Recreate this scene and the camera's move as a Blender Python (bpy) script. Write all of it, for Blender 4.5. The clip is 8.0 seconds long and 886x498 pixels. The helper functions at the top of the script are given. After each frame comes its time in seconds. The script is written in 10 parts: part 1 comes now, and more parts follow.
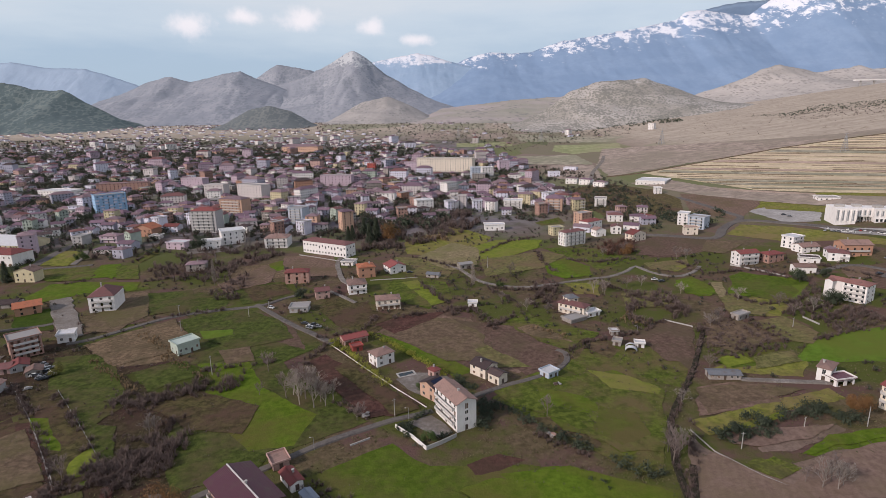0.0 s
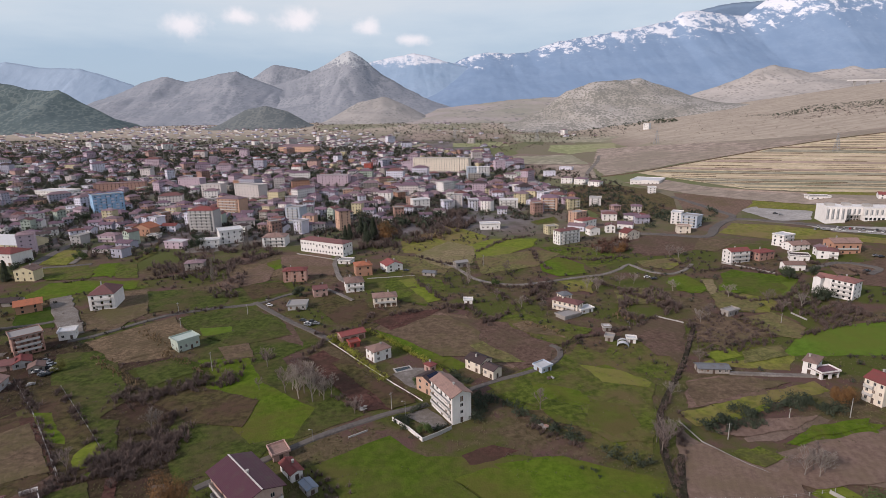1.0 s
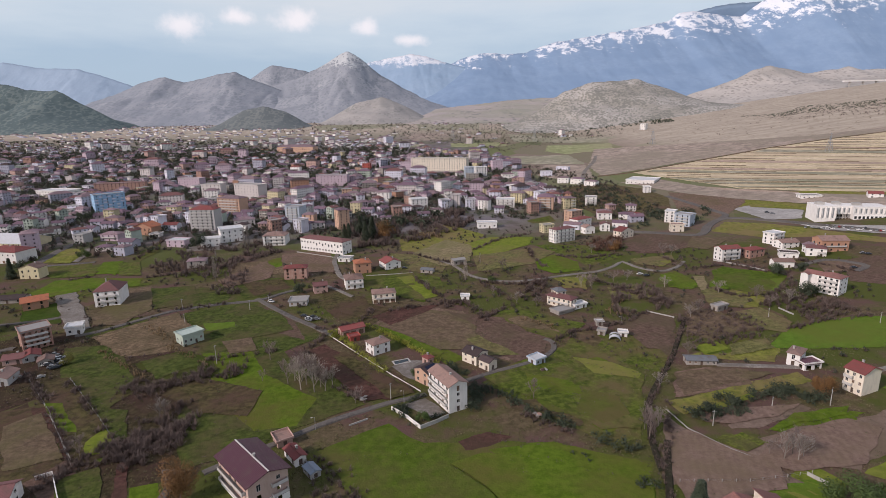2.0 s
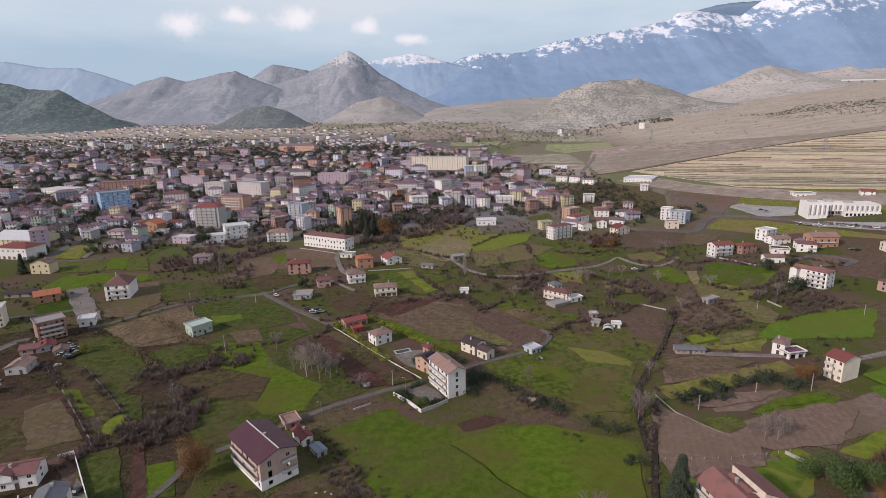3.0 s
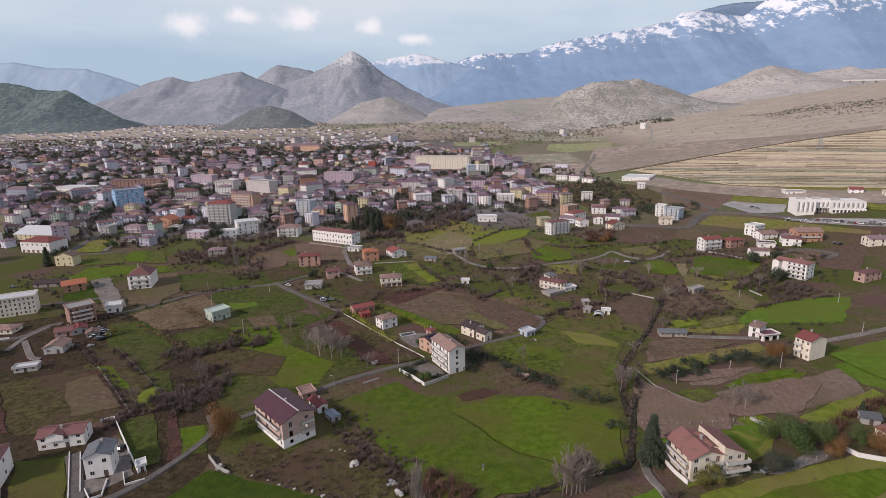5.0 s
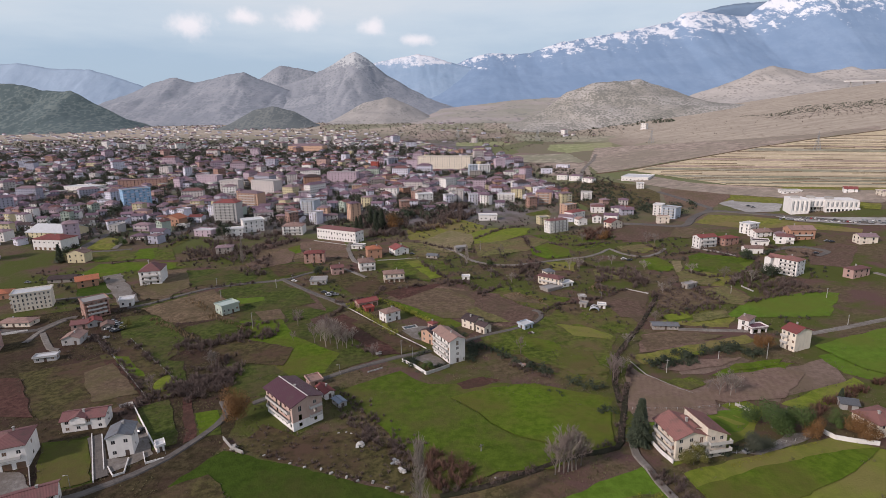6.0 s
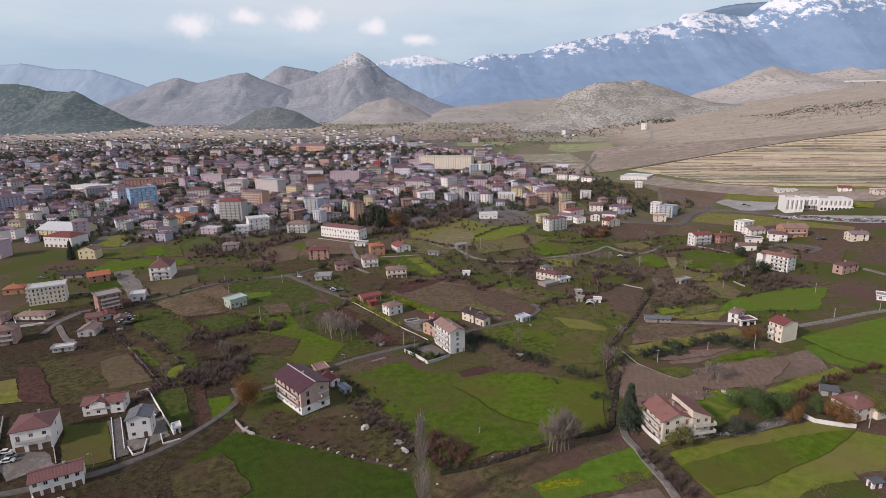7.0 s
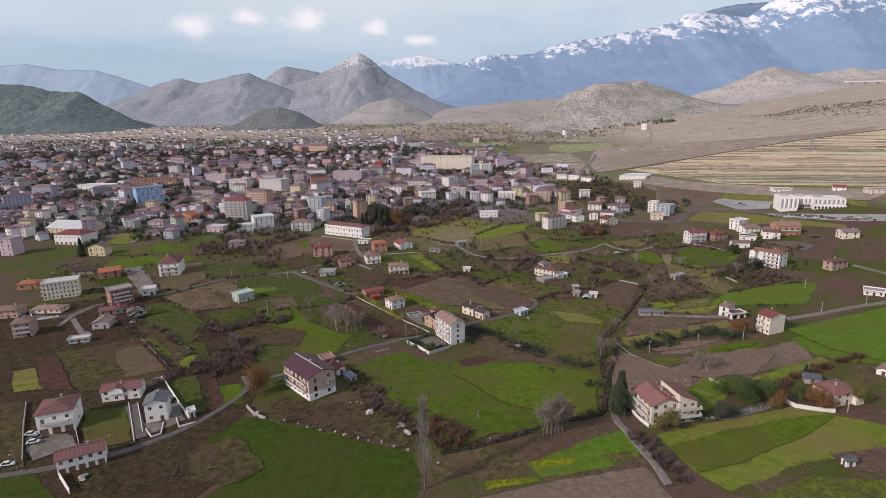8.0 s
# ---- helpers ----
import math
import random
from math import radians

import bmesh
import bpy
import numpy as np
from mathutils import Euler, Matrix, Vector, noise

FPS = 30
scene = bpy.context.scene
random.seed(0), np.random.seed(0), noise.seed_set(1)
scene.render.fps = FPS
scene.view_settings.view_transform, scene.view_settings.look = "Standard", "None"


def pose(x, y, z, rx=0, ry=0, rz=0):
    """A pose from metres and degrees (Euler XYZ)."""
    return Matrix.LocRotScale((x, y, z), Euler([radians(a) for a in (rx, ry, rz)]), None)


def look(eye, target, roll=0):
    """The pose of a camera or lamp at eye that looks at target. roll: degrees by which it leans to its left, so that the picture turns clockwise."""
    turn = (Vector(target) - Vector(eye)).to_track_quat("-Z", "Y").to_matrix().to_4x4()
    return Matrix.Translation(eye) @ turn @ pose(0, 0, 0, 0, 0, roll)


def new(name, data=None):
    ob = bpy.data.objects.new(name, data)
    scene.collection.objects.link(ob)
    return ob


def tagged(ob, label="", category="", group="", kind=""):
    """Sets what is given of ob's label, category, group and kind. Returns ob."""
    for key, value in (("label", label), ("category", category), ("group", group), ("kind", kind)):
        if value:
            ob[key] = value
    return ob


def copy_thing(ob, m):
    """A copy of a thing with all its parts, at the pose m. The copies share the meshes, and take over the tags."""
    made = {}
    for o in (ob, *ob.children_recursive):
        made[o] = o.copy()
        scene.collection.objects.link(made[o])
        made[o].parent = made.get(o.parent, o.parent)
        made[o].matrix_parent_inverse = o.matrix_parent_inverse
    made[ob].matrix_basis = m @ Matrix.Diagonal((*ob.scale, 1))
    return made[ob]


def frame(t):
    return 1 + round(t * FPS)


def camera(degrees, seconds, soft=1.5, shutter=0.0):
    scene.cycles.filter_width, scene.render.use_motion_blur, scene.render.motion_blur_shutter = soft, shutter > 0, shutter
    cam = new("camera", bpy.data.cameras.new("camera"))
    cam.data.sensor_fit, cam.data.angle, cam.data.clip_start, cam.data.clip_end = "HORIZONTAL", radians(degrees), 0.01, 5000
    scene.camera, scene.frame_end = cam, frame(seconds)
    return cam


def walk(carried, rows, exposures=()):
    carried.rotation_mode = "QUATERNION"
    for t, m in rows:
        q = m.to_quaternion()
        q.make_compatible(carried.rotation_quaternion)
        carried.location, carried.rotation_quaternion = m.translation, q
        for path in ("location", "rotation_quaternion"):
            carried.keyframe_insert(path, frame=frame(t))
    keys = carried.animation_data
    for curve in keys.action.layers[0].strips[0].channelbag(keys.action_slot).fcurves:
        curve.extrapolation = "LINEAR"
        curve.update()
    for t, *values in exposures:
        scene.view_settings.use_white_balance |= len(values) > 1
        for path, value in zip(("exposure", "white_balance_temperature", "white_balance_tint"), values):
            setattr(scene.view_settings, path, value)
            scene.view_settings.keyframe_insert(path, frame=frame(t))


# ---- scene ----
cam = camera(78.4, 8.0, soft=0.6)
PATH = [
    (0, (-0.352, -2.172, 106.55), (1.598, 94.978, 82.9), -1.2),
    (0.5, (-0.169, -4.507, 106.624), (2.031, 92.643, 82.974), -1.1),
    (1, (-0.022, -7.263, 106.707), (2.528, 89.837, 83.057), -1.2),
    (1.5, (0.078, -10.885, 106.772), (2.978, 86.265, 83.222), -1.2),
    (3, (0.125, -25.748, 106.912), (2.925, 71.352, 83.162), -1.2),
    (3.5, (0.122, -30.991, 106.968), (2.772, 66.109, 83.218), -1.2),
    (4, (0.093, -36.353, 107.045), (2.593, 60.747, 83.295), -1.2),
    (4.5, (0.101, -41.677, 107.122), (2.451, 55.423, 83.372), -1.2),
    (6, (0.229, -58.173, 107.697), (2.079, 38.927, 84.047), -1.2),
    (6.5, (0.33, -63.585, 107.812), (1.98, 33.565, 84.112), -1.2),
    (7, (0.379, -69.108, 107.933), (1.929, 28.042, 84.283), -1.2),
    (7.5, (0.417, -74.499, 108.037), (1.817, 22.651, 84.437), -1.2),
    (8, (0.393, -79.964, 108.093), (1.693, 17.236, 84.493), -1.2),
]
walk(cam, [(t, look(eye, target, roll)) for t, eye, target, roll in PATH],
     exposures=[(0.0, 0.11, 6600, 22), (8.0, 0.11, 6600, 22)])
# ---- light: a thin overcast with a soft low sun from the camera's left ----
SUN_AZ, SUN_EL = 238.0, 30.0
world = bpy.data.worlds.new("sky")
scene.world = world
world.use_nodes = True
wn, wl = world.node_tree.nodes, world.node_tree.links
wn.clear()


def wnode(kind, **props):
    n = wn.new(kind)
    for k, v in props.items():
        n.inputs[k].default_value = v
    return n


def wmath(op, a, b=None, c=None):
    n = wn.new("ShaderNodeMath")
    n.operation = op
    for i, v in enumerate((a, b, c)):
        if v is None:
            continue
        if isinstance(v, (int, float)):
            n.inputs[i].default_value = v
        else:
            wl.new(v, n.inputs[i])
    return n.outputs[0]


sky = wn.new("ShaderNodeTexSky")
sky.sky_type, sky.sun_disc = "NISHITA", False
sky.sun_elevation, sky.sun_rotation = radians(SUN_EL), radians(SUN_AZ)
way = wn.new("ShaderNodeTexCoord").outputs["Generated"]
split = wn.new("ShaderNodeSeparateXYZ")
wl.new(way, split.inputs[0])
drift = wnode("ShaderNodeTexNoise", Scale=3.2, Detail=6.0, Roughness=0.55)
flat = wn.new("ShaderNodeMapping")
flat.inputs["Scale"].default_value = (1.0, 1.0, 5.0)
wl.new(way, flat.inputs[0])
wl.new(flat.outputs[0], drift.inputs["Vector"])
fine = wnode("ShaderNodeTexNoise", Scale=26.0, Detail=6.0, Roughness=0.6)
wl.new(way, fine.inputs["Vector"])
height = wmath("ADD", split.outputs["Z"], wmath("MULTIPLY", wmath("SUBTRACT", drift.outputs["Fac"], 0.5), 0.16))
veil = wn.new("ShaderNodeValToRGB")
wl.new(height, veil.inputs["Fac"])
veil.color_ramp.elements[0].position, veil.color_ramp.elements[0].color = 0.0, (0.32, 0.46, 0.56, 1)
veil.color_ramp.elements[1].position, veil.color_ramp.elements[1].color = 1.0, (0.27, 0.33, 0.41, 1)
for at, col in ((0.09, (0.345, 0.485, 0.585)), (0.155, (0.475, 0.60, 0.66)), (0.23, (0.60, 0.68, 0.69)), (0.33, (0.56, 0.62, 0.64)), (0.5, (0.37, 0.43, 0.51))):
    veil.color_ramp.elements.new(at).color = (*col, 1)
puffs = None
PUFFS = [(-0.3721, 0.9164, 0.1478, 0.035, 0.022), (-0.2940, 0.9419, 0.1623, 0.028, 0.014), (-0.2031, 0.9661, 0.1596, 0.042, 0.018), (-0.0938, 0.9842, 0.1501, 0.028, 0.015), (-0.0133, 0.9914, 0.1299, 0.027, 0.011)]
for dx, dy, dz, wide, tall in PUFFS:
    sub = wn.new("ShaderNodeVectorMath")
    sub.operation = "SUBTRACT"
    wl.new(way, sub.inputs[0])
    sub.inputs[1].default_value = (dx, dy, dz)
    sc = wn.new("ShaderNodeVectorMath")
    sc.operation = "MULTIPLY"
    wl.new(sub.outputs[0], sc.inputs[0])
    sc.inputs[1].default_value = (1 / wide, 1 / wide, 1 / tall)
    ln = wn.new("ShaderNodeVectorMath")
    ln.operation = "LENGTH"
    wl.new(sc.outputs[0], ln.inputs[0])
    rim = wmath("ADD", ln.outputs["Value"], wmath("MULTIPLY", wmath("SUBTRACT", fine.outputs["Fac"], 0.5), 1.9))
    p = wn.new("ShaderNodeMapRange")
    p.interpolation_type = "SMOOTHSTEP"
    wl.new(rim, p.inputs["Value"])
    p.inputs["From Min"].default_value, p.inputs["From Max"].default_value = 1.25, 0.2
    puffs = p.outputs[0] if puffs is None else wmath("MAXIMUM", puffs, p.outputs[0])
over = wn.new("ShaderNodeMix")
over.data_type = "RGBA"
over.inputs["Factor"].default_value = 0.9
wl.new(sky.outputs[0], over.inputs["A"])
lift = wn.new("ShaderNodeVectorMath")
lift.operation = "SCALE"
lift.inputs["Scale"].default_value = 10.9
wl.new(veil.outputs[0], lift.inputs[0])
wl.new(lift.outputs[0], over.inputs["B"])
white = wn.new("ShaderNodeMix")
white.data_type = "RGBA"
wl.new(wmath("MULTIPLY", puffs, 0.6), white.inputs["Factor"])
wl.new(over.outputs["Result"], white.inputs["A"])
white.inputs["B"].default_value = (9.6, 9.4, 9.2, 1)
air = wn.new("ShaderNodeBackground")
air.inputs["Strength"].default_value = 0.1
wl.new(white.outputs["Result"], air.inputs["Color"])
wout = wn.new("ShaderNodeOutputWorld")
wl.new(air.outputs[0], wout.inputs["Surface"])

sun = new("sun", bpy.data.lights.new("sun", "SUN"))
sun.data.energy, sun.data.angle, sun.data.color = 2.7, radians(5), (1.0, 0.92, 0.83)
az, el = radians(SUN_AZ), radians(SUN_EL)
toward = Vector((math.sin(az) * math.cos(el), math.cos(az) * math.cos(el), math.sin(el)))
sun.matrix_world = look((0, 0, 400), Vector((0, 0, 400)) - toward)


# ---- materials ----
def shader(name, rough=0.9, metal=0.0):
    m = bpy.data.materials.new(name)
    m.use_nodes = True
    b = m.node_tree.nodes["Principled BSDF"]
    b.inputs["Roughness"].default_value, b.inputs["Metallic"].default_value = rough, metal
    b.inputs["Specular IOR Level"].default_value = 0.25
    return m, m.node_tree.nodes, m.node_tree.links, b


def coords(n, l, scale):
    c = n.new("ShaderNodeTexCoord").outputs["Object"]
    mp = n.new("ShaderNodeMapping")
    mp.inputs["Scale"].default_value = scale if isinstance(scale, tuple) else (scale,) * 3
    l.new(c, mp.inputs[0])
    return mp.outputs[0]


def noise_fac(n, l, scale, detail=5.0, rough=0.6, lo=0.35, hi=0.65):
    t = n.new("ShaderNodeTexNoise")
    t.inputs["Scale"].default_value, t.inputs["Detail"].default_value, t.inputs["Roughness"].default_value = 1.0, detail, rough
    l.new(coords(n, l, scale), t.inputs["Vector"])
    r = n.new("ShaderNodeMapRange")
    r.inputs["From Min"].default_value, r.inputs["From Max"].default_value = lo, hi
    l.new(t.outputs["Fac"], r.inputs["Value"])
    return r.outputs[0]


def blend(n, l, fac, a, b, mode="MIX"):
    x = n.new("ShaderNodeMix")
    x.data_type, x.blend_type = "RGBA", mode
    for sock, v in (("Factor", fac), ("A", a), ("B", b)):
        if isinstance(v, (int, float)):
            x.inputs[sock].default_value = v
        elif isinstance(v, tuple):
            x.inputs[sock].default_value = (*v, 1)
        else:
            l.new(v, x.inputs[sock])
    return x.outputs["Result"]


def bump(n, l, b, fac, strength, dist):
    u = n.new("ShaderNodeBump")
    u.inputs["Strength"].default_value, u.inputs["Distance"].default_value = strength, dist
    l.new(fac, u.inputs["Height"])
    l.new(u.outputs[0], b.inputs["Normal"])


def soil(name, low, high, patch, large=0.03, small=0.5, rows=0.0, turn=0.0, rowcol=None, grain=1.0):
    """Vegetation or earth: two colours in fine grain, a third in large patches, and rows of a crop or plough."""
    m, n, l, b = shader(name, 0.95)
    b.inputs["Specular IOR Level"].default_value = 0.08
    c = blend(n, l, noise_fac(n, l, small, 7, 0.72, 0.40, 0.60), tuple(v * (1 - 0.28 * grain) for v in low), tuple(v * (1 + 0.22 * grain) for v in high))
    c = blend(n, l, noise_fac(n, l, large, 6, 0.68, 0.44, 0.62), c, patch)
    f = n.new("ShaderNodeMath")
    f.operation = "MULTIPLY"
    f.inputs[1].default_value = 0.6 * grain
    l.new(noise_fac(n, l, 0.16, 6, 0.7, 0.52, 0.66), f.inputs[0])
    c = blend(n, l, f.outputs[0], c, tuple(v * 0.62 for v in low))
    if rows:
        w = n.new("ShaderNodeTexWave")
        w.inputs["Scale"].default_value, w.inputs["Distortion"].default_value = 0.314 / rows, 1.2
        w.inputs["Detail"].default_value, w.inputs["Detail Scale"].default_value = 2.0, 0.4
        mp = n.new("ShaderNodeMapping")
        mp.inputs["Rotation"].default_value = (0, 0, radians(turn))
        l.new(n.new("ShaderNodeTexCoord").outputs["Object"], mp.inputs[0])
        l.new(mp.outputs[0], w.inputs["Vector"])
        f = n.new("ShaderNodeMath")
        f.operation = "MULTIPLY"
        f.inputs[1].default_value = 0.16
        l.new(w.outputs["Fac"], f.inputs[0])
        c = blend(n, l, f.outputs[0], c, rowcol or patch)
    l.new(c, b.inputs["Base Color"])
    bump(n, l, b, noise_fac(n, l, 1.3, 4, 0.6, 0, 1), 0.5, 0.4)
    return m


def paint(name, col, dirt=(0.25, 0.22, 0.19), amount=0.45, rough=0.85):
    """Plaster, concrete or paint with faint stains, a little different on each building."""
    m, n, l, b = shader(name, rough)
    r = n.new("ShaderNodeObjectInfo").outputs["Random"]
    s = n.new("ShaderNodeMapRange")
    s.inputs["To Min"].default_value, s.inputs["To Max"].default_value = 0.9, 1.06
    l.new(r, s.inputs["Value"])
    f = n.new("ShaderNodeMath")
    f.operation = "MULTIPLY"
    f.inputs[1].default_value = amount
    l.new(noise_fac(n, l, (0.6, 0.6, 0.22), 6, 0.65, 0.45, 0.85), f.inputs[0])
    c = blend(n, l, f.outputs[0], col, dirt)
    tint = n.new("ShaderNodeHueSaturation")
    l.new(s.outputs[0], tint.inputs["Value"])
    l.new(c, tint.inputs["Color"])
    l.new(tint.outputs[0], b.inputs["Base Color"])
    bump(n, l, b, noise_fac(n, l, 7.0, 4, 0.6, 0, 1), 0.15, 0.03)
    return m


def tiles(name, col, col2, rough=0.8):
    """Roof tiles: courses across the slope, weathered in patches."""
    m, n, l, b = shader(name, rough)
    c = blend(n, l, noise_fac(n, l, 3.2, 4, 0.7, 0.3, 0.7), col, col2)
    c = blend(n, l, noise_fac(n, l, 0.35, 5, 0.6, 0.5, 0.85), c, (0.11, 0.08, 0.065))
    r = n.new("ShaderNodeObjectInfo").outputs["Random"]
    s = n.new("ShaderNodeMapRange")
    s.inputs["To Min"].default_value, s.inputs["To Max"].default_value = 0.75, 1.2
    l.new(r, s.inputs["Value"])
    tint = n.new("ShaderNodeHueSaturation")
    l.new(s.outputs[0], tint.inputs["Value"])
    l.new(c, tint.inputs["Color"])
    l.new(tint.outputs[0], b.inputs["Base Color"])
    w = n.new("ShaderNodeTexWave")
    w.inputs["Scale"].default_value, w.inputs["Distortion"].default_value = 0.9, 0.4
    l.new(coords(n, l, 1.0), w.inputs["Vector"])
    bump(n, l, b, w.outputs["Fac"], 0.5, 0.06)
    return m


def plain(name, col, rough=0.6, metal=0.0, vary=0.2):
    m, n, l, b = shader(name, rough, metal)
    c = blend(n, l, noise_fac(n, l, 2.0, 4, 0.6, 0.3, 0.7), col, tuple(v * (1 - vary) for v in col))
    l.new(c, b.inputs["Base Color"])
    return m


def foliage(name, a, c2, rough=0.75):
    """Leaves or twigs, different from clump to clump."""
    m, n, l, b = shader(name, rough)
    r = n.new("ShaderNodeNewGeometry").outputs["Random Per Island"]
    c = blend(n, l, r, a, c2)
    c = blend(n, l, noise_fac(n, l, 0.08, 4, 0.6, 0.4, 0.7), c, tuple(v * 0.7 for v in a))
    l.new(c, b.inputs["Base Color"])
    return m


WALLS = {
    "white": paint("white_plaster", (0.80, 0.775, 0.74), amount=0.3),
    "cream": paint("cream_plaster", (0.72, 0.645, 0.535)),
    "grey": paint("grey_render", (0.42, 0.41, 0.40)),
    "pink": paint("pink_plaster", (0.47, 0.31, 0.27)),
    "peach": paint("peach_plaster", (0.56, 0.36, 0.26)),
    "orange": paint("orange_plaster", (0.44, 0.24, 0.16)),
    "yellow": paint("yellow_plaster", (0.60, 0.53, 0.34)),
    "bisque": paint("unpainted_bisque_render", (0.52, 0.385, 0.325), (0.36, 0.22, 0.17), 0.6),
    "brick": paint("bare_hollow_brick", (0.37, 0.215, 0.17), (0.45, 0.40, 0.36), 0.6),
    "red": paint("red_plaster", (0.42, 0.09, 0.07)),
    "green": paint("pale_green_plaster", (0.40, 0.47, 0.40)),
    "blue": paint("blue_panel", (0.33, 0.54, 0.76)),
    "bluegrey": paint("blue_grey_plaster", (0.42, 0.48, 0.55)),
    "stone": paint("grey_stone", (0.33, 0.30, 0.27), (0.18, 0.16, 0.14), 0.8),
    # Next four plasters: the town's bluish haze is tinted into their colour.
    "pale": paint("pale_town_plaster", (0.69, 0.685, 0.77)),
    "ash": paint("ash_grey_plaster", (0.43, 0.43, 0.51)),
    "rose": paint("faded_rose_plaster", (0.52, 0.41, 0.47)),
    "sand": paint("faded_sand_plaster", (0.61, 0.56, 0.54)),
    "wood": paint("dark_wood", (0.10, 0.07, 0.055)),
}
ROOFS = {
    "red": tiles("red_tiles", (0.25, 0.068, 0.062), (0.19, 0.06, 0.055)),
    "tan": tiles("tan_tiles", (0.30, 0.19, 0.155), (0.22, 0.145, 0.125)),
    "orange": tiles("orange_tiles", (0.42, 0.15, 0.075), (0.33, 0.12, 0.07)),
    "purple": tiles("maroon_sheet", (0.115, 0.042, 0.058), (0.09, 0.036, 0.05), 0.45),
    "mauve": tiles("mauve_tiles", (0.21, 0.095, 0.09), (0.165, 0.08, 0.078)),
    "dark": tiles("dark_brown_tiles", (0.075, 0.05, 0.05), (0.06, 0.045, 0.045)),
    "russet": tiles("russet_tiles", (0.285, 0.135, 0.115), (0.215, 0.10, 0.088)),
    "grey": tiles("grey_slates", (0.15, 0.16, 0.175), (0.11, 0.12, 0.13)),
    # Plum and clay tiles: weathered, with mauve haze tinted in.
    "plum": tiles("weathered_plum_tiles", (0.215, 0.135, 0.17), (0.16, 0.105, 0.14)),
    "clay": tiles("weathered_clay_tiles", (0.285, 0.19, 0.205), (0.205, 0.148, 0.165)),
    "slate": paint("blue_grey_sheet", (0.22, 0.26, 0.31)),
    "light": paint("pale_roof_sheet", (0.55, 0.56, 0.57)),
    "flat": paint("grey_roof_felt", (0.30, 0.29, 0.28)),
    "green": paint("pale_green_sheet", (0.42, 0.50, 0.45)),
}
GLASS, gn, gl, gb = shader("window_glass", 0.12)
gb.inputs["Base Color"].default_value = (0.025, 0.03, 0.035, 1)
gb.inputs["Specular IOR Level"].default_value = 0.5
FRAME = paint("window_frame_paint", (0.55, 0.52, 0.48))
SHUTTER = paint("brown_shutter", (0.16, 0.095, 0.06))
DOOR = paint("dark_door", (0.10, 0.07, 0.055))
CONCRETE = paint("concrete", (0.40, 0.385, 0.36), (0.2, 0.18, 0.16), 0.6)
RAIL = paint("pale_railing", (0.55, 0.53, 0.50))
STEEL = plain("galvanised_steel", (0.42, 0.43, 0.44), 0.5, 0.6)
WOODPOLE = paint("grey_wooden_pole", (0.30, 0.27, 0.23))
SOLAR = plain("solar_cell", (0.015, 0.02, 0.045), 0.15)
ASPHALT = soil("asphalt", (0.105, 0.094, 0.088), (0.135, 0.122, 0.113), (0.155, 0.138, 0.122), 0.08, 0.7, grain=0.4)
GRAVEL = soil("gravel", (0.19, 0.172, 0.155), (0.24, 0.218, 0.196), (0.16, 0.14, 0.12), 0.1, 0.9, grain=0.5)
DITCH = soil("ditch_mud", (0.035, 0.028, 0.022), (0.055, 0.045, 0.034), (0.03, 0.032, 0.018), 0.1, 0.6)
BARK = foliage("bark", (0.15, 0.125, 0.105), (0.20, 0.17, 0.145))
TWIG = foliage("bare_twigs", (0.17, 0.13, 0.118), (0.25, 0.205, 0.185))
PALE_TWIG = foliage("pale_twigs", (0.26, 0.22, 0.19), (0.34, 0.30, 0.26))
SCRUB = foliage("brown_scrub", (0.112, 0.080, 0.070), (0.185, 0.138, 0.118))
LEAF = foliage("dark_leaves", (0.040, 0.055, 0.034), (0.075, 0.090, 0.055))
OLIVE = foliage("olive_leaves", (0.055, 0.065, 0.045), (0.095, 0.10, 0.07))
BRIGHT_LEAF = foliage("green_leaves", (0.055, 0.092, 0.025), (0.085, 0.125, 0.035))
HEDGE_LEAF = foliage("yellow_green_hedge", (0.24, 0.26, 0.04), (0.34, 0.33, 0.06))
LIME_LEAF = foliage("yellow_green_leaves", (0.115, 0.115, 0.030), (0.18, 0.165, 0.045))
RUST_LEAF = foliage("rust_leaves", (0.17, 0.085, 0.032), (0.24, 0.13, 0.05))
REED = foliage("dry_reeds", (0.26, 0.18, 0.10), (0.36, 0.27, 0.16))
FLOWER = foliage("yellow_flowers", (0.32, 0.30, 0.02), (0.16, 0.22, 0.02))

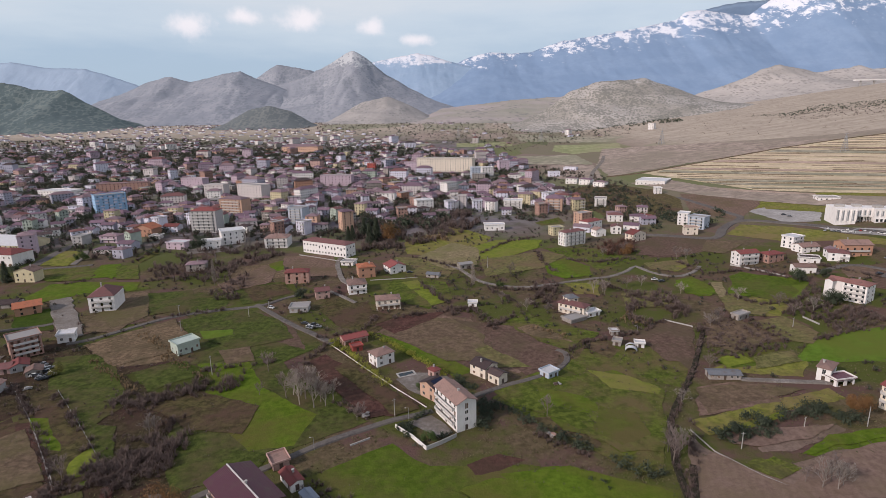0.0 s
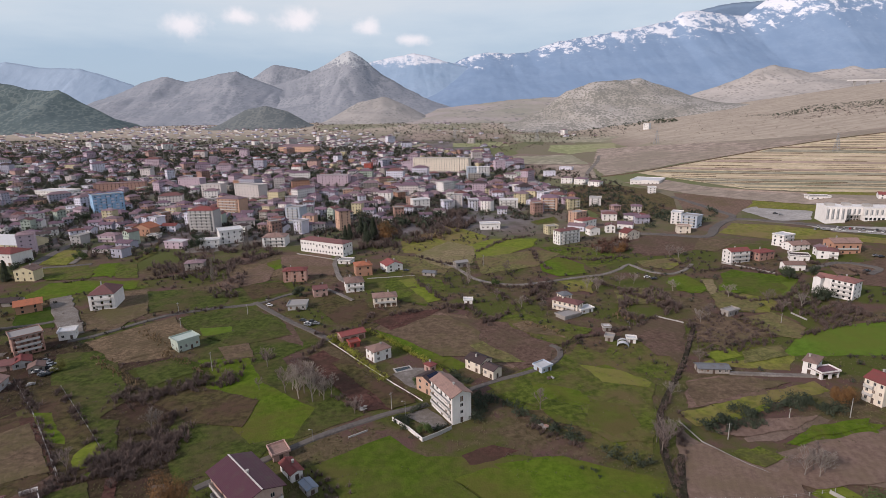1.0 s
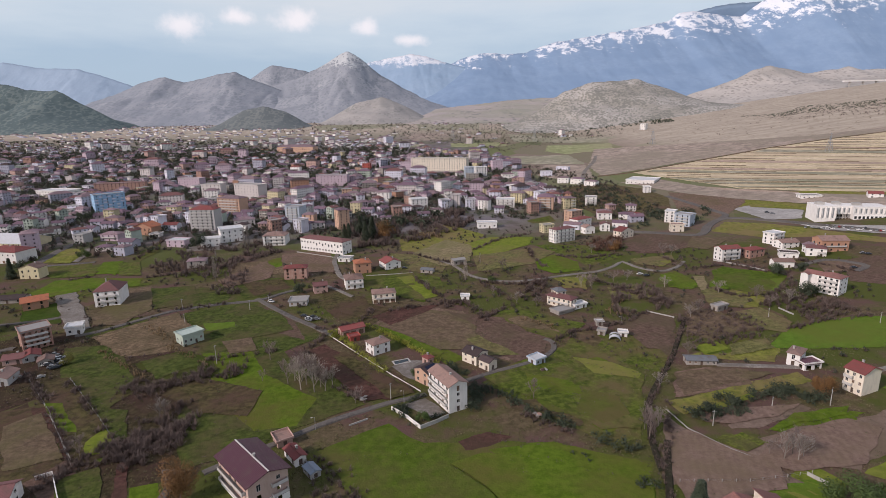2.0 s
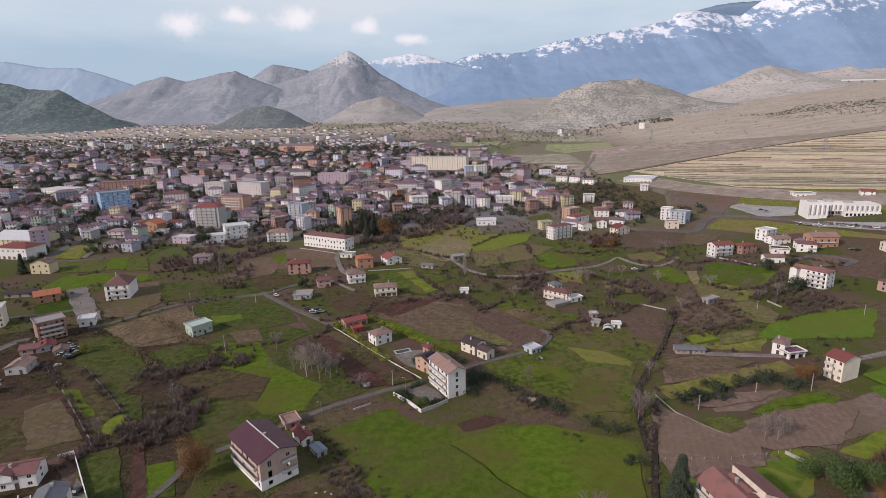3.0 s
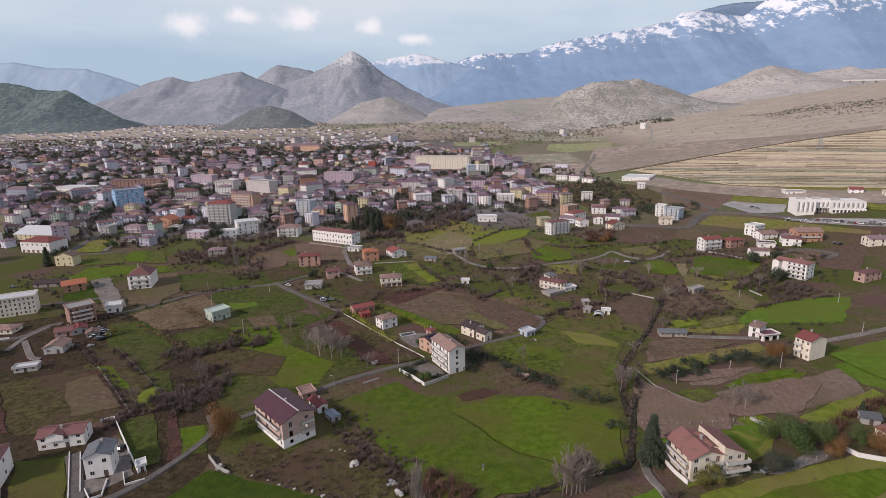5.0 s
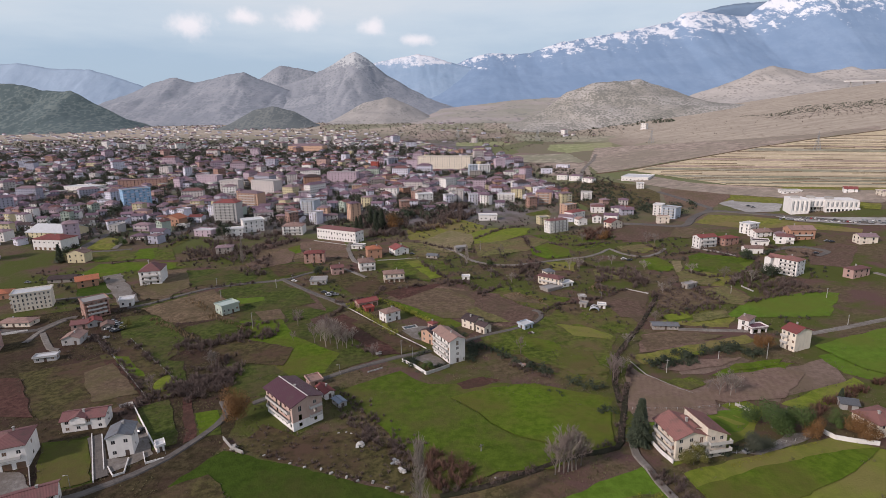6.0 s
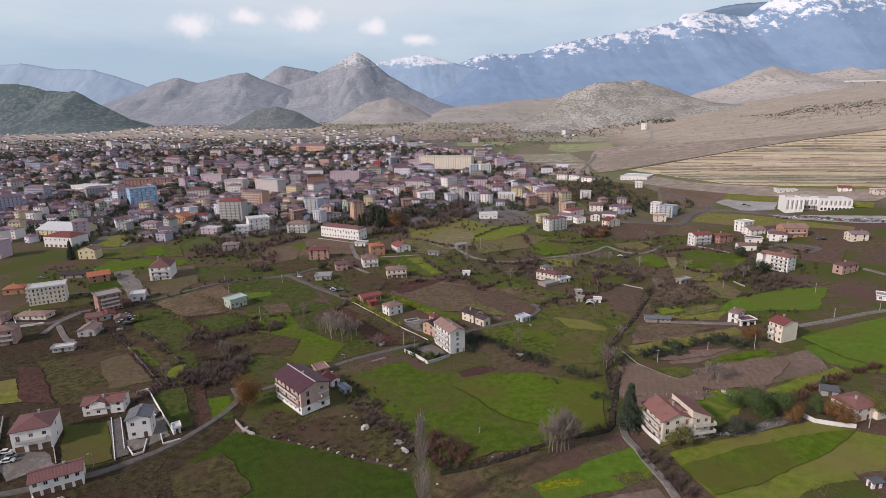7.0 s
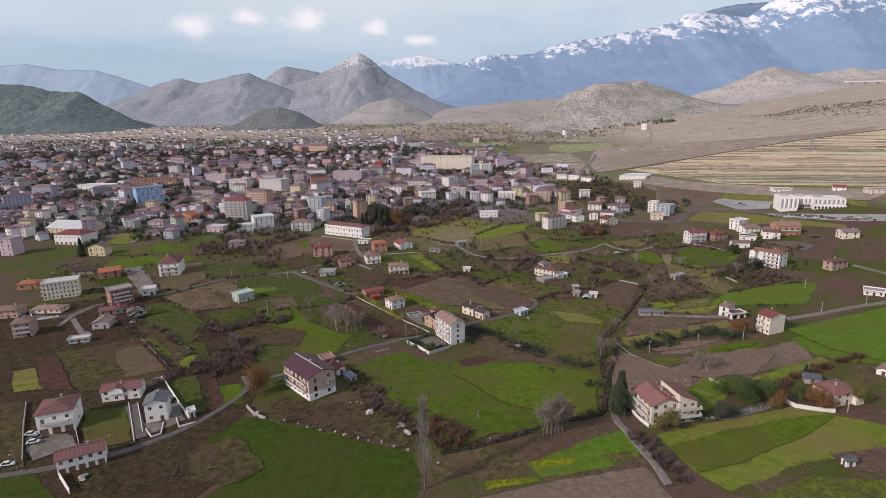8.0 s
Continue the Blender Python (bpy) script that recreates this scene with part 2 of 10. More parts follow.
FIELD = {
    "bright": soil("bright_green_crop", (0.074, 0.122, 0.010), (0.098, 0.150, 0.014), (0.104, 0.102, 0.024), 0.022, 0.35, grain=0.35),
    "crop": soil("young_green_crop", (0.060, 0.096, 0.010), (0.080, 0.118, 0.014), (0.108, 0.090, 0.034), 0.02, 0.3, grain=0.3),
    "grass": soil("meadow_grass", (0.060, 0.086, 0.014), (0.096, 0.120, 0.021), (0.124, 0.098, 0.044), 0.035, 0.4, grain=0.8),
    "dull": soil("dull_grass", (0.077, 0.067, 0.028), (0.121, 0.097, 0.046), (0.123, 0.079, 0.056), 0.04, 0.35),
    "olive": soil("olive_grass", (0.137, 0.150, 0.029), (0.186, 0.190, 0.040), (0.193, 0.150, 0.065), 0.03, 0.3, grain=0.7),
    "brown": soil("ploughed_soil", (0.150, 0.098, 0.074), (0.198, 0.134, 0.103), (0.138, 0.102, 0.062), 0.03, 0.5, 3.0, 20, (0.10, 0.065, 0.048), 0.5),
    "dark": soil("dark_ploughed_soil", (0.108, 0.068, 0.053), (0.146, 0.095, 0.073), (0.105, 0.081, 0.050), 0.03, 0.5, 3.0, -30, (0.065, 0.040, 0.030), 0.6),
    "redsoil": soil("red_soil", (0.078, 0.037, 0.031), (0.104, 0.053, 0.043), (0.072, 0.044, 0.032), 0.04, 0.5, grain=0.7),
    "maize": soil("dry_stubble", (0.125, 0.088, 0.055), (0.18, 0.128, 0.08), (0.095, 0.075, 0.042), 0.05, 0.6, 2.6, 62, (0.24, 0.17, 0.11), 0.9),
    "veg": soil("vegetable_rows", (0.080, 0.115, 0.018), (0.125, 0.145, 0.024), (0.105, 0.088, 0.042), 0.08, 0.8, 2.2, 75, (0.09, 0.075, 0.04)),
    "straw": soil("straw_coloured_fallow", (0.190, 0.155, 0.086), (0.247, 0.198, 0.113), (0.167, 0.155, 0.067), 0.03, 0.4, grain=0.7),
    "moss": soil("mossy_rough_grass", (0.110, 0.112, 0.040), (0.159, 0.150, 0.058), (0.159, 0.114, 0.065), 0.03, 0.4, grain=0.8),
    "umber": soil("umber_weedy_soil", (0.116, 0.082, 0.055), (0.152, 0.108, 0.072), (0.112, 0.099, 0.044), 0.022, 0.4, grain=0.6),
    "mauve": soil("mauve_brown_tilled_soil", (0.178, 0.120, 0.095), (0.213, 0.147, 0.117), (0.169, 0.126, 0.083), 0.022, 0.5, 2.4, 20, (0.115, 0.076, 0.06), 0.35),
    # Darker moss and grass for the west: cloud shade painted into the colour.
    "sod": soil("cloud_shaded_olive_sod", (0.056, 0.052, 0.021), (0.088, 0.076, 0.031), (0.092, 0.058, 0.040), 0.035, 0.4),
    "sward": soil("cloud_shaded_green_sward", (0.046, 0.064, 0.014), (0.072, 0.090, 0.021), (0.092, 0.075, 0.036), 0.035, 0.4, grain=0.8),
    "flower": soil("flowering_rape", (0.13, 0.16, 0.012), (0.22, 0.22, 0.012), (0.09, 0.13, 0.02), 0.08, 0.8),
    "yard": soil("pale_yard", (0.19, 0.17, 0.155), (0.24, 0.22, 0.20), (0.155, 0.135, 0.115), 0.12, 0.7, grain=0.5),
    # Green crop of the west, darkened in colour for the cloud shade there.
    "deep": soil("cloud_shaded_green_crop", (0.036, 0.062, 0.008), (0.047, 0.078, 0.010), (0.062, 0.062, 0.018), 0.015, 0.3, grain=0.3),
    "lot": soil("pale_car_park", (0.34, 0.325, 0.31), (0.40, 0.385, 0.365), (0.28, 0.265, 0.25), 0.05, 0.5, grain=0.4),
    # Pale green, used mostly east: colour lightened for the stronger sun there.
    "lightgreen": soil("sunlit_green_crop", (0.127, 0.165, 0.021), (0.163, 0.196, 0.028), (0.177, 0.160, 0.050), 0.018, 0.3, grain=0.3),
    "vivid": soil("lush_green_crop", (0.083, 0.149, 0.015), (0.101, 0.175, 0.020), (0.110, 0.140, 0.023), 0.018, 0.3, grain=0.25),
    # Pale soil of the east, likewise lightened in colour for the sun.
    "palebrown": soil("sunlit_ploughed_soil", (0.172, 0.124, 0.097), (0.206, 0.149, 0.120), (0.146, 0.111, 0.076), 0.025, 0.5, 3.0, 20, (0.16, 0.11, 0.085), 0.4),
    # Western pasture; its dark tone includes painted cloud shade.
    "dusk": soil("cloud_shaded_rough_pasture", (0.041, 0.034, 0.016), (0.066, 0.052, 0.028), (0.064, 0.038, 0.030), 0.035, 0.4),
    "tan": soil("dry_hill_grass", (0.27, 0.20, 0.135), (0.33, 0.25, 0.17), (0.22, 0.165, 0.115), 0.012, 0.12),
    "terrace": soil("dry_terraces", (0.51, 0.42, 0.275), (0.59, 0.49, 0.325), (0.43, 0.35, 0.24), 0.012, 0.15, grain=0.5),
    "stubble": soil("pale_terrace_stubble", (0.57, 0.475, 0.335), (0.64, 0.53, 0.38), (0.50, 0.40, 0.28), 0.012, 0.15, grain=0.4),
    "clay": soil("bare_terrace_clay", (0.38, 0.285, 0.225), (0.45, 0.34, 0.27), (0.32, 0.25, 0.19), 0.012, 0.15, grain=0.5),
    "fallow": soil("dry_fallow_land", (0.30, 0.275, 0.205), (0.36, 0.33, 0.25), (0.25, 0.245, 0.165), 0.008, 0.07),
    "heath": soil("reddish_winter_heath", (0.31, 0.248, 0.205), (0.37, 0.298, 0.248), (0.27, 0.23, 0.18), 0.008, 0.07),
    "faint": soil("distant_winter_wheat", (0.25, 0.27, 0.135), (0.30, 0.315, 0.165), (0.30, 0.275, 0.17), 0.006, 0.06, grain=0.5),
}


# ---- ground ----
def soft(v):
    return np.log1p(np.exp(-np.abs(v))) + np.maximum(v, 0)


def lie(x, y):
    """Height of the land: a plain that rises gently away, and a hillside on the east."""
    k = 2000 / np.maximum(y, 2000)
    upland = 5.1 * (soft((y - 1100) / 150) - soft((y - 2600) / 150)) / (1 + np.exp(np.clip((x * k - 350) / 60, -40, 40)))
    return 0.93 * soft((y - 300) / 60) + 7.2 * soft((x * k - 250) / 60) + upland


def lay(x, y):
    return float(lie(np.float64(x), np.float64(y)))


def mesh_object(name, verts, faces, materials, parent=None, smooth=False):
    me = bpy.data.meshes.new(name)
    me.from_pydata(verts, [], faces)
    for m in materials:
        me.materials.append(m)
    if smooth:
        me.shade_smooth()
    ob = new(name, me)
    if parent:
        ob.parent = parent
    return ob


def part(name, bm, material, parent, label=""):
    me = bpy.data.meshes.new(name)
    bm.to_mesh(me)
    bm.free()
    me.materials.append(material)
    ob = new(name, me)
    ob.parent = parent
    if label:
        tagged(ob, label)
    return ob


xs = np.unique(np.concatenate((np.arange(-5200, -400, 80), np.arange(-400, 900, 12), np.arange(900, 5200, 60))))
ys = np.unique(np.concatenate((np.arange(-400, 0, 25), np.arange(0, 800, 12), np.arange(800, 2200, 30), np.arange(2200, 4960, 70))))
gx, gy = np.meshgrid(xs, ys)
gz = lie(gx, gy)
nx, ny = len(xs), len(ys)
quads = [(j * nx + i, j * nx + i + 1, (j + 1) * nx + i + 1, (j + 1) * nx + i) for j in range(ny - 1) for i in range(nx - 1)]
m, n, l, b = shader("open_land", 0.95)
b.inputs["Specular IOR Level"].default_value = 0.08
c = blend(n, l, noise_fac(n, l, 0.4, 8, 0.75, 0.38, 0.62), (0.070, 0.054, 0.029), (0.145, 0.110, 0.066))
c = blend(n, l, noise_fac(n, l, 0.03, 6, 0.65, 0.46, 0.58), c, (0.118, 0.070, 0.060))
c = blend(n, l, noise_fac(n, l, 0.02, 6, 0.65, 0.46, 0.56), c, (0.076, 0.088, 0.022))
vor = n.new("ShaderNodeTexVoronoi")
l.new(coords(n, l, (0.012, 0.006, 0.0)), vor.inputs["Vector"])
vor.inputs["Scale"].default_value = 1.0
plots = n.new("ShaderNodeValToRGB")
plots.color_ramp.interpolation = "CONSTANT"
sep = n.new("ShaderNodeSeparateColor")
l.new(vor.outputs["Color"], sep.inputs[0])
l.new(sep.outputs[0], plots.inputs[0])
plots.color_ramp.elements[0].color = (0.215, 0.19, 0.135, 1)
plots.color_ramp.elements[1].position, plots.color_ramp.elements[1].color = 0.85, (0.165, 0.18, 0.085, 1)
for at, col in ((0.2, (0.235, 0.20, 0.15)), (0.38, (0.14, 0.15, 0.085)), (0.55, (0.255, 0.195, 0.165)), (0.68, (0.18, 0.185, 0.105))):
    plots.color_ramp.elements.new(at).color = (*col, 1)
pos = n.new("ShaderNodeSeparateXYZ")
l.new(n.new("ShaderNodeTexCoord").outputs["Object"], pos.inputs[0])
far = n.new("ShaderNodeMapRange")
far.inputs["From Min"].default_value, far.inputs["From Max"].default_value, far.inputs["To Max"].default_value = 380, 640, 0.8
l.new(pos.outputs["Y"], far.inputs["Value"])
c = blend(n, l, far.outputs[0], c, plots.outputs[0])
west = n.new("ShaderNodeMapRange")
west.inputs["From Min"].default_value, west.inputs["From Max"].default_value = 160, 60
l.new(pos.outputs["X"], west.inputs["Value"])
north = n.new("ShaderNodeMapRange")
north.inputs["From Min"].default_value, north.inputs["From Max"].default_value, north.inputs["To Max"].default_value = 430, 520, 0.8
l.new(pos.outputs["Y"], north.inputs["Value"])
paved = n.new("ShaderNodeMath")
paved.operation = "MULTIPLY"
l.new(west.outputs[0], paved.inputs[0])
l.new(north.outputs[0], paved.inputs[1])
ends = n.new("ShaderNodeMapRange")
ends.inputs["From Min"].default_value, ends.inputs["From Max"].default_value = 2300, 1300
l.new(pos.outputs["Y"], ends.inputs["Value"])
town_only = n.new("ShaderNodeMath")
town_only.operation = "MULTIPLY"
l.new(paved.outputs[0], town_only.inputs[0])
l.new(ends.outputs[0], town_only.inputs[1])
# Town yards, their mauve-grey holding the haze and shade over the town.
hazed_yards = blend(n, l, noise_fac(n, l, 0.05, 6, 0.7, 0.4, 0.6), (0.105, 0.093, 0.108), (0.23, 0.207, 0.24))
hazed_yards = blend(n, l, noise_fac(n, l, 0.02, 5, 0.65, 0.48, 0.6), hazed_yards, (0.105, 0.110, 0.062))
c = blend(n, l, town_only.outputs[0], c, hazed_yards)
up = n.new("ShaderNodeMath")
up.operation = "MULTIPLY_ADD"
l.new(pos.outputs["Y"], up.inputs[0])
up.inputs[1].default_value = -0.0155
l.new(pos.outputs["Z"], up.inputs[2])
hill = n.new("ShaderNodeMapRange")
hill.inputs["From Min"].default_value, hill.inputs["From Max"].default_value = 14.0, 30.0
l.new(up.outputs[0], hill.inputs["Value"])
dry = blend(n, l, noise_fac(n, l, (0.012, 0.04, 0.0), 6, 0.62, 0.38, 0.62), (0.46, 0.392, 0.315), (0.35, 0.297, 0.238))
dry = blend(n, l, noise_fac(n, l, 0.09, 5, 0.7, 0.56, 0.66), dry, (0.22, 0.178, 0.13))
c = blend(n, l, hill.outputs[0], c, dry)
l.new(c, b.inputs["Base Color"])
bump(n, l, b, noise_fac(n, l, 0.8, 5, 0.65, 0, 1), 0.6, 0.7)
ground = mesh_object("ground", np.stack((gx, gy, gz), -1).reshape(-1, 3).tolist(), quads, [m], smooth=True)
tagged(ground, "winter farmland with dull grass and brown earth", "ground", kind="structure")

layer = [0]
LANES = set()
PLOTS = []
CROPS = []


def field(label, kind, *pts, step=9.0, wob=1.2):
    """A plot with uneven edges, laid over the ground. pts: x, y, x, y ..."""
    layer[0] += 1
    lift = 0.05 + 0.0016 * layer[0]
    ring = [Vector((pts[i], pts[i + 1], 0)) for i in range(0, len(pts), 2)]
    edge = []
    for p, q in zip(ring, ring[1:] + ring[:1]):
        k = max(1, int((q - p).length / 2.5))
        for i in range(k):
            v = p.lerp(q, i / k)
            w = noise.noise_vector(v * 0.13) * wob + noise.noise_vector(v * 0.5) * wob * 0.4
            edge.append((v.x + w.x, v.y + w.y, 0))
    bm = bmesh.new()
    f = bm.faces.new([bm.verts.new(p) for p in edge])
    big = max((q - p).length for p, q in zip(ring, ring[1:] + ring[:1]))
    bmesh.ops.triangulate(bm, faces=[f])
    for _ in range(6 if big > 250 else 3 if big > 60 else 2):
        long = [e for e in bm.edges if e.calc_length() > max(step * 2, big / 12)]
        if not long:
            break
        bmesh.ops.subdivide_edges(bm, edges=long, cuts=1)
        bmesh.ops.triangulate(bm, faces=bm.faces[:])
    for v in bm.verts:
        v.co.z = lay(v.co.x, v.co.y) + lift
    bmesh.ops.recalc_face_normals(bm, faces=bm.faces[:])
    me = bpy.data.meshes.new("field")
    bm.to_mesh(me)
    bm.free()
    if me.polygons and me.polygons[0].normal.z < 0:
        me.flip_normals()
    me.materials.append(FIELD[kind])
    if max(pts[1::2]) < 340 and kind not in ("yard", "flower"):
        PLOTS.append(list(pts))
    if kind not in ("grass", "dull", "olive", "dusk"):
        CROPS.append((min(pts[0::2]), max(pts[0::2]), min(pts[1::2]), max(pts[1::2]), pts))
    return tagged(new("field", me), label, "field", kind="structure")


def road(label, width, mat, *pts, name="road", lift=0.48):
    """A lane of the given width along x, y, x, y ..., with uneven edges and a small thickness."""
    ring = [Vector((pts[i], pts[i + 1], 0)) for i in range(0, len(pts), 2)]
    line = []
    for i in range(len(ring) - 1):
        p0, p1, p2, p3 = ring[max(i - 1, 0)], ring[i], ring[i + 1], ring[min(i + 2, len(ring) - 1)]
        k = max(2, int((p2 - p1).length / 5))
        for j in range(k):
            t = j / k
            line.append(0.5 * ((2 * p1) + (p2 - p0) * t + (2 * p0 - 5 * p1 + 4 * p2 - p3) * t * t + (3 * p1 - p0 - 3 * p2 + p3) * t ** 3))
    line.append(ring[-1])
    vs, fs = [], []
    for i, p in enumerate(line):
        d = (line[min(i + 1, len(line) - 1)] - line[max(i - 1, 0)]).normalized()
        s = Vector((-d.y, d.x, 0))
        if mat is not DITCH:
            for along_ in (0, 2.5):
                for k in range(-int(width / 4) - 1, int(width / 4) + 2):
                    q = p + d * along_ + s * min(max(k * 2.0, -width / 2), width / 2)
                    LANES.add((int(q.x // 2), int(q.y // 2)))
        for side in (-1, 1):
            w = width / 2 + noise.noise(p * 0.2 + s * side) * width * 0.12
            q = p + s * side * w
            vs += [(q.x, q.y, lay(q.x, q.y) + lift), (q.x + s.x * side * 0.3, q.y + s.y * side * 0.3, lay(q.x, q.y) - 0.1)]
    for i in range(len(line) - 1):
        a = i * 4
        fs += [(a, a + 2, a + 6, a + 4), (a + 1, a, a + 4, a + 5), (a + 2, a + 3, a + 7, a + 6)]
    return tagged(mesh_object(name, vs, fs, [mat]), label, "road", kind="structure")


# ---- hills and mountains ----
def rock(name, a, bcol, c2, big=0.004, small=0.03, snow=None, cap=(0.72, 0.745, 0.79), shrubs=None, cell=0.06, cover=0.25):
    m, n, l, b = shader(name, 0.95)
    c = blend(n, l, noise_fac(n, l, small, 7, 0.68, 0.35, 0.65), a, bcol)
    c = blend(n, l, noise_fac(n, l, (big, big, big * 2), 6, 0.62, 0.42, 0.6), c, c2)
    if snow:
        p = n.new("ShaderNodeSeparateXYZ")
        l.new(n.new("ShaderNodeTexCoord").outputs["Object"], p.inputs[0])
        jag = n.new("ShaderNodeMath")
        jag.operation = "MULTIPLY_ADD"
        l.new(noise_fac(n, l, (0.012, 0.006, 0.016), 9, 0.76, 0.32, 0.68), jag.inputs[0])
        jag.inputs[1].default_value = snow[2]
        lean = n.new("ShaderNodeMath")
        lean.operation = "MULTIPLY_ADD"
        l.new(p.outputs["X"], lean.inputs[0])
        lean.inputs[1].default_value = -snow[3]
        l.new(p.outputs["Z"], lean.inputs[2])
        l.new(lean.outputs[0], jag.inputs[2])
        s = n.new("ShaderNodeMapRange")
        s.inputs["From Min"].default_value, s.inputs["From Max"].default_value = snow[0], snow[1]
        l.new(jag.outputs[0], s.inputs["Value"])
        c = blend(n, l, s.outputs[0], c, cap)
    if shrubs:
        v = n.new("ShaderNodeTexVoronoi")
        v.inputs["Scale"].default_value = 1.0
        l.new(coords(n, l, (cell, cell * 0.6, cell)), v.inputs["Vector"])
        tuft = n.new("ShaderNodeMath")
        tuft.operation = "MULTIPLY_ADD"
        tuft.inputs[1].default_value = -0.60
        l.new(v.outputs["Distance"], tuft.inputs[0])
        clump = noise_fac(n, l, (big * 2.2, big * 1.2, big * 3), 7, 0.68, 0, 1)
        l.new(clump, tuft.inputs[2])
        r = n.new("ShaderNodeMapRange")
        r.inputs["From Min"].default_value, r.inputs["From Max"].default_value = cover - 0.04, cover + 0.04
        r.inputs["To Max"].default_value = 0.8
        l.new(tuft.outputs[0], r.inputs["Value"])
        c = blend(n, l, r.outputs[0], c, shrubs)
    l.new(c, b.inputs["Base Color"])
    bump(n, l, b, noise_fac(n, l, small * 1.5, 6, 0.7, 0, 1), 0.1 if snow else 0.16, 8.0)
    return m


def mountain(name, label, mat, dist, deep, rough, relief, *prof):
    """A ridge that faces the valley at that distance; prof: x, height, x, height ... along its crest."""
    px, pz = np.array(prof[0::2]), np.array(prof[1::2])
    cols = int(np.clip((px[-1] - px[0]) / 8, 60, 420))
    rows = 60
    x = np.linspace(px[0], px[-1], cols)
    crest = np.interp(x, px, pz)
    k = np.ones(5) / 5
    crest = np.convolve(np.pad(crest, 2, "edge"), k, "valid") * 0.6 + crest * 0.4
    vs = []
    for j in range(rows):
        v = -1 + 1.55 * j / (rows - 1)
        for i in range(cols):
            y0 = dist + v * deep
            q = Vector((x[i] / rough, y0 / rough, 3.7))
            spur = noise.fractal(q, 1.0, 2.1, 6) * 0.5 * relief
            rid = 1 - abs(noise.noise(q * 0.9)) * 2
            s = abs(v)
            fall = max(0.0, 1 - s ** (0.85 + 0.25 * spur))
            base = lay(x[i], y0) - 6
            top = crest[i] - base
            z = base + top * fall * (1 - 0.25 * relief * min(1, s * 3) * (1 - max(rid, -0.5))) + spur * relief * top * 0.22 * min(1, s * 4) * fall
            gully = 1 - abs(noise.noise(Vector((x[i] / rough * 2.6 + spur, y0 / rough * 0.7, 8.1)))) * 2
            z -= top * 0.11 * relief * max(gully, 0) ** 2 * fall * min(1, s * 5)
            z += noise.fractal(Vector((x[i], y0, 0)) * 0.014, 0.8, 2.1, 5) * min(top * 0.035, 5)
            vs.append((x[i], y0, z))
    fs = [(j * cols + i, j * cols + i + 1, (j + 1) * cols + i + 1, (j + 1) * cols + i) for j in range(rows - 1) for i in range(cols - 1)]
    return tagged(mesh_object(name, vs, fs, [mat], smooth=True), label, "mountain", kind="structure")


# Wooded, grey, rocky and dark hills: haze is mixed in as paler, bluer colour.
GREEN_HILL = rock("hazed_wooded_hill", (0.134, 0.175, 0.172), (0.181, 0.216, 0.200), (0.151, 0.189, 0.178), shrubs=(0.088, 0.124, 0.128), cell=0.07, cover=0.15)
GREY_HILL = rock("hazed_grey_hill", (0.279, 0.296, 0.330), (0.323, 0.337, 0.362), (0.250, 0.272, 0.305), shrubs=(0.222, 0.246, 0.275), cell=0.055, cover=0.26)
ROCK_HILL = rock("hazed_rocky_peak", (0.288, 0.304, 0.336), (0.336, 0.350, 0.372), (0.263, 0.282, 0.312), snow=(490, 530, 150, 0.0), cap=(0.477, 0.497, 0.505), shrubs=(0.227, 0.249, 0.275), cell=0.055, cover=0.26)
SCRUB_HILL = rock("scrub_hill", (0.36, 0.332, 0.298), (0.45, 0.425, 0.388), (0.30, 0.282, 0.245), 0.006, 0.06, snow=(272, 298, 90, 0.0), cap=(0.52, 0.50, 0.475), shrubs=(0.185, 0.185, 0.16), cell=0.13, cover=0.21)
DARK_HILL = rock("hazed_dark_hill", (0.164, 0.183, 0.182), (0.202, 0.217, 0.210), (0.180, 0.197, 0.190), shrubs=(0.122, 0.142, 0.145), cell=0.075, cover=0.16)
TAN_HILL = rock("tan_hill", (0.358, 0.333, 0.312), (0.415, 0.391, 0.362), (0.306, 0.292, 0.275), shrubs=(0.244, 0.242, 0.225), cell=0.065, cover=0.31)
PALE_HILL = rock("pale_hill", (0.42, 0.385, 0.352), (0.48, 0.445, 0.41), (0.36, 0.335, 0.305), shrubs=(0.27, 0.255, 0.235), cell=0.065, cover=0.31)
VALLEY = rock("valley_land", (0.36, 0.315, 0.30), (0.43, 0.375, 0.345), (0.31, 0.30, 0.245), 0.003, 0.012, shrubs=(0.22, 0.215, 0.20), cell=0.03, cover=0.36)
# The blue of these four ranges is air haze put into the rock colour.
BLUE_RANGE = rock("haze_blue_far_range", (0.33, 0.425, 0.53), (0.345, 0.44, 0.545), (0.32, 0.415, 0.52))
DARK_RANGE = rock("haze_blue_dark_range", (0.190, 0.272, 0.375), (0.212, 0.296, 0.40), (0.178, 0.258, 0.36))
SNOW_RANGE = rock("haze_blue_snowy_range", (0.208, 0.305, 0.440), (0.232, 0.332, 0.465), (0.196, 0.292, 0.425), snow=(728, 800, 430, 0.112))
SNOW_PEAK = rock("haze_blue_snowy_peak", (0.285, 0.395, 0.52), (0.32, 0.43, 0.555), (0.268, 0.378, 0.505), snow=(585, 630, 150, 0.0))
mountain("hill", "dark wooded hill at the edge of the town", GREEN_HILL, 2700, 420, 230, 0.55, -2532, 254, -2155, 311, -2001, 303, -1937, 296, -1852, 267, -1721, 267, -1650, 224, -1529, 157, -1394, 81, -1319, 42)
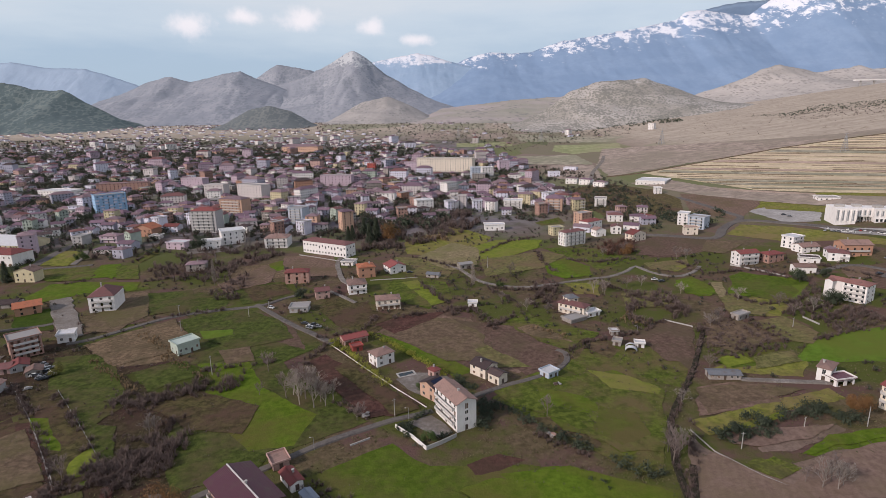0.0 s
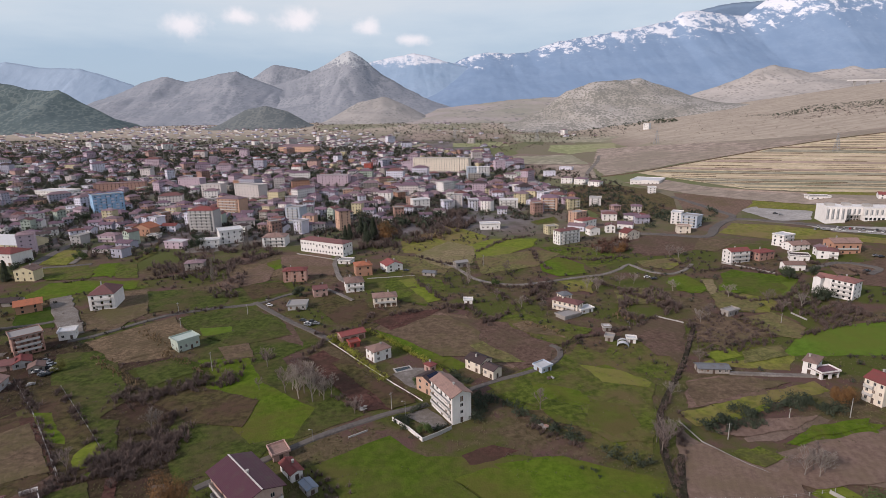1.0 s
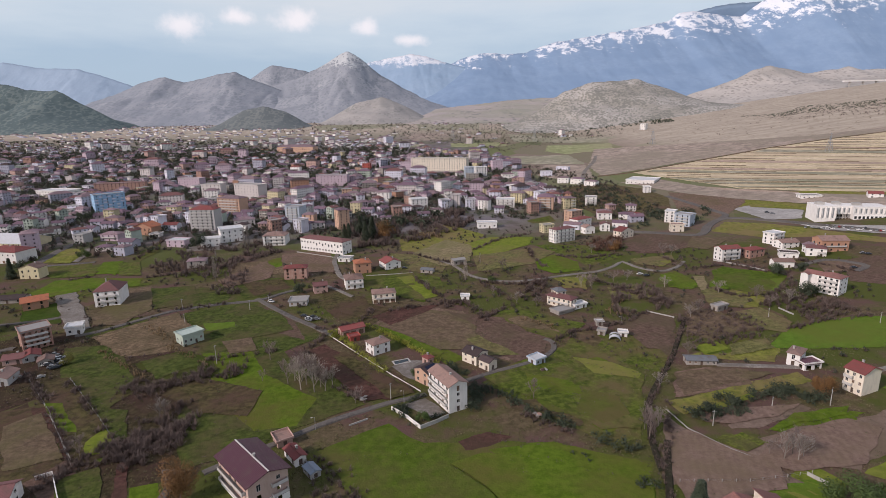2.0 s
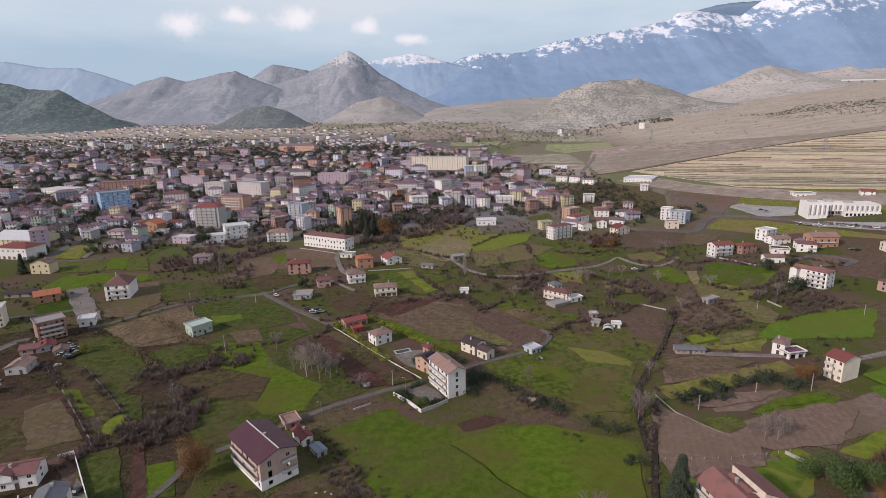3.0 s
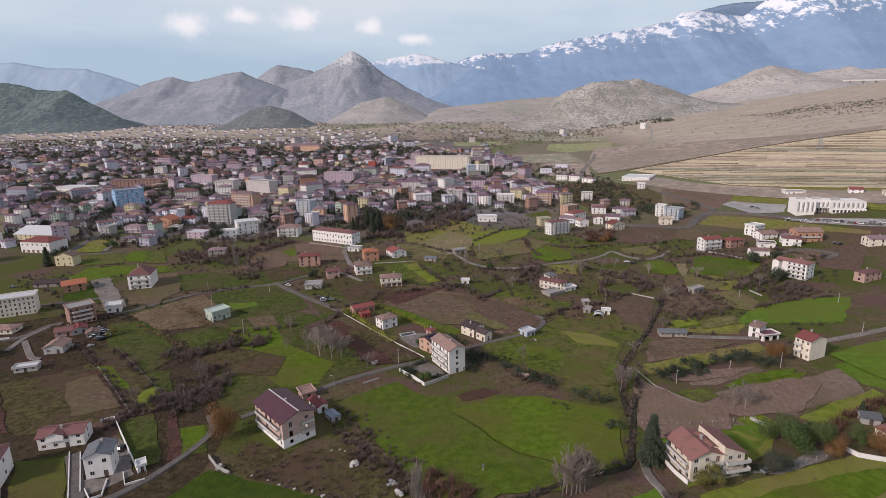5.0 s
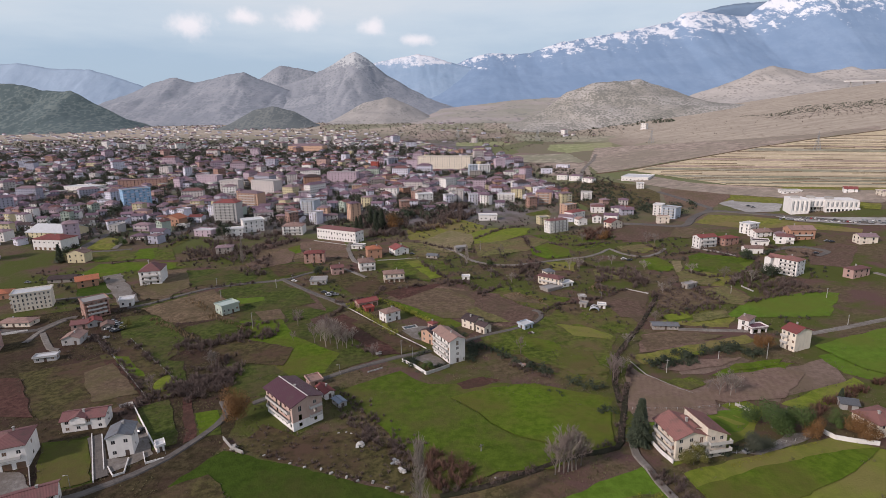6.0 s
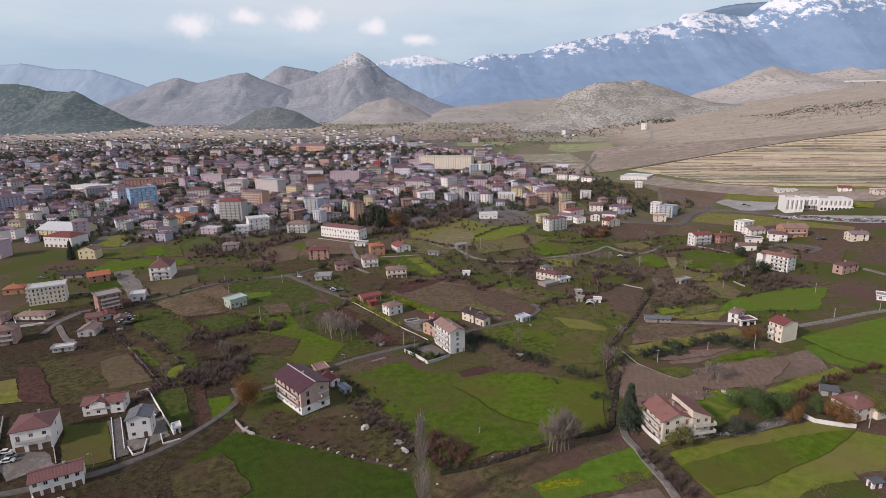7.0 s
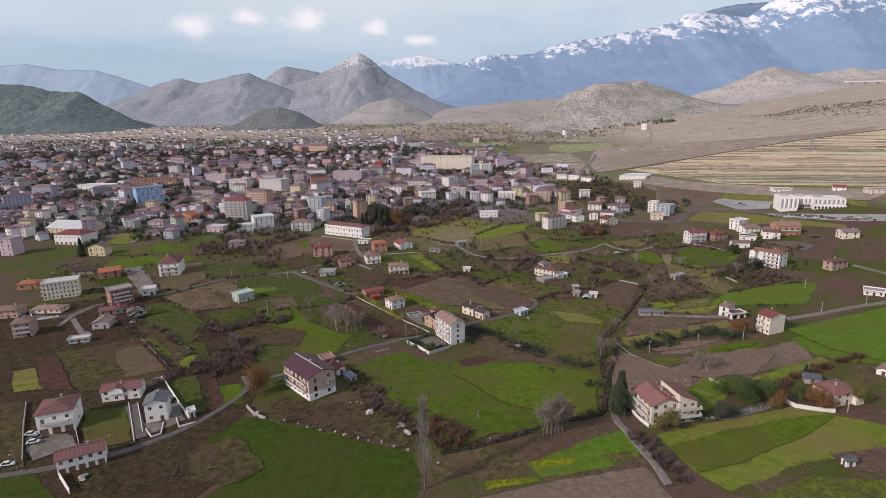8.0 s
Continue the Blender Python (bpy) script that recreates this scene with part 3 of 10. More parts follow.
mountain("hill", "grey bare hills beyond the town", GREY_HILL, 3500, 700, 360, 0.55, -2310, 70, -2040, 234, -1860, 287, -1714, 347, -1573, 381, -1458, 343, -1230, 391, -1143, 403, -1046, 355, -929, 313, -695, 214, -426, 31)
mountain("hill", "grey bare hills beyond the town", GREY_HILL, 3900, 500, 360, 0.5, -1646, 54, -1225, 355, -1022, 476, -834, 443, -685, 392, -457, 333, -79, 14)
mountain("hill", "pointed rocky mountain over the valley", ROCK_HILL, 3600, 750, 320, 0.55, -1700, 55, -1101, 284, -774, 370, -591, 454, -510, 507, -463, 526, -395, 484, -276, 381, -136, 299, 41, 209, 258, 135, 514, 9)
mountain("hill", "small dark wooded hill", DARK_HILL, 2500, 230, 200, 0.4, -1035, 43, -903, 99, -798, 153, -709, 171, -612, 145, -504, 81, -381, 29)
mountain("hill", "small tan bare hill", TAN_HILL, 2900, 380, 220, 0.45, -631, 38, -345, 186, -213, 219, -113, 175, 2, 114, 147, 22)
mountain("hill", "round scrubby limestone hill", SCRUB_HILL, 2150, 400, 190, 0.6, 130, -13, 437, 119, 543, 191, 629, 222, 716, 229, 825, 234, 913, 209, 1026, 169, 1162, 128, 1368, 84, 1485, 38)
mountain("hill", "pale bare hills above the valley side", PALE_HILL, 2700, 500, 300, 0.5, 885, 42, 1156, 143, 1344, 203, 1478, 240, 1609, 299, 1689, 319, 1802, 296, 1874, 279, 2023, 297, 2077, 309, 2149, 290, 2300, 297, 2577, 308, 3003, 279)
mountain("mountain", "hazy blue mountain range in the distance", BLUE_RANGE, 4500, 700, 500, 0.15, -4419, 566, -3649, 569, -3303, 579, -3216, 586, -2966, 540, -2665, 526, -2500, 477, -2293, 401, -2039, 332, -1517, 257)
mountain("mountain", "distant haze-blue mountain with a snowy top", SNOW_PEAK, 4500, 600, 420, 0.2, -977, 311, -702, 413, -474, 524, -251, 570, -73, 596, 38, 574, 192, 524, 460, 456, 867, 298)
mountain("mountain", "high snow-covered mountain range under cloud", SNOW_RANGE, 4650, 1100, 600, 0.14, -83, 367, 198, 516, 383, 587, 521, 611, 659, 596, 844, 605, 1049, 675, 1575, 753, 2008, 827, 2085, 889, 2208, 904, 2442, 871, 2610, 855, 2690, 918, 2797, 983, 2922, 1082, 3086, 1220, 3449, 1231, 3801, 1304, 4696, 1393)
mountain("mountain", "dark haze-blue ridge behind the snowy range", DARK_RANGE, 4780, 160, 400, 0.3, 1766, 702, 1995, 822, 2317, 930, 2548, 978, 2877, 995, 3239, 1114, 3549, 1237)
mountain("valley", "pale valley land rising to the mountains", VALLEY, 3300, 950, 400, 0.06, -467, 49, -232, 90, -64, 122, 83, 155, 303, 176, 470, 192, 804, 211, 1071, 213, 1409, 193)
field("dark brown rough pasture", "dusk", -138.8, 55.3, -283.2, 226.1, -192.1, 260.5, -94, 212.5, -74.2, 152.8, -73.4, 104.3, -76.6, 52.6)
field("olive-green rough pasture", "olive", 299.1, 577.9, 388.5, 554.9, 447.5, 520.1, 469.6, 488.2, 425.7, 439.6, 404.6, 467.2, 394.6, 499.8, 307.1, 506)
field("green field with bare patches", "crop", -42.3, 142.2, -16, 160.1, -2.5, 147.1, 19.2, 146.8, 37, 145.6, 68.9, 132.3, 61.7, 106.8, 46.6, 99.6, 30.8, 93, 14.3, 88.6, 2.7, 99.4, -17.5, 121.8, -33.1, 136.2)
field("bright green winter crop field", "bright", 18.9, 142.2, 40.8, 145.3, 68.1, 131.3, 61.2, 108.1, 44.6, 105, 35.2, 119.6)
field("freshly turned reddish soil", "redsoil", 8, 147.5, 19.8, 152.7, 27.2, 148.6, 19, 143.4, 11.3, 142.7)
field("dark green crop field", "deep", -76.6, 52.6, -61.9, 71.2, -82.6, 86.8, -71.5, 105, -53, 98.6, -8.1, 79.2, -5.1, 49.5)
field("dull brownish grass plot", "sod", -68.7, 106, -63.1, 120.7, -47.4, 111.1, -30.6, 116.6, -6.6, 98.8, -7.6, 81.1, -35.4, 91.9)
field("dark green crop field", "deep", -137.4, 112.6, -123.4, 116.9, -106.4, 90.3, -118.6, 85.3)
field("pale green crop field", "lightgreen", 75.3, 85.1, 90, 89.5, 130.9, 99.9, 154.9, 85.8, 148.3, 70.6, 113.3, 67.2, 84, 55.6, 78.5, 65, 76, 75.3)
field("dark brown ploughed field", "dark", 124.8, 70.8, 145.2, 73.9, 151.7, 70.4, 140.3, 57.3, 124.9, 63.6)
field("vegetable plot in rows", "veg", 83.4, 48.6, 110.9, 61, 132, 57.8, 136.2, 52.6, 124.8, 43)
field("lush green crop field", "vivid", 27.2, 71.4, 43.9, 80.3, 63.8, 88.6, 66.6, 74, 53.5, 68.9, 31.2, 64)
field("strip of yellow flowering rape", "flower", 29.2, 72.5, 42.9, 75, 43.9, 71.7, 30.3, 68.4)
field("strip of yellow flowering rape", "flower", 14, 64.3, 28.8, 64.9, 30.1, 63, 13.9, 60.2)
field("vegetable plot in rows", "veg", 52.1, 74.8, 65.2, 77.2, 65.6, 73.5, 55.4, 70.2)
field("pale brown ploughed field", "palebrown", 8.2, 55.8, 29.8, 61.4, 64.1, 68.6, 66.6, 51.8, 62.5, 44.2, 9.2, 46.7)
field("dull brownish grass plot", "dull", -2.5, 79.6, 29.7, 86, 39.2, 80.5, 27.3, 72, 13.7, 64.9, -1.6, 66.4)
field("pale green crop field", "lightgreen", 73.2, 98, 89.1, 100.9, 89.3, 111.5, 115.8, 128.7, 119.8, 118.4, 107.5, 103.8, 73.8, 88.7)
field("lush green crop field", "vivid", 74.1, 112.5, 83.2, 118.8, 112.3, 121, 115.2, 114.1, 102.9, 105.3, 80.8, 106.9)
field("pale brown ploughed field", "palebrown", 90.2, 137.2, 113.8, 139.8, 130.6, 143, 170.7, 157.6, 170.4, 151, 163.4, 135.1, 131.3, 126.4, 111.5, 125)
field("pale green crop field", "lightgreen", 128.5, 121.6, 148.5, 131.1, 169.8, 138.9, 170.3, 134.3, 149.6, 121.7, 136.7, 116.1)
field("lush green crop field", "vivid", 168.5, 159.2, 198.1, 169.3, 233, 181.7, 254.3, 181.9, 203.6, 124.7, 177.1, 133.5, 168.9, 143.2)
field("pale brown ploughed field", "palebrown", 84.1, 159.8, 87.5, 149.3, 96, 136.2, 105.7, 125.8, 108.5, 119, 67.8, 121.4)
field("vegetable plot in rows", "veg", 95.7, 143, 100.7, 145.5, 109.6, 138.7, 101.4, 135.3, 95.4, 138.1)
field("pale brown ploughed field", "palebrown", 102.9, 150.7, 120, 159.9, 136.7, 161.4, 137.9, 157.8, 112, 147.7, 103.3, 148.3)
field("pale brown ploughed field", "palebrown", 108, 141.6, 131, 148.7, 143.2, 148.3, 149.6, 144.8, 128.9, 123.1, 107.8, 131.1)
field("bright green winter crop field", "bright", 114.2, 146.9, 130.1, 152.5, 149.1, 155.5, 153.8, 153.8, 147.5, 148.6, 130.3, 147.8, 117.4, 144.9)
field("olive-green rough pasture", "olive", 89.7, 167.5, 98.3, 170.6, 129, 180.1, 151.5, 184.5, 152.1, 178, 128, 172.1, 101.4, 161.3, 90.3, 158.7)
field("dark brown ploughed field", "dark", 94, 173.6, 103.2, 188.8, 118.4, 192.2, 142.6, 187.6, 132.3, 182, 106.8, 175)
field("olive-green rough pasture", "olive", 115.8, 204.8, 130.6, 214.3, 159.1, 208.5, 147.7, 195.2, 123.5, 201.5)
field("green meadow with tufts", "grass", 21.1, 188.1, 41.3, 202, 65.8, 205.2, 86.3, 185.7, 78.7, 162.9, 68.1, 141.4, 59.9, 139.2, 48.8, 154.3, 35.2, 170)
field("dull brownish grass plot", "dull", 33.6, 172.4, 44.2, 174.3, 61.5, 164, 52.2, 153.1, 43.1, 161.1)
field("bright green winter crop field", "bright", 45, 182.3, 57.9, 186, 62.3, 175.8, 51.8, 171.9)
field("bright green winter crop field", "bright", 68.5, 210.3, 79.5, 203.7, 87.9, 188.7, 74.7, 190.1)
field("bright green winter crop field", "bright", 62.2, 169.4, 71.2, 174.4, 72.6, 159.9, 61.5, 148, 56.3, 154.4)
field("green meadow with tufts", "grass", 55.6, 212.3, 71.4, 233.5, 120.5, 232.3, 97.8, 189.3, 85.1, 199.7)
field("dull brownish grass plot", "dull", 59.3, 222.2, 79, 240.8, 85.3, 227.3, 70, 211.2)
field("brown ploughed field", "brown", -30.2, 256.7, -21.1, 271.4, -2.9, 282.6, 18.9, 272.2, 28, 245.1, 23.6, 229.1, 39.6, 219.1, 34.7, 207.5, 21.9, 217.6, -3, 239.4)
field("dark brown ploughed field", "dark", 28, 245.1, 39, 257.2, 50.1, 233.4, 59.3, 222.2, 53.4, 211.4, 37.4, 206.3, 24.6, 228.5)
field("bright green winter crop field", "bright", -30.2, 256.7, -20, 254.4, 16.5, 212, 7.7, 206.3, -8.1, 228.4)
field("green meadow with tufts", "grass", 35.4, 262.8, 51.4, 277.9, 64.9, 250.5, 73.7, 241.3, 60.4, 231.9, 45.9, 239.6)
field("dry brown maize stubble", "maize", 43.9, 260.6, 51.8, 263.8, 66.5, 243.3, 59.3, 238.5, 47.9, 250.5)
field("dull brownish grass plot", "sod", -68.3, 297, -39.7, 304.3, -32.5, 280.7, -21.1, 271.4, -30.2, 256.7, -50.3, 265.7)
field("green field with bare patches", "crop", -41.1, 333.4, -2.8, 349.4, 11, 315.3, -2.9, 288.9, -23.2, 307.9)
field("bright green winter crop field", "bright", -39, 330.9, -25, 337.8, -4.6, 306.3, -11.1, 297)
field("dark brown ploughed field", "dark", -32.4, 264.4, -21.5, 278.1, 9.9, 287.8, 15.6, 276.7, -2.9, 280)
field("bright green winter crop field", "bright", 79, 375.4, 98.2, 386.8, 110.6, 364.1, 104.9, 344.4, 86.5, 339, 82.2, 356.4)
field("bright green winter crop field", "bright", 34.4, 404.2, 63.7, 441, 89.2, 449.8, 86.3, 422.7, 58.6, 404.8, 44.1, 385.4)
field("bright green winter crop field", "bright", 35, 411, 47.1, 420.2, 59.3, 409.9, 47.5, 386.6, 36.5, 394.1)
field("olive-green rough pasture", "olive", -24.5, 451.4, 19.3, 515.2, 51.9, 463.3, 38.5, 424.9, 5.9, 402.3, -20.6, 413.6)
field("green meadow with tufts", "grass", 87.8, 418.8, 131.4, 412.5, 148.2, 373.3, 113.2, 352.6, 111.5, 366.9)
field("olive-green rough pasture", "olive", 83.9, 328.3, 102.2, 328.6, 97.5, 306.8, 85.3, 306)
field("green meadow with tufts", "grass", 99.4, 516.9, 129.7, 539.7, 128.1, 509.2, 104.9, 502.9)
field("dark brown ploughed field", "dark", 160.8, 412.8, 191.4, 443.4, 226.8, 421.1, 216, 394.7, 178.6, 377.1, 159.3, 380.7)
field("dark brown ploughed field", "dark", 99.7, 244.5, 119, 260.6, 129.8, 250.2, 121, 232.9, 101.4, 234.8)
field("bright green winter crop field", "bright", 148.3, 315.7, 163, 329.9, 166.6, 297.9, 153.8, 293.7)
field("bright green winter crop field", "bright", 170.2, 295.3, 199.1, 333.2, 223.2, 317.9, 227.5, 307.6, 199.6, 275.8, 194.3, 283.3)
field("olive-green rough pasture", "olive", 160.8, 274.8, 182.3, 290.3, 194.6, 274, 179.1, 259.4, 160, 262.1)
field("dull brownish grass plot", "dull", 153.8, 251.1, 184.5, 258.5, 185.6, 243, 173.5, 229.5, 143.4, 228)
field("lush green crop field", "vivid", 152.3, 209.2, 175.6, 228.6, 196.8, 235.6, 218.1, 239, 233.9, 234.5, 205.2, 202.5)
field("green field with bare patches", "crop", 119.7, 212.5, 142.5, 221.9, 159.3, 220, 152.3, 209.2, 125.7, 205.4)
field("olive-green rough pasture", "olive", 244.1, 433.6, 271, 460.9, 300.7, 437.3, 343.4, 357.3, 335.5, 348.4, 302.6, 387.7, 270.8, 397.8)
field("dark brown ploughed field", "dark", 279.7, 328.7, 304.5, 330, 308.4, 317.8, 270.3, 275.2, 254, 289.8)
field("brown ploughed field", "brown", 265.2, 336.5, 286.8, 326.2, 266.3, 306, 252.8, 310)
field("bright green winter crop field", "bright", -241.8, 371.1, -239.7, 407.2, -223.1, 369.4)
field("green meadow with tufts", "grass", -258.3, 338.3, -199.1, 357, -184.2, 343.5, -209.5, 328.7, -230.5, 317.9)
field("green meadow with tufts", "grass", -293.8, 395.5, -261.7, 404.6, -240.5, 365.7, -275.4, 371.5)
field("olive-green rough pasture", "olive", -305, 408.7, -316.3, 449, -294.8, 450.5, -275.3, 405.9)
field("green meadow with tufts", "grass", -235.5, 413.2, -241.5, 474.8, -223.7, 434.2, -225.2, 404.2)
field("dark green crop field", "deep", -240.7, 296.9, -226.8, 309.7, -202.7, 273.3, -223.2, 271)
field("green meadow with tufts", "sward", -167.8, 305, -150.5, 331.5, -123.8, 316.4, -121.8, 301.4, -149.3, 289.8)
field("dark brown ploughed field", "dark", -182.2, 266.5, -192.2, 282.9, -170.9, 295.1, -158.2, 283.7)
field("dry brown maize stubble", "maize", -167.3, 247.2, -141.3, 279.1, -124.9, 256.5, -122, 230.4, -148.8, 223.7)
field("dark brown rough pasture", "dusk", -164.7, 233.3, -148.8, 223.7, -122, 230.4, -97.7, 202.5, -99.4, 181.2, -125.5, 190.9)
field("green meadow with tufts", "sward", -140, 283.1, -107.7, 298.3, -52.6, 243, -69.3, 225.7, -48.8, 199.4, -25.4, 173.8, -56.1, 154.2, -58.9, 145.8, -79.7, 138.3, -92.9, 163.1, -100.4, 198, -101.5, 217.8)
field("bright green winter crop field", "bright", -107.6, 226.5, -85.2, 227.9, -69.6, 200.7, -44.9, 179.9, -48.5, 160.6, -62.9, 158.2, -82.4, 180.2)
field("dark green crop field", "deep", -135.4, 217.4, -119.3, 230.2, -100.1, 220.4, -90.7, 202.1, -111.9, 198.8)
field("freshly turned reddish soil", "redsoil", -57.7, 224.9, -51.5, 232.7, -6.9, 184.4, -15.4, 176.9, -28, 178.5)
field("dull brownish grass plot", "sod", -52.1, 243, -42.8, 235.9, -4.1, 184.2, -6.9, 184.4, -32.8, 218.6)
field("dark brown ploughed field", "dark", -116.8, 287.3, -98.5, 289.4, -74.3, 267.6, -61.9, 238.5, -85, 253.5)
field("dry brown maize stubble", "maize", -150.4, 386.5, -114.1, 398.3, -100.6, 361, -133.8, 345.1)
field("bright green winter crop field", "bright", -123.7, 394.5, -115.4, 403.2, -108.1, 378.2, -113.6, 373.1)
field("green meadow with tufts", "sward", -137.7, 345.4, -101.2, 348.3, -82.9, 318.2, -113.3, 305.5)
field("brown ploughed field", "brown", -116.2, 414.8, -79.3, 419.6, -65.8, 357.9, -88.7, 360, -112.1, 390.4)
field("bright green winter crop field", "bright", -152.9, 182.4, -145, 183.9, -133.5, 168.7, -131.2, 160.5)
field("bright green winter crop field", "bright", -126.6, 165, -121.5, 171.5, -107.9, 151.8, -107.2, 143.1, -113.1, 146.5)
field("green meadow with tufts", "sward", -145.9, 185.9, -146.9, 200.9, -122.6, 173.3, -127.3, 166.7)
field("freshly turned reddish soil", "redsoil", -156.6, 176.3, -149, 178.4, -132.9, 162.1, -120.8, 146.9, -128.2, 144.1)
field("dull brownish grass plot", "sod", -162, 193.1, -154, 201.4, -144.1, 183.9, -153.6, 182.5)
field("green meadow with tufts", "sward", -167.2, 174.6, -155.2, 191.9, -124.7, 150, -141.1, 156.9)
field("dark brown rough pasture", "dusk", -168.4, 158.6, -160.2, 184.7, -128.6, 147.4, -149, 135.3)
field("dark brown ploughed field", "dark", -131.9, 139.4, -118.1, 146.8, -95.3, 113.7, -114.4, 123.6)
field("green meadow with tufts", "sward", -93.8, 129.6, -82.6, 131.4, -75.9, 114.8, -84.1, 113.1)
field("dark green crop field", "deep", -175.8, 120.2, -165.6, 121, -137.8, 81.5, -142.9, 77.3)
field("dark green crop field", "deep", -145.7, 71.8, -129.9, 74.4, -114.8, 62.5, -115.7, 54.3, -132.2, 55)
field("dark brown rough pasture", "dusk", -107.4, 56.2, -96.2, 75.1, -64.3, 72.2, -77.7, 54.9)
field("pale gravel yard", "yard", -147.7, 96.2, -133.7, 96.9, -124.6, 88.9, -134.9, 81.4, -141.3, 86.4)
field("pale gravel yard", "yard", -110.3, 102.4, -100.4, 103.4, -98.7, 113.9, -112, 128.2, -94.6, 104.6, -105.4, 93)
field("pale gravel yard beside the pool", "yard", -17.2, 206, -9, 211.6, 3, 209.7, 12.8, 195.4, 3.7, 191.4, -6.3, 192.1, -12.5, 197)
field("paved court of the white apartment house", "yard", -10.7, 172.9, -2, 177.3, 4.8, 165.8, 0.8, 162.7)
field("pale drive of the villa", "yard", 92.2, 94.1, 104.9, 94.8, 117.8, 103, 128.8, 103.4, 124.3, 99.6, 103.5, 92.2)
field("gravel car park of the hospital", "lot", 303.2, 509.9, 341.7, 517.6, 359.3, 484.5, 330.2, 443.9, 306.2, 452.8)
field("asphalt car park with rows of cars", "lot", 319, 426.9, 388.9, 374.9, 373.3, 355.5, 339.8, 386.7)
field("pale gravel yard", "yard", -207.9, 445.8, -164.8, 459.2, -163.6, 436, -199.5, 430.2)
field("pale green winter wheat in the far valley", "faint", 32.6, 4020.9, 300, 3900, 400, 3300, 305, 2757.8, -6.3, 2733.5, wob=8)
field("pale green winter wheat on the plain", "faint", 309.2, 1356.1, 436.8, 1264.9, 403, 1144.3, 299.4, 1145.3, 275.6, 1233.3, wob=5)
field("pale green winter wheat on the plain", "faint", 75, 1538.5, 232.4, 1513.3, 209.3, 1408.4, 69.6, 1428, wob=5)
field("dry yellowish fallow on the plain", "fallow", -101.9, 1548.3, -5.3, 1559.1, -12.7, 1448.2, -80, 1433.8, wob=5)
field("reddish winter heath on the plain", "heath", -74.4, 1905.3, 95.7, 1959.1, 71.8, 1648.1, -30.8, 1637, wob=6)
field("reddish winter heath on the plain", "heath", 116.1, 1803.3, 267, 1875.2, 232, 1649.2, 130.5, 1630.3, wob=6)
field("dry fallow below the limestone hill", "fallow", 274.2, 1792.6, 501.5, 1415, 427.8, 1322.2, 249.6, 1521.8, wob=6)
field("dry fallow in the far valley", "fallow", -487.1, 2483.1, -163.5, 3074.7, -32.7, 2604.2, -122.5, 2273.9, -393.3, 2101, wob=8)
field("dry fallow in the far valley", "fallow", -31.5, 2492, 268.6, 2677.4, 211.2, 2099.6, -16.2, 2048.4, wob=8)
field("reddish rough pasture above the terraces", "heath", 373.3, 1187.5, 472.8, 1120.5, 593, 1013.6, 684.8, 941.2, 802.8, 914.6, 757, 859, 609.4, 872.4, 509.4, 862.5, 410.2, 850, 338.7, 832, 266.9, 805.4, 289.6, 943.6, wob=4)
field("reddish bare land beside the track", "heath", 219.3, 996.7, 285.6, 947.3, 254.4, 793.2, 215.3, 776.3, 181.5, 861.7, wob=4)
field("dry fallow above the town edge", "fallow", 160, 1190, 300, 1130, 289, 960, 219, 1010, 150, 1050, wob=4)
field("olive grove floor of dull grass", "dull", 241.2, 749.4, 276.7, 669.9, 279.1, 597.5, 246.7, 515.2, 175.5, 521.9, 169.1, 626.1, 190, 720)
field("dry terraced strips on the hillside", "terrace", 316, 807, 351, 818, 454, 845, 559, 867, 656, 871, 757, 859, 868, 847, 760, 660, 497, 440, 461, 482, 408, 540, 364, 600, 347, 679, wob=2)
field("bare clay strip below the terraces", "clay", 318.6, 681, 362.1, 596.3, 394.8, 544.3, 384.8, 528.9, 338.1, 576.3, 301.6, 641.8)
field("brown ploughed field", "brown", 291, 625.4, 345.4, 566.2, 332.9, 532.6, 276.6, 476.6, 260, 531.9)
field("olive-brown pasture between the houses", "sod", -186.2, 169.1, -155.3, 181.5, -120.9, 144.7, -125.9, 133.9, -149.4, 127.9)
field("freshly turned reddish soil", "redsoil", -192.2, 163.7, -181.6, 163.1, -152.6, 130, -167, 130.8)
field("freshly turned reddish soil", "redsoil", -155.1, 180, -149, 181.1, -127.4, 156, -133.6, 153.4)
field("green meadow with tufts", "sward", -151.8, 184.1, -116.6, 176.1, -106.9, 157.2, -116.1, 144.4)
field("green garden plot beside the wall", "sward", -117, 134.4, -106.9, 141.1, -89.4, 110, -95.7, 106.7)
field("freshly turned reddish soil", "redsoil", -101.6, 141.4, -98.8, 143.9, -83.2, 113, -87.1, 110.3)
field("bright green winter crop field", "bright", -91.1, 129.9, -84, 131.5, -78.5, 118, -82.3, 113)
field("olive-brown pasture beside the villa", "sod", -174.7, 118.8, -166, 121, -135.4, 77.5, -140.6, 74.3)
field("green lawn behind the kerb wall", "crop", -137.8, 112.6, -122.9, 114.7, -107.6, 91, -115.1, 87.7, -123.3, 89.1)
field("olive-green rough pasture", "olive", -192.3, 148.4, -184.6, 152.5, -167.3, 131.3, -176.9, 129)
field("green meadow with tufts", "sward", -178.7, 237.8, -154.4, 241.1, -120.9, 193.4, -124.9, 173.9, -153, 191.7)
field("dark olive rough sod", "sod", -85.4, 83.7, -71.6, 93, -55.7, 73.2, -65.4, 65.4, -77.1, 68.6)
field("dark brown ploughed field", "dark", 25.6, 266.4, 40.3, 259.4, 57, 222.8, 41.4, 209.8, 28.6, 223.8)
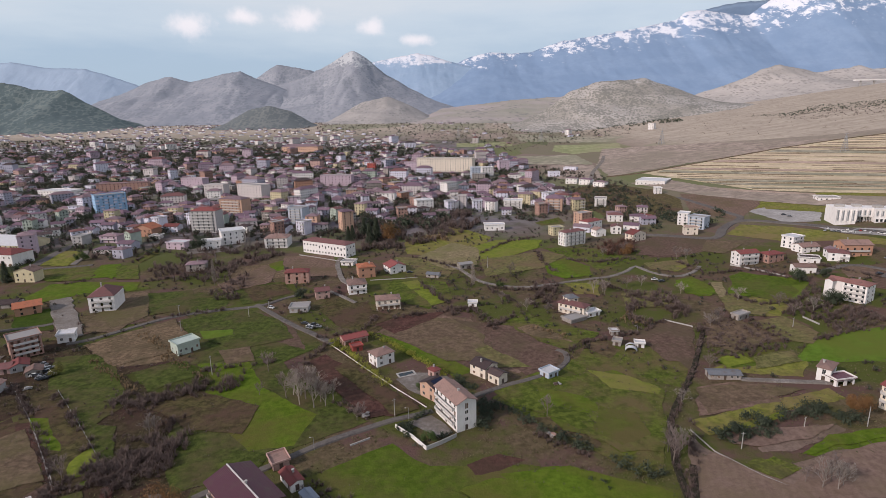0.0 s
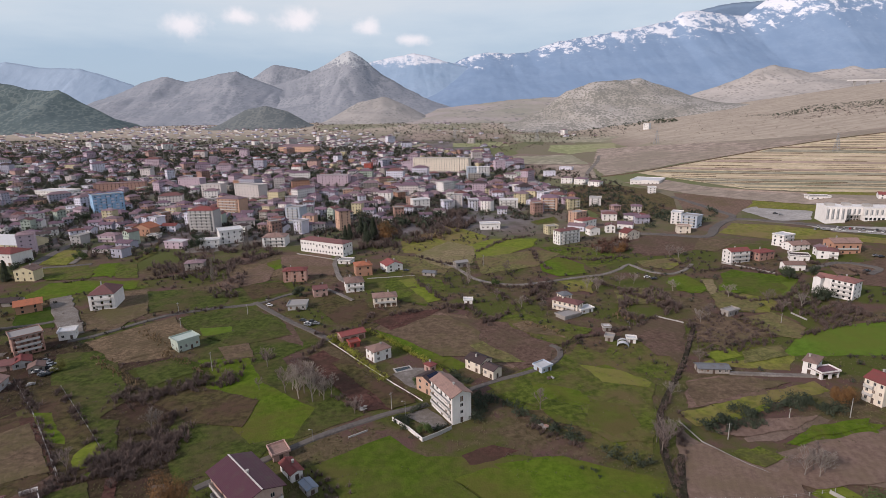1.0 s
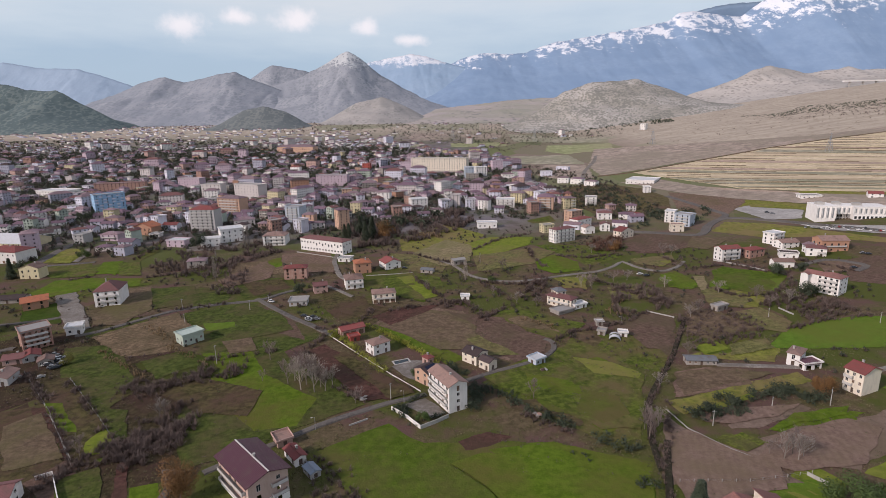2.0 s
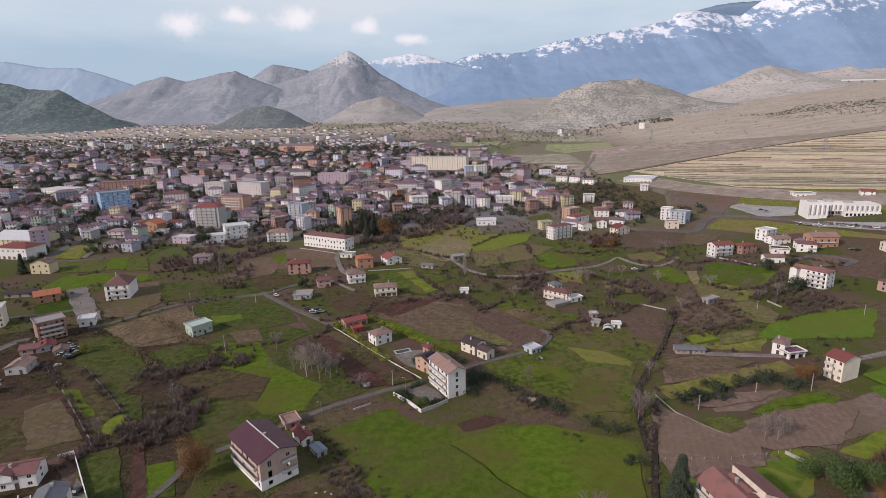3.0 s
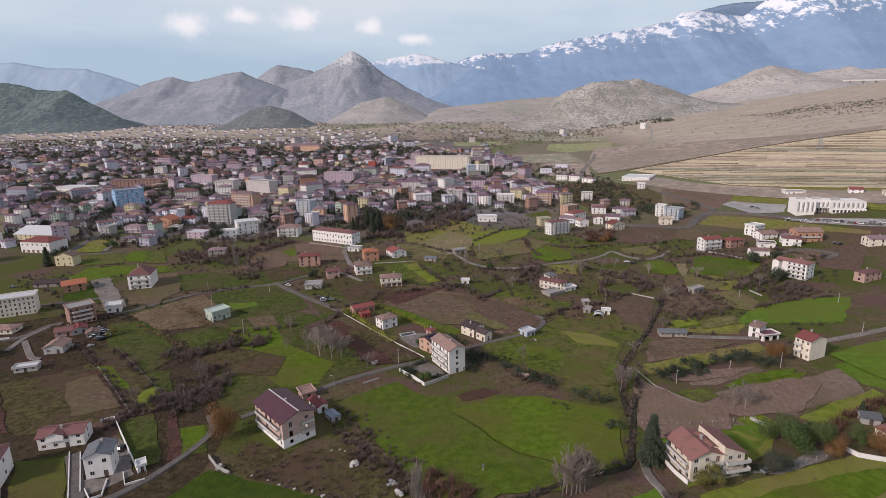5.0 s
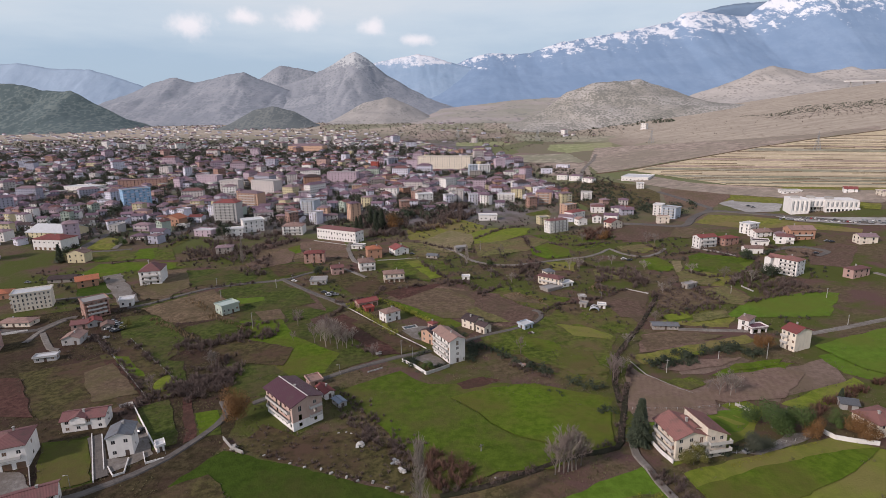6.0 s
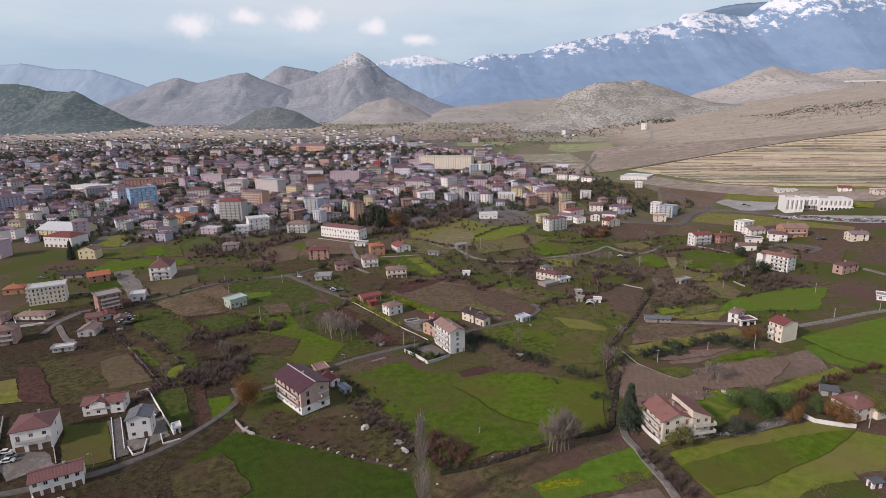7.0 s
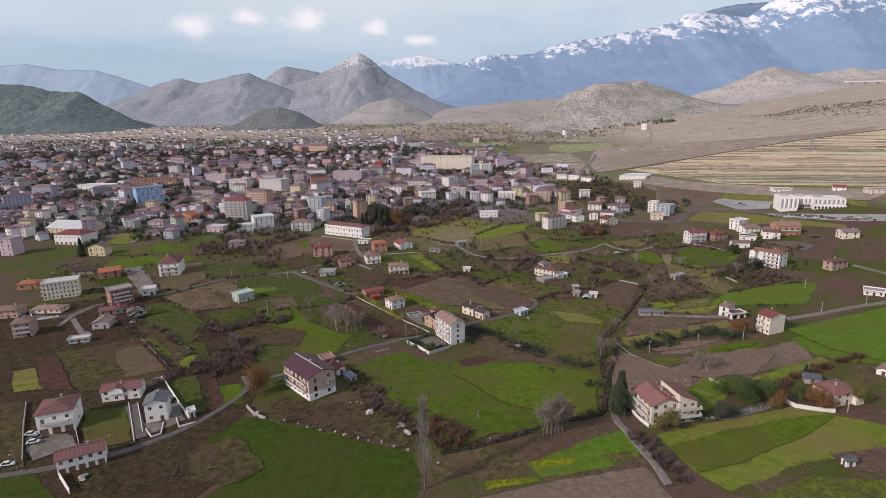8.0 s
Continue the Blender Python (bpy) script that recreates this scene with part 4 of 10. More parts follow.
field("green meadow with tufts", "grass", 37.7, 267.2, 50.1, 278, 73.1, 242.1, 62.7, 230, 53.4, 232.4)
field("dry brown maize stubble", "maize", 43.4, 264.7, 49.2, 263, 66, 237.7, 60.6, 236, 50.4, 247.6)
field("dark brown ploughed field", "dark", 95.9, 243.2, 119, 260.6, 129.9, 251.7, 116.6, 221.5, 106.9, 202.6, 103.8, 226)
field("green meadow with tufts", "grass", 55.6, 209.9, 70.5, 230.8, 79, 213.5, 89.4, 188.9, 80.8, 173.6, 65.3, 191)
field("bright green winter crop field", "bright", 67.9, 206.2, 75.4, 207.7, 87.2, 187.9, 82.1, 183.6, 73.4, 192.7)
field("bright green winter crop field", "bright", 25.3, 190.5, 43, 200.3, 57, 188, 64.6, 180.5, 55.7, 173.4, 41.8, 181.1)
field("green field with bare patches", "crop", 40.4, 172.5, 62.3, 178.4, 80.8, 173.6, 78.6, 161.4, 59.3, 159, 43.3, 164.1)
field("bright green winter crop field", "bright", 125.4, 216, 148.6, 220.8, 144.5, 212.4, 126.8, 207.3, 121.2, 210.8)
field("brown ploughed field", "brown", 102.2, 190.1, 117.1, 193.7, 133.4, 189.5, 126.9, 176, 101.6, 171.8, 93.1, 170.4)
field("pale green crop field", "lightgreen", 92.3, 168.4, 126.4, 175, 122.8, 167.7, 111.7, 162.6, 91.2, 158.4)
field("pale paved forecourt of the hospital", "lot", 315.4, 430.6, 338.7, 405, 364.9, 386.6, 384.3, 372, 370.3, 356.5, 351.1, 369.9, 319.7, 404.7)
field("straw-coloured fallow plot", "straw", -11.5, 404, 16.4, 446.5, 38.4, 424.7, 31.9, 376, 13, 363.7, -9.1, 387.8)
field("pale green crop plot", "lightgreen", 37, 434.3, 55.5, 451.9, 93.5, 446.8, 83.3, 419.2, 57.4, 396.5, 35.3, 390.9)
field("mossy rough grass plot", "moss", 35.3, 390.9, 86, 409.9, 100.5, 396.1, 76.6, 363.9, 35.2, 348.1)
field("bright green winter crop plot", "bright", 80, 370.7, 99.6, 375.7, 106.4, 342.9, 86.2, 337.7, 77.7, 350.1)
field("mossy rough grass plot", "moss", -29, 405.8, -11.4, 400.7, 12.9, 360.9, 8.4, 344.4, -12.5, 355.4, -30.8, 368)
field("green meadow with tufts", "grass", -42.7, 331.1, -12.5, 352.8, 8.2, 338.3, 10.6, 304.9, -2.9, 291.6, -22.9, 302.8, -39.1, 314.4)
field("pale green crop plot", "lightgreen", -20.7, 341, -10.4, 343.7, 7.1, 300.2, -1.3, 295.2)
field("mossy rough grass plot", "sod", -64.5, 321.9, -41.9, 294.8, -21.5, 279.7, -33.9, 264.4, -52.2, 277.9, -64.2, 301.4)
field("weedy umber soil plot", "umber", -28.8, 256.5, 0.1, 275.4, 9.2, 273, 25.1, 248.7, 22.7, 238.7, 41.1, 213.4, 31.2, 213, 19.7, 220.5, 4.6, 221.6, -19.7, 248.7)
field("freshly turned reddish soil", "redsoil", -31.3, 268.1, -15.4, 280.9, 6.5, 283.5, 0.1, 274.6, -20, 254.4)
field("mossy rough grass plot", "moss", 18.2, 233.9, 26.7, 238.4, 41.1, 213.4, 26.4, 213.4)
field("dark brown ploughed plot", "dark", 9.2, 273, 29.5, 263.3, 38.1, 251.3, 59.8, 229.4, 52.6, 215.3, 41.1, 213.4, 22.7, 238.7, 25.6, 248)
field("bright green winter crop plot", "bright", -27.7, 250.7, -19.6, 247.3, 7, 218.6, 4.4, 214.9, -8, 222.5)
field("green meadow with tufts", "grass", 38.6, 264.9, 48.1, 277.3, 60.5, 263, 81.1, 247.6, 76.3, 241, 52.1, 243.1, 42.3, 250.9)
field("dry brown maize stubble", "maize", 42, 258.4, 51.4, 261.4, 63.7, 245.6, 58.4, 240.5, 44.8, 249.3)
field("olive-green rough pasture", "olive", 84.8, 324.7, 106.4, 330.4, 97.6, 301.6, 85.5, 313.4)
field("green meadow with tufts", "grass", 21.8, 194.7, 42.5, 208, 65.4, 196.3, 82, 186, 81.7, 169.9, 72.4, 150.3, 59, 151.2, 41.8, 172.6, 27, 183.4)
field("bright green winter crop plot", "bright", 39.9, 194.4, 58, 186.4, 59.6, 176, 52.3, 173.8, 40.3, 185.5)
field("pale green crop plot", "lightgreen", 64.4, 208.9, 79, 202.2, 88.1, 190, 85.5, 186.6, 68.7, 192.4)
field("green plot with bare patches", "crop", 60.2, 179.2, 72.5, 172.4, 71.6, 159.9, 60, 154.2, 53.7, 164.5)
field("dark brown ploughed plot", "dark", 181, 441.4, 223.7, 425.9, 201.2, 398.3, 171.5, 379.9, 153.7, 388)
field("weedy umber soil plot", "umber", 221.1, 420.7, 243.7, 403.9, 212.7, 378.7, 201.4, 389.7)
field("mossy rough grass plot", "moss", 149.8, 366.9, 181.6, 370.1, 178.5, 359, 163.2, 342.5, 148.3, 353)
field("pale green crop plot", "lightgreen", 159.8, 352.5, 180.3, 362.9, 172.7, 351.6, 161.4, 342.8)
field("bright green winter crop plot", "bright", 153.6, 325.3, 167.5, 331.6, 169.1, 302.6, 159.5, 293.8, 149.3, 300.4)
field("straw-coloured fallow plot", "straw", 172.1, 318.8, 178.6, 317.6, 166, 278.5, 163.8, 291.2)
field("green plot with bare patches", "crop", 189.3, 327.6, 201, 335.3, 225.6, 305.7, 197.2, 278, 188.7, 279.5, 178.4, 301.1)
field("lush green crop plot", "vivid", 212, 303.3, 224.3, 303.8, 200.3, 280.3, 200.1, 290)
field("mossy rough grass plot", "moss", 163.8, 291.2, 175.8, 296.3, 183.6, 271.3, 171, 260.5, 156.5, 266.7)
field("mossy rough grass plot", "moss", 112.3, 305.1, 133.8, 307.7, 140.3, 291.5, 125.4, 279.3, 107.2, 281.3)
field("weedy umber soil plot", "umber", 141.7, 264.4, 155.1, 258.7, 162, 232.3, 133.6, 219.8, 125.9, 229.8)
field("mossy rough grass plot", "moss", 160.3, 252.5, 180.5, 259.1, 183.6, 236.2, 172.7, 224.4, 162, 232.3)
field("dark brown ploughed plot", "dark", 92.3, 239.6, 117.6, 260.7, 130, 252.3, 110.7, 213.3, 100.7, 214.2, 99.2, 229.2)
field("pale green crop plot", "lightgreen", 122.4, 213.9, 135.7, 218.9, 136.6, 210.8, 123.4, 205.6)
field("mossy rough grass plot", "moss", 139.1, 215.1, 159.3, 219.9, 156.8, 208.7, 133.9, 203)
field("weedy umber soil plot", "umber", 101, 189, 115.7, 191.4, 133.4, 187.1, 143.3, 185.3, 129.7, 181.3, 96.9, 171.8)
field("olive-green rough pasture", "olive", 95.4, 168.9, 125.2, 177.5, 141.1, 179, 122.9, 170.6, 102.3, 163, 91.5, 160.3)
field("tilled mauve-brown soil", "mauve", 95.5, 157.6, 110.3, 159.9, 136.7, 161.3, 124.1, 154.6, 105.1, 151.2, 96.2, 151.8)
field("bright green winter crop plot", "bright", 115.1, 146.8, 130.1, 155.1, 151.5, 158.3, 146.8, 152.7, 127.9, 149.5, 116.4, 145.6)
field("tilled mauve-brown soil", "mauve", 81.4, 146.2, 87.4, 148.4, 106.7, 127.3, 101.9, 116.3, 70, 112.3, 71.6, 124.4)
field("tilled mauve-brown soil", "mauve", 101.4, 131.5, 114.7, 141.1, 134.5, 148.4, 145.1, 150.7, 152.9, 144.5, 132.3, 125.2, 109.4, 124.4)
field("vegetable plot in rows", "veg", 95.7, 141.6, 105.4, 145.8, 109.6, 138.7, 100.4, 134.6)
field("bright green winter crop plot", "bright", -257.6, 327.3, -259.1, 355.9, -239.2, 360.4, -199.1, 356.9, -193.3, 338.4, -224, 335.4, -242.6, 315.8)
field("green meadow with tufts", "grass", -288.5, 389, -288, 399.2, -247.8, 388.2, -238.4, 365.4, -267.6, 362.9)
field("bright green winter crop plot", "bright", -244.7, 379.4, -252.6, 403.6, -238.7, 405.3, -222.8, 365.3)
field("green meadow with tufts", "grass", -240, 400.8, -223.5, 400.8, -204.5, 363.7, -220.3, 365.1)
field("green meadow with tufts", "grass", -239, 426.7, -241.3, 474.4, -224.5, 434, -225.4, 408.8)
field("olive-green rough pasture", "olive", -304.8, 408.5, -313.7, 452.2, -296.1, 450.4, -277.6, 402.8)
field("weedy umber soil plot", "umber", -197.7, 333.2, -183.8, 337.6, -161.7, 290.8, -166.8, 278.5, -166.4, 266.7, -183.1, 268, -190.6, 280.3)
field("green meadow with tufts", "sward", -182.1, 331.8, -155.6, 335.2, -138.7, 302.6, -160.7, 290.7)
field("dry brown maize stubble", "maize", -173.2, 251.6, -151.8, 275.7, -143.6, 284.2, -122.6, 256.2, -126.3, 239.8, -137.9, 231.5, -145.2, 226.2)
field("green meadow with tufts", "sward", -138.1, 278.8, -106.8, 295.4, -82.4, 276.1, -70.6, 252.5, -94.7, 240.8, -115.6, 254.3)
field("lush green crop plot", "vivid", -121.8, 265, -106.5, 266.9, -102.3, 259.1, -116.7, 254.4)
field("weedy umber soil plot", "umber", -103, 240.1, -90.2, 243.7, -82, 227.7, -94.4, 225)
field("brown ploughed plot", "brown", -143.4, 345.8, -124.9, 391.4, -112.3, 375.6, -108.8, 348.9, -131.2, 327.5)
field("mossy rough grass plot", "sod", -123.3, 335.9, -100.5, 345.7, -89.6, 324, -108, 309.9)
field("green meadow with tufts", "sward", -133.1, 219.9, -114, 229.8, -102.9, 215.2, -117.3, 201.4)
field("mossy rough grass plot", "sod", -128.8, 198.9, -97.3, 201.5, -67.9, 187.3, -68.1, 168.4, -89.7, 173.2, -99.4, 181.2)
field("mossy rough grass plot", "sod", -165.8, 202.1, -157.2, 206.2, -117.4, 164.5, -106.4, 148.9, -110.7, 143.2, -116.8, 143.5)
field("bright green winter crop plot", "bright", -152.2, 183.5, -145.1, 183.1, -127, 161.8, -132.6, 162.1)
field("pale green crop plot", "lightgreen", -119.7, 154.7, -117, 163.8, -107.1, 149.5, -114.2, 146.6)
field("weedy umber soil plot", "umber", -156, 166.6, -148.7, 176.6, -122, 147, -129.2, 143.2, -136.8, 140)
field("freshly turned reddish soil", "redsoil", -50.9, 210.3, -46.7, 213.1, -17.6, 178.2, -24.6, 175.6)
field("mossy rough grass plot", "sod", -45.2, 218.4, -40.5, 223.6, -6.2, 181.9, -15.4, 176.9)
field("bright green winter crop field", "bright", 6, 135.4, 16.2, 140.1, 38.9, 134.3, 64.2, 120.5, 59, 97.7, 45.9, 97, 26.8, 107.7)
field("green field with bare patches", "crop", -33.1, 136.2, -13.8, 143.2, 6, 134.3, 26.6, 106.8, 45.8, 96.2, 36.2, 89.4, 18.2, 88.3, 8, 82.2, -7.6, 96.9)
field("bright green winter crop field", "bright", 75.2, 77.9, 102.6, 86.9, 130.4, 92.9, 142.8, 93.1, 127.9, 83.4, 98.6, 69.5, 79.8, 64.1)
field("lush green crop field", "vivid", 174, 169, 195.2, 177.3, 239.5, 189.7, 248.3, 175.1, 214.5, 137, 192.2, 131.6, 178, 145.1)
field("reddish bare strip below the terraces", "heath", 270.3, 731.5, 319.6, 730.5, 346, 602.6, 394.2, 535.9, 449.4, 471.9, 449.8, 445.8, 413.6, 427.4, 370.2, 489, 335.3, 543.4, 301.9, 613.5)
field("pale green winter wheat behind the hospital", "olive", 333.8, 540.5, 368.7, 486.6, 412.1, 425.5, 396.2, 405.7, 382.5, 427.3, 355.4, 465.9, 321.9, 507)
road("narrow asphalt lane between fields", 2.3, ASPHALT, -144.3, 72.2, -133.6, 74.6, -125.4, 77.1, -109.8, 83.3, -104.2, 86.9, -95.8, 93.6, -88.9, 102, -83.7, 112.2, -80.1, 120.8, -79.8, 130.3, -84.2, 137.7, -79.8, 135.3)
road("narrow asphalt lane between fields", 2.3, ASPHALT, -71.9, 135.5, -64.4, 141.8, -54.6, 148.9, -40.9, 160.2, -26.8, 168.8, -17.3, 174, -7.6, 177.6, -2, 180)
road("narrow asphalt lane between fields", 2.3, ASPHALT, 5.6, 184.4, 17, 191.4, 29.1, 198, 42.2, 203.9, 51.4, 210, 57.7, 217.7, 58.9, 225.8, 55.9, 229.7)
road("narrow asphalt lane between fields", 2.8, ASPHALT, -238.7, 272.1, -216.5, 278.2, -208.8, 282.5, -208.3, 284.1)
road("narrow asphalt lane between fields", 2.8, ASPHALT, -183.3, 253.7, -174.6, 258.6, -164, 270.4, -148, 287.1, -126.4, 296.1, -108.3, 300.3, -99.7, 304.4, -92.2, 313.7, -85, 319.4)
road("narrow asphalt lane beside parked cars", 2.8, ASPHALT, -104.8, 304.8, -92.3, 289.8, -74.8, 270, -63.6, 259.2, -49.5, 244.1)
road("narrow lane to the houses", 3.2, GRAVEL, -70.8, 422.3, -71.4, 392.6, -67.2, 371.5, -60.3, 347.1, -52.6, 337.9)
road("gravel path", 2.2, GRAVEL, -67.3, 327.7, -56.6, 315.9, -46.2, 302.9)
road("winding gravel lane", 2.4, GRAVEL, 9.5, 378.5, 19.1, 366, 27.2, 343.9, 37.1, 330.8, 54.1, 323.4, 68.8, 325.3, 96.4, 334.1, 116.5, 339.1, 131.7, 350.1, 141.1, 359.8, 145.3, 345.5, 157.2, 333.3, 171.4, 339.9, 182.5, 352.6)
road("wide concrete drive", 11, GRAVEL, -232.6, 325.3, -217.6, 304.3, -200.2, 281.1, -185.9, 260.9)
road("street into the town", 7, ASPHALT, -305, 405.6, -312.4, 439.5, -316.9, 472.4, -322, 510.3, -329.6, 557.3)
road("narrow asphalt lane between fields", 4, ASPHALT, -297.3, 395.8, -275.7, 399.8, -259.5, 404.4)
road("drive between lawns", 4, GRAVEL, -276.2, 406, -283.1, 431.3, -292.7, 450.3)
road("asphalt road below the hospital", 7, ASPHALT, 164.5, 456.1, 197.9, 441.7, 228.6, 424.5, 251.7, 452.6, 271.3, 470.5, 286.7, 470.7, 312.2, 440.3, 344.1, 392.9, 361.3, 368.4)
road("asphalt road below the hospital", 6, ASPHALT, 271.3, 470.5, 285.6, 486.9, 285.6, 506.5, 283.6, 558.5, 280.5, 605.3)
road("gravel track on the plain", 6, GRAVEL, 229.8, 775.7, 262.7, 873.6, 310.5, 983.9, 338.6, 1064.1)
road("pale concrete path", 2.5, GRAVEL, 122.6, 195.6, 141, 192, 155.2, 189.6)
road("straight concrete lane", 2.6, GRAVEL, 181.2, 182.7, 202.4, 187.6, 228.2, 194, 255.8, 197.6)
road("concrete ditch path beside the villa", 2.2, GRAVEL, 65.9, 103.7, 64.2, 94.7, 65.4, 87.4, 65.9, 80.7, 67.2, 74.3, 67.9, 67, 68.1, 59)
road("paved drive", 4, ASPHALT, -121.1, 115.9, -114.5, 106.5, -105.3, 92)
road("farm track", 2.5, GRAVEL, -208.2, 203.5, -210.7, 220.9, -207.8, 235)
road("narrow asphalt lane between fields", 3.5, ASPHALT, -253.4, 225.8, -226.5, 220.2, -214.1, 221.2, -209.1, 237.1, -203.8, 239.7)
road("dirt track", 2.5, GRAVEL, -207.7, 216.2, -190.2, 195.8, -184.6, 193.9)
road("dirt track beside the gardens", 2.5, GRAVEL, 276.4, 262.1, 279.8, 247.5, 284.5, 227.6)
road("lane of the houses on the slope", 4, ASPHALT, 240.3, 322, 269.6, 332.3, 279.9, 322.2, 282.6, 312.5, 269.6, 305)
road("muddy ditch between the fields", 1.8, DITCH, 134.7, 249.6, 119.5, 224.2, 106.5, 203, 93.7, 185.1, 82.5, 168, 75.6, 150.1, 72.5, 140.3, 69.9, 126.8)
road("muddy ditch between the fields", 1.8, DITCH, 78.3, 142.7, 65.8, 113.1, 59.3, 98.9, 45.7, 95.8, 28, 87.8, 13.7, 81.9, 0.4, 78.5)


# ---- building blocks ----
def box(bm, x0, y0, z0, x1, y1, z1):
    v = [bm.verts.new(p) for p in ((x0, y0, z0), (x1, y0, z0), (x1, y1, z0), (x0, y1, z0), (x0, y0, z1), (x1, y0, z1), (x1, y1, z1), (x0, y1, z1))]
    for f in ((3, 2, 1, 0), (4, 5, 6, 7), (0, 1, 5, 4), (1, 2, 6, 5), (2, 3, 7, 6), (3, 0, 4, 7)):
        bm.faces.new([v[i] for i in f])
    return bm


def boxes(*rows):
    bm = bmesh.new()
    for r in rows:
        box(bm, *r)
    return bm


def tube(bm, p, q, r0, r1, sides=8):
    p, q = Vector(p), Vector(q)
    t = (q - p).to_track_quat("Z", "Y")
    a = [bm.verts.new(p + t @ Vector((r0 * math.cos(k * 2 * math.pi / sides), r0 * math.sin(k * 2 * math.pi / sides), 0))) for k in range(sides)]
    c = [bm.verts.new(q + t @ Vector((r1 * math.cos(k * 2 * math.pi / sides), r1 * math.sin(k * 2 * math.pi / sides), 0))) for k in range(sides)]
    for k in range(sides):
        bm.faces.new((a[k], a[(k + 1) % sides], c[(k + 1) % sides], c[k]))
    bm.faces.new(a[::-1])
    bm.faces.new(c)
    return bm


def empty(name, x, y, rot=0.0, dz=0.0):
    e = new(name)
    e.empty_display_size = 0.5
    e.matrix_basis = pose(x, y, lay(x, y) + dz, 0, 0, rot)
    return e


MESHES = {}
TAKEN = []


def shared(key, make, material):
    if key not in MESHES:
        me = bpy.data.meshes.new(key[0])
        bm = make()
        bm.to_mesh(me)
        bm.free()
        me.materials.append(material)
        MESHES[key] = me
    return MESHES[key]


def piece(name, me, parent, m=None):
    ob = new(name, me)
    ob.parent = parent
    if m is not None:
        ob.matrix_basis = m
    return ob


def frame_bm(w, h):
    """One connected frame with a middle bar."""
    t, bm = 0.08, bmesh.new()
    us, zs = (0, t, w / 2 - 0.04, w / 2 + 0.04, w - t, w), (0, t, h - t, h)
    vs = {(i, j, d): bm.verts.new((u, d, z)) for i, u in enumerate(us) for j, z in enumerate(zs) for d in (0.04, 0.13)}
    solid = [(i, j) for i in range(5) for j in range(3) if not (j == 1 and i in (1, 3))]
    for i, j in solid:
        bm.faces.new((vs[i, j, 0.04], vs[i + 1, j, 0.04], vs[i + 1, j + 1, 0.04], vs[i, j + 1, 0.04]))
    for i in (1, 3):
        ring = [(i, 1), (i + 1, 1), (i + 1, 2), (i, 2)]
        for (p, q), (r, u) in zip(ring, ring[1:] + ring[:1]):
            bm.faces.new((vs[p, q, 0.04], vs[p, q, 0.13], vs[r, u, 0.13], vs[r, u, 0.04]))
    return bm


def pane_bm(w, h):
    return boxes((0.06, 0.09, 0.06, w - 0.06, 0.11, h - 0.06))


def shutter_bm(w, h):
    """One corrugated sheet of slats."""
    bm, k = bmesh.new(), max(4, int(h / 0.25))
    rows = []
    for i in range(k):
        z = 0.05 + (h - 0.1) * i / k
        rows += [(0.05, z), (0.10, z + (h - 0.1) / k * 0.8)]
    rows.append((0.05, h - 0.05))
    left = [bm.verts.new((0.05, y, z)) for y, z in rows]
    right = [bm.verts.new((w - 0.05, y, z)) for y, z in rows]
    for i in range(len(rows) - 1):
        bm.faces.new((left[i], right[i], right[i + 1], left[i + 1]))
    return bm


def facade(bm, o, u, length, z0, z1, holes, depth=0.16):
    """A wall face from o along u, with its openings cut out and their reveals. The outside is at the right of u."""
    o, u = Vector(o), Vector(u)
    inward = Vector((-u.y, u.x, 0))
    us = sorted({0.0, length, *[h[0] for h in holes], *[h[2] for h in holes]})
    zs = sorted({z0, z1, *[h[1] for h in holes], *[h[3] for h in holes]})
    at = {}

    def vert(i, j, d=0.0):
        key = (i, j, d)
        if key not in at:
            p = o + u * us[i] + inward * d
            at[key] = bm.verts.new((p.x, p.y, zs[j]))
        return at[key]

    for i in range(len(us) - 1):
        for j in range(len(zs) - 1):
            mu, mz = (us[i] + us[i + 1]) / 2, (zs[j] + zs[j + 1]) / 2
            if not any(h[0] < mu < h[2] and h[1] < mz < h[3] for h in holes):
                bm.faces.new((vert(i, j), vert(i + 1, j), vert(i + 1, j + 1), vert(i, j + 1)))
    for h in holes:
        i0, i1, j0, j1 = us.index(h[0]), us.index(h[2]), zs.index(h[1]), zs.index(h[3])
        ring = [(i0, j0), (i1, j0), (i1, j1), (i0, j1)]
        for (a, c), (e, f) in zip(ring, ring[1:] + ring[:1]):
            bm.faces.new((vert(a, c), vert(a, c, depth), vert(e, f, depth), vert(e, f)))


def gable_roof(a, b, h, rise, over, along):
    """Two slabs; along: 'x' or 'y', the way that the ridge runs."""
    bm = bmesh.new()
    span, run = (b, a) if along == "x" else (a, b)
    drop = rise / (span / 2) * over
    prof = [(-over, h - drop), (span / 2, h + rise), (span + over, h - drop)]
    t = 0.22
    sec = [(p[0], p[1] + t) for p in prof] + [(p[0], p[1]) for p in prof[::-1]]
    ends = []
    for r in (-over, run + over):
        ends.append([bm.verts.new((r, s, z) if along == "x" else (s, r, z)) for s, z in sec])
    k = len(sec)
    for i in range(k):
        bm.faces.new((ends[0][i], ends[0][(i + 1) % k], ends[1][(i + 1) % k], ends[1][i]))
    for e in ends:
        bm.faces.new((e[0], e[1], e[4], e[5]))
        bm.faces.new((e[1], e[2], e[3], e[4]))
    bmesh.ops.recalc_face_normals(bm, faces=bm.faces[:])
    return bm


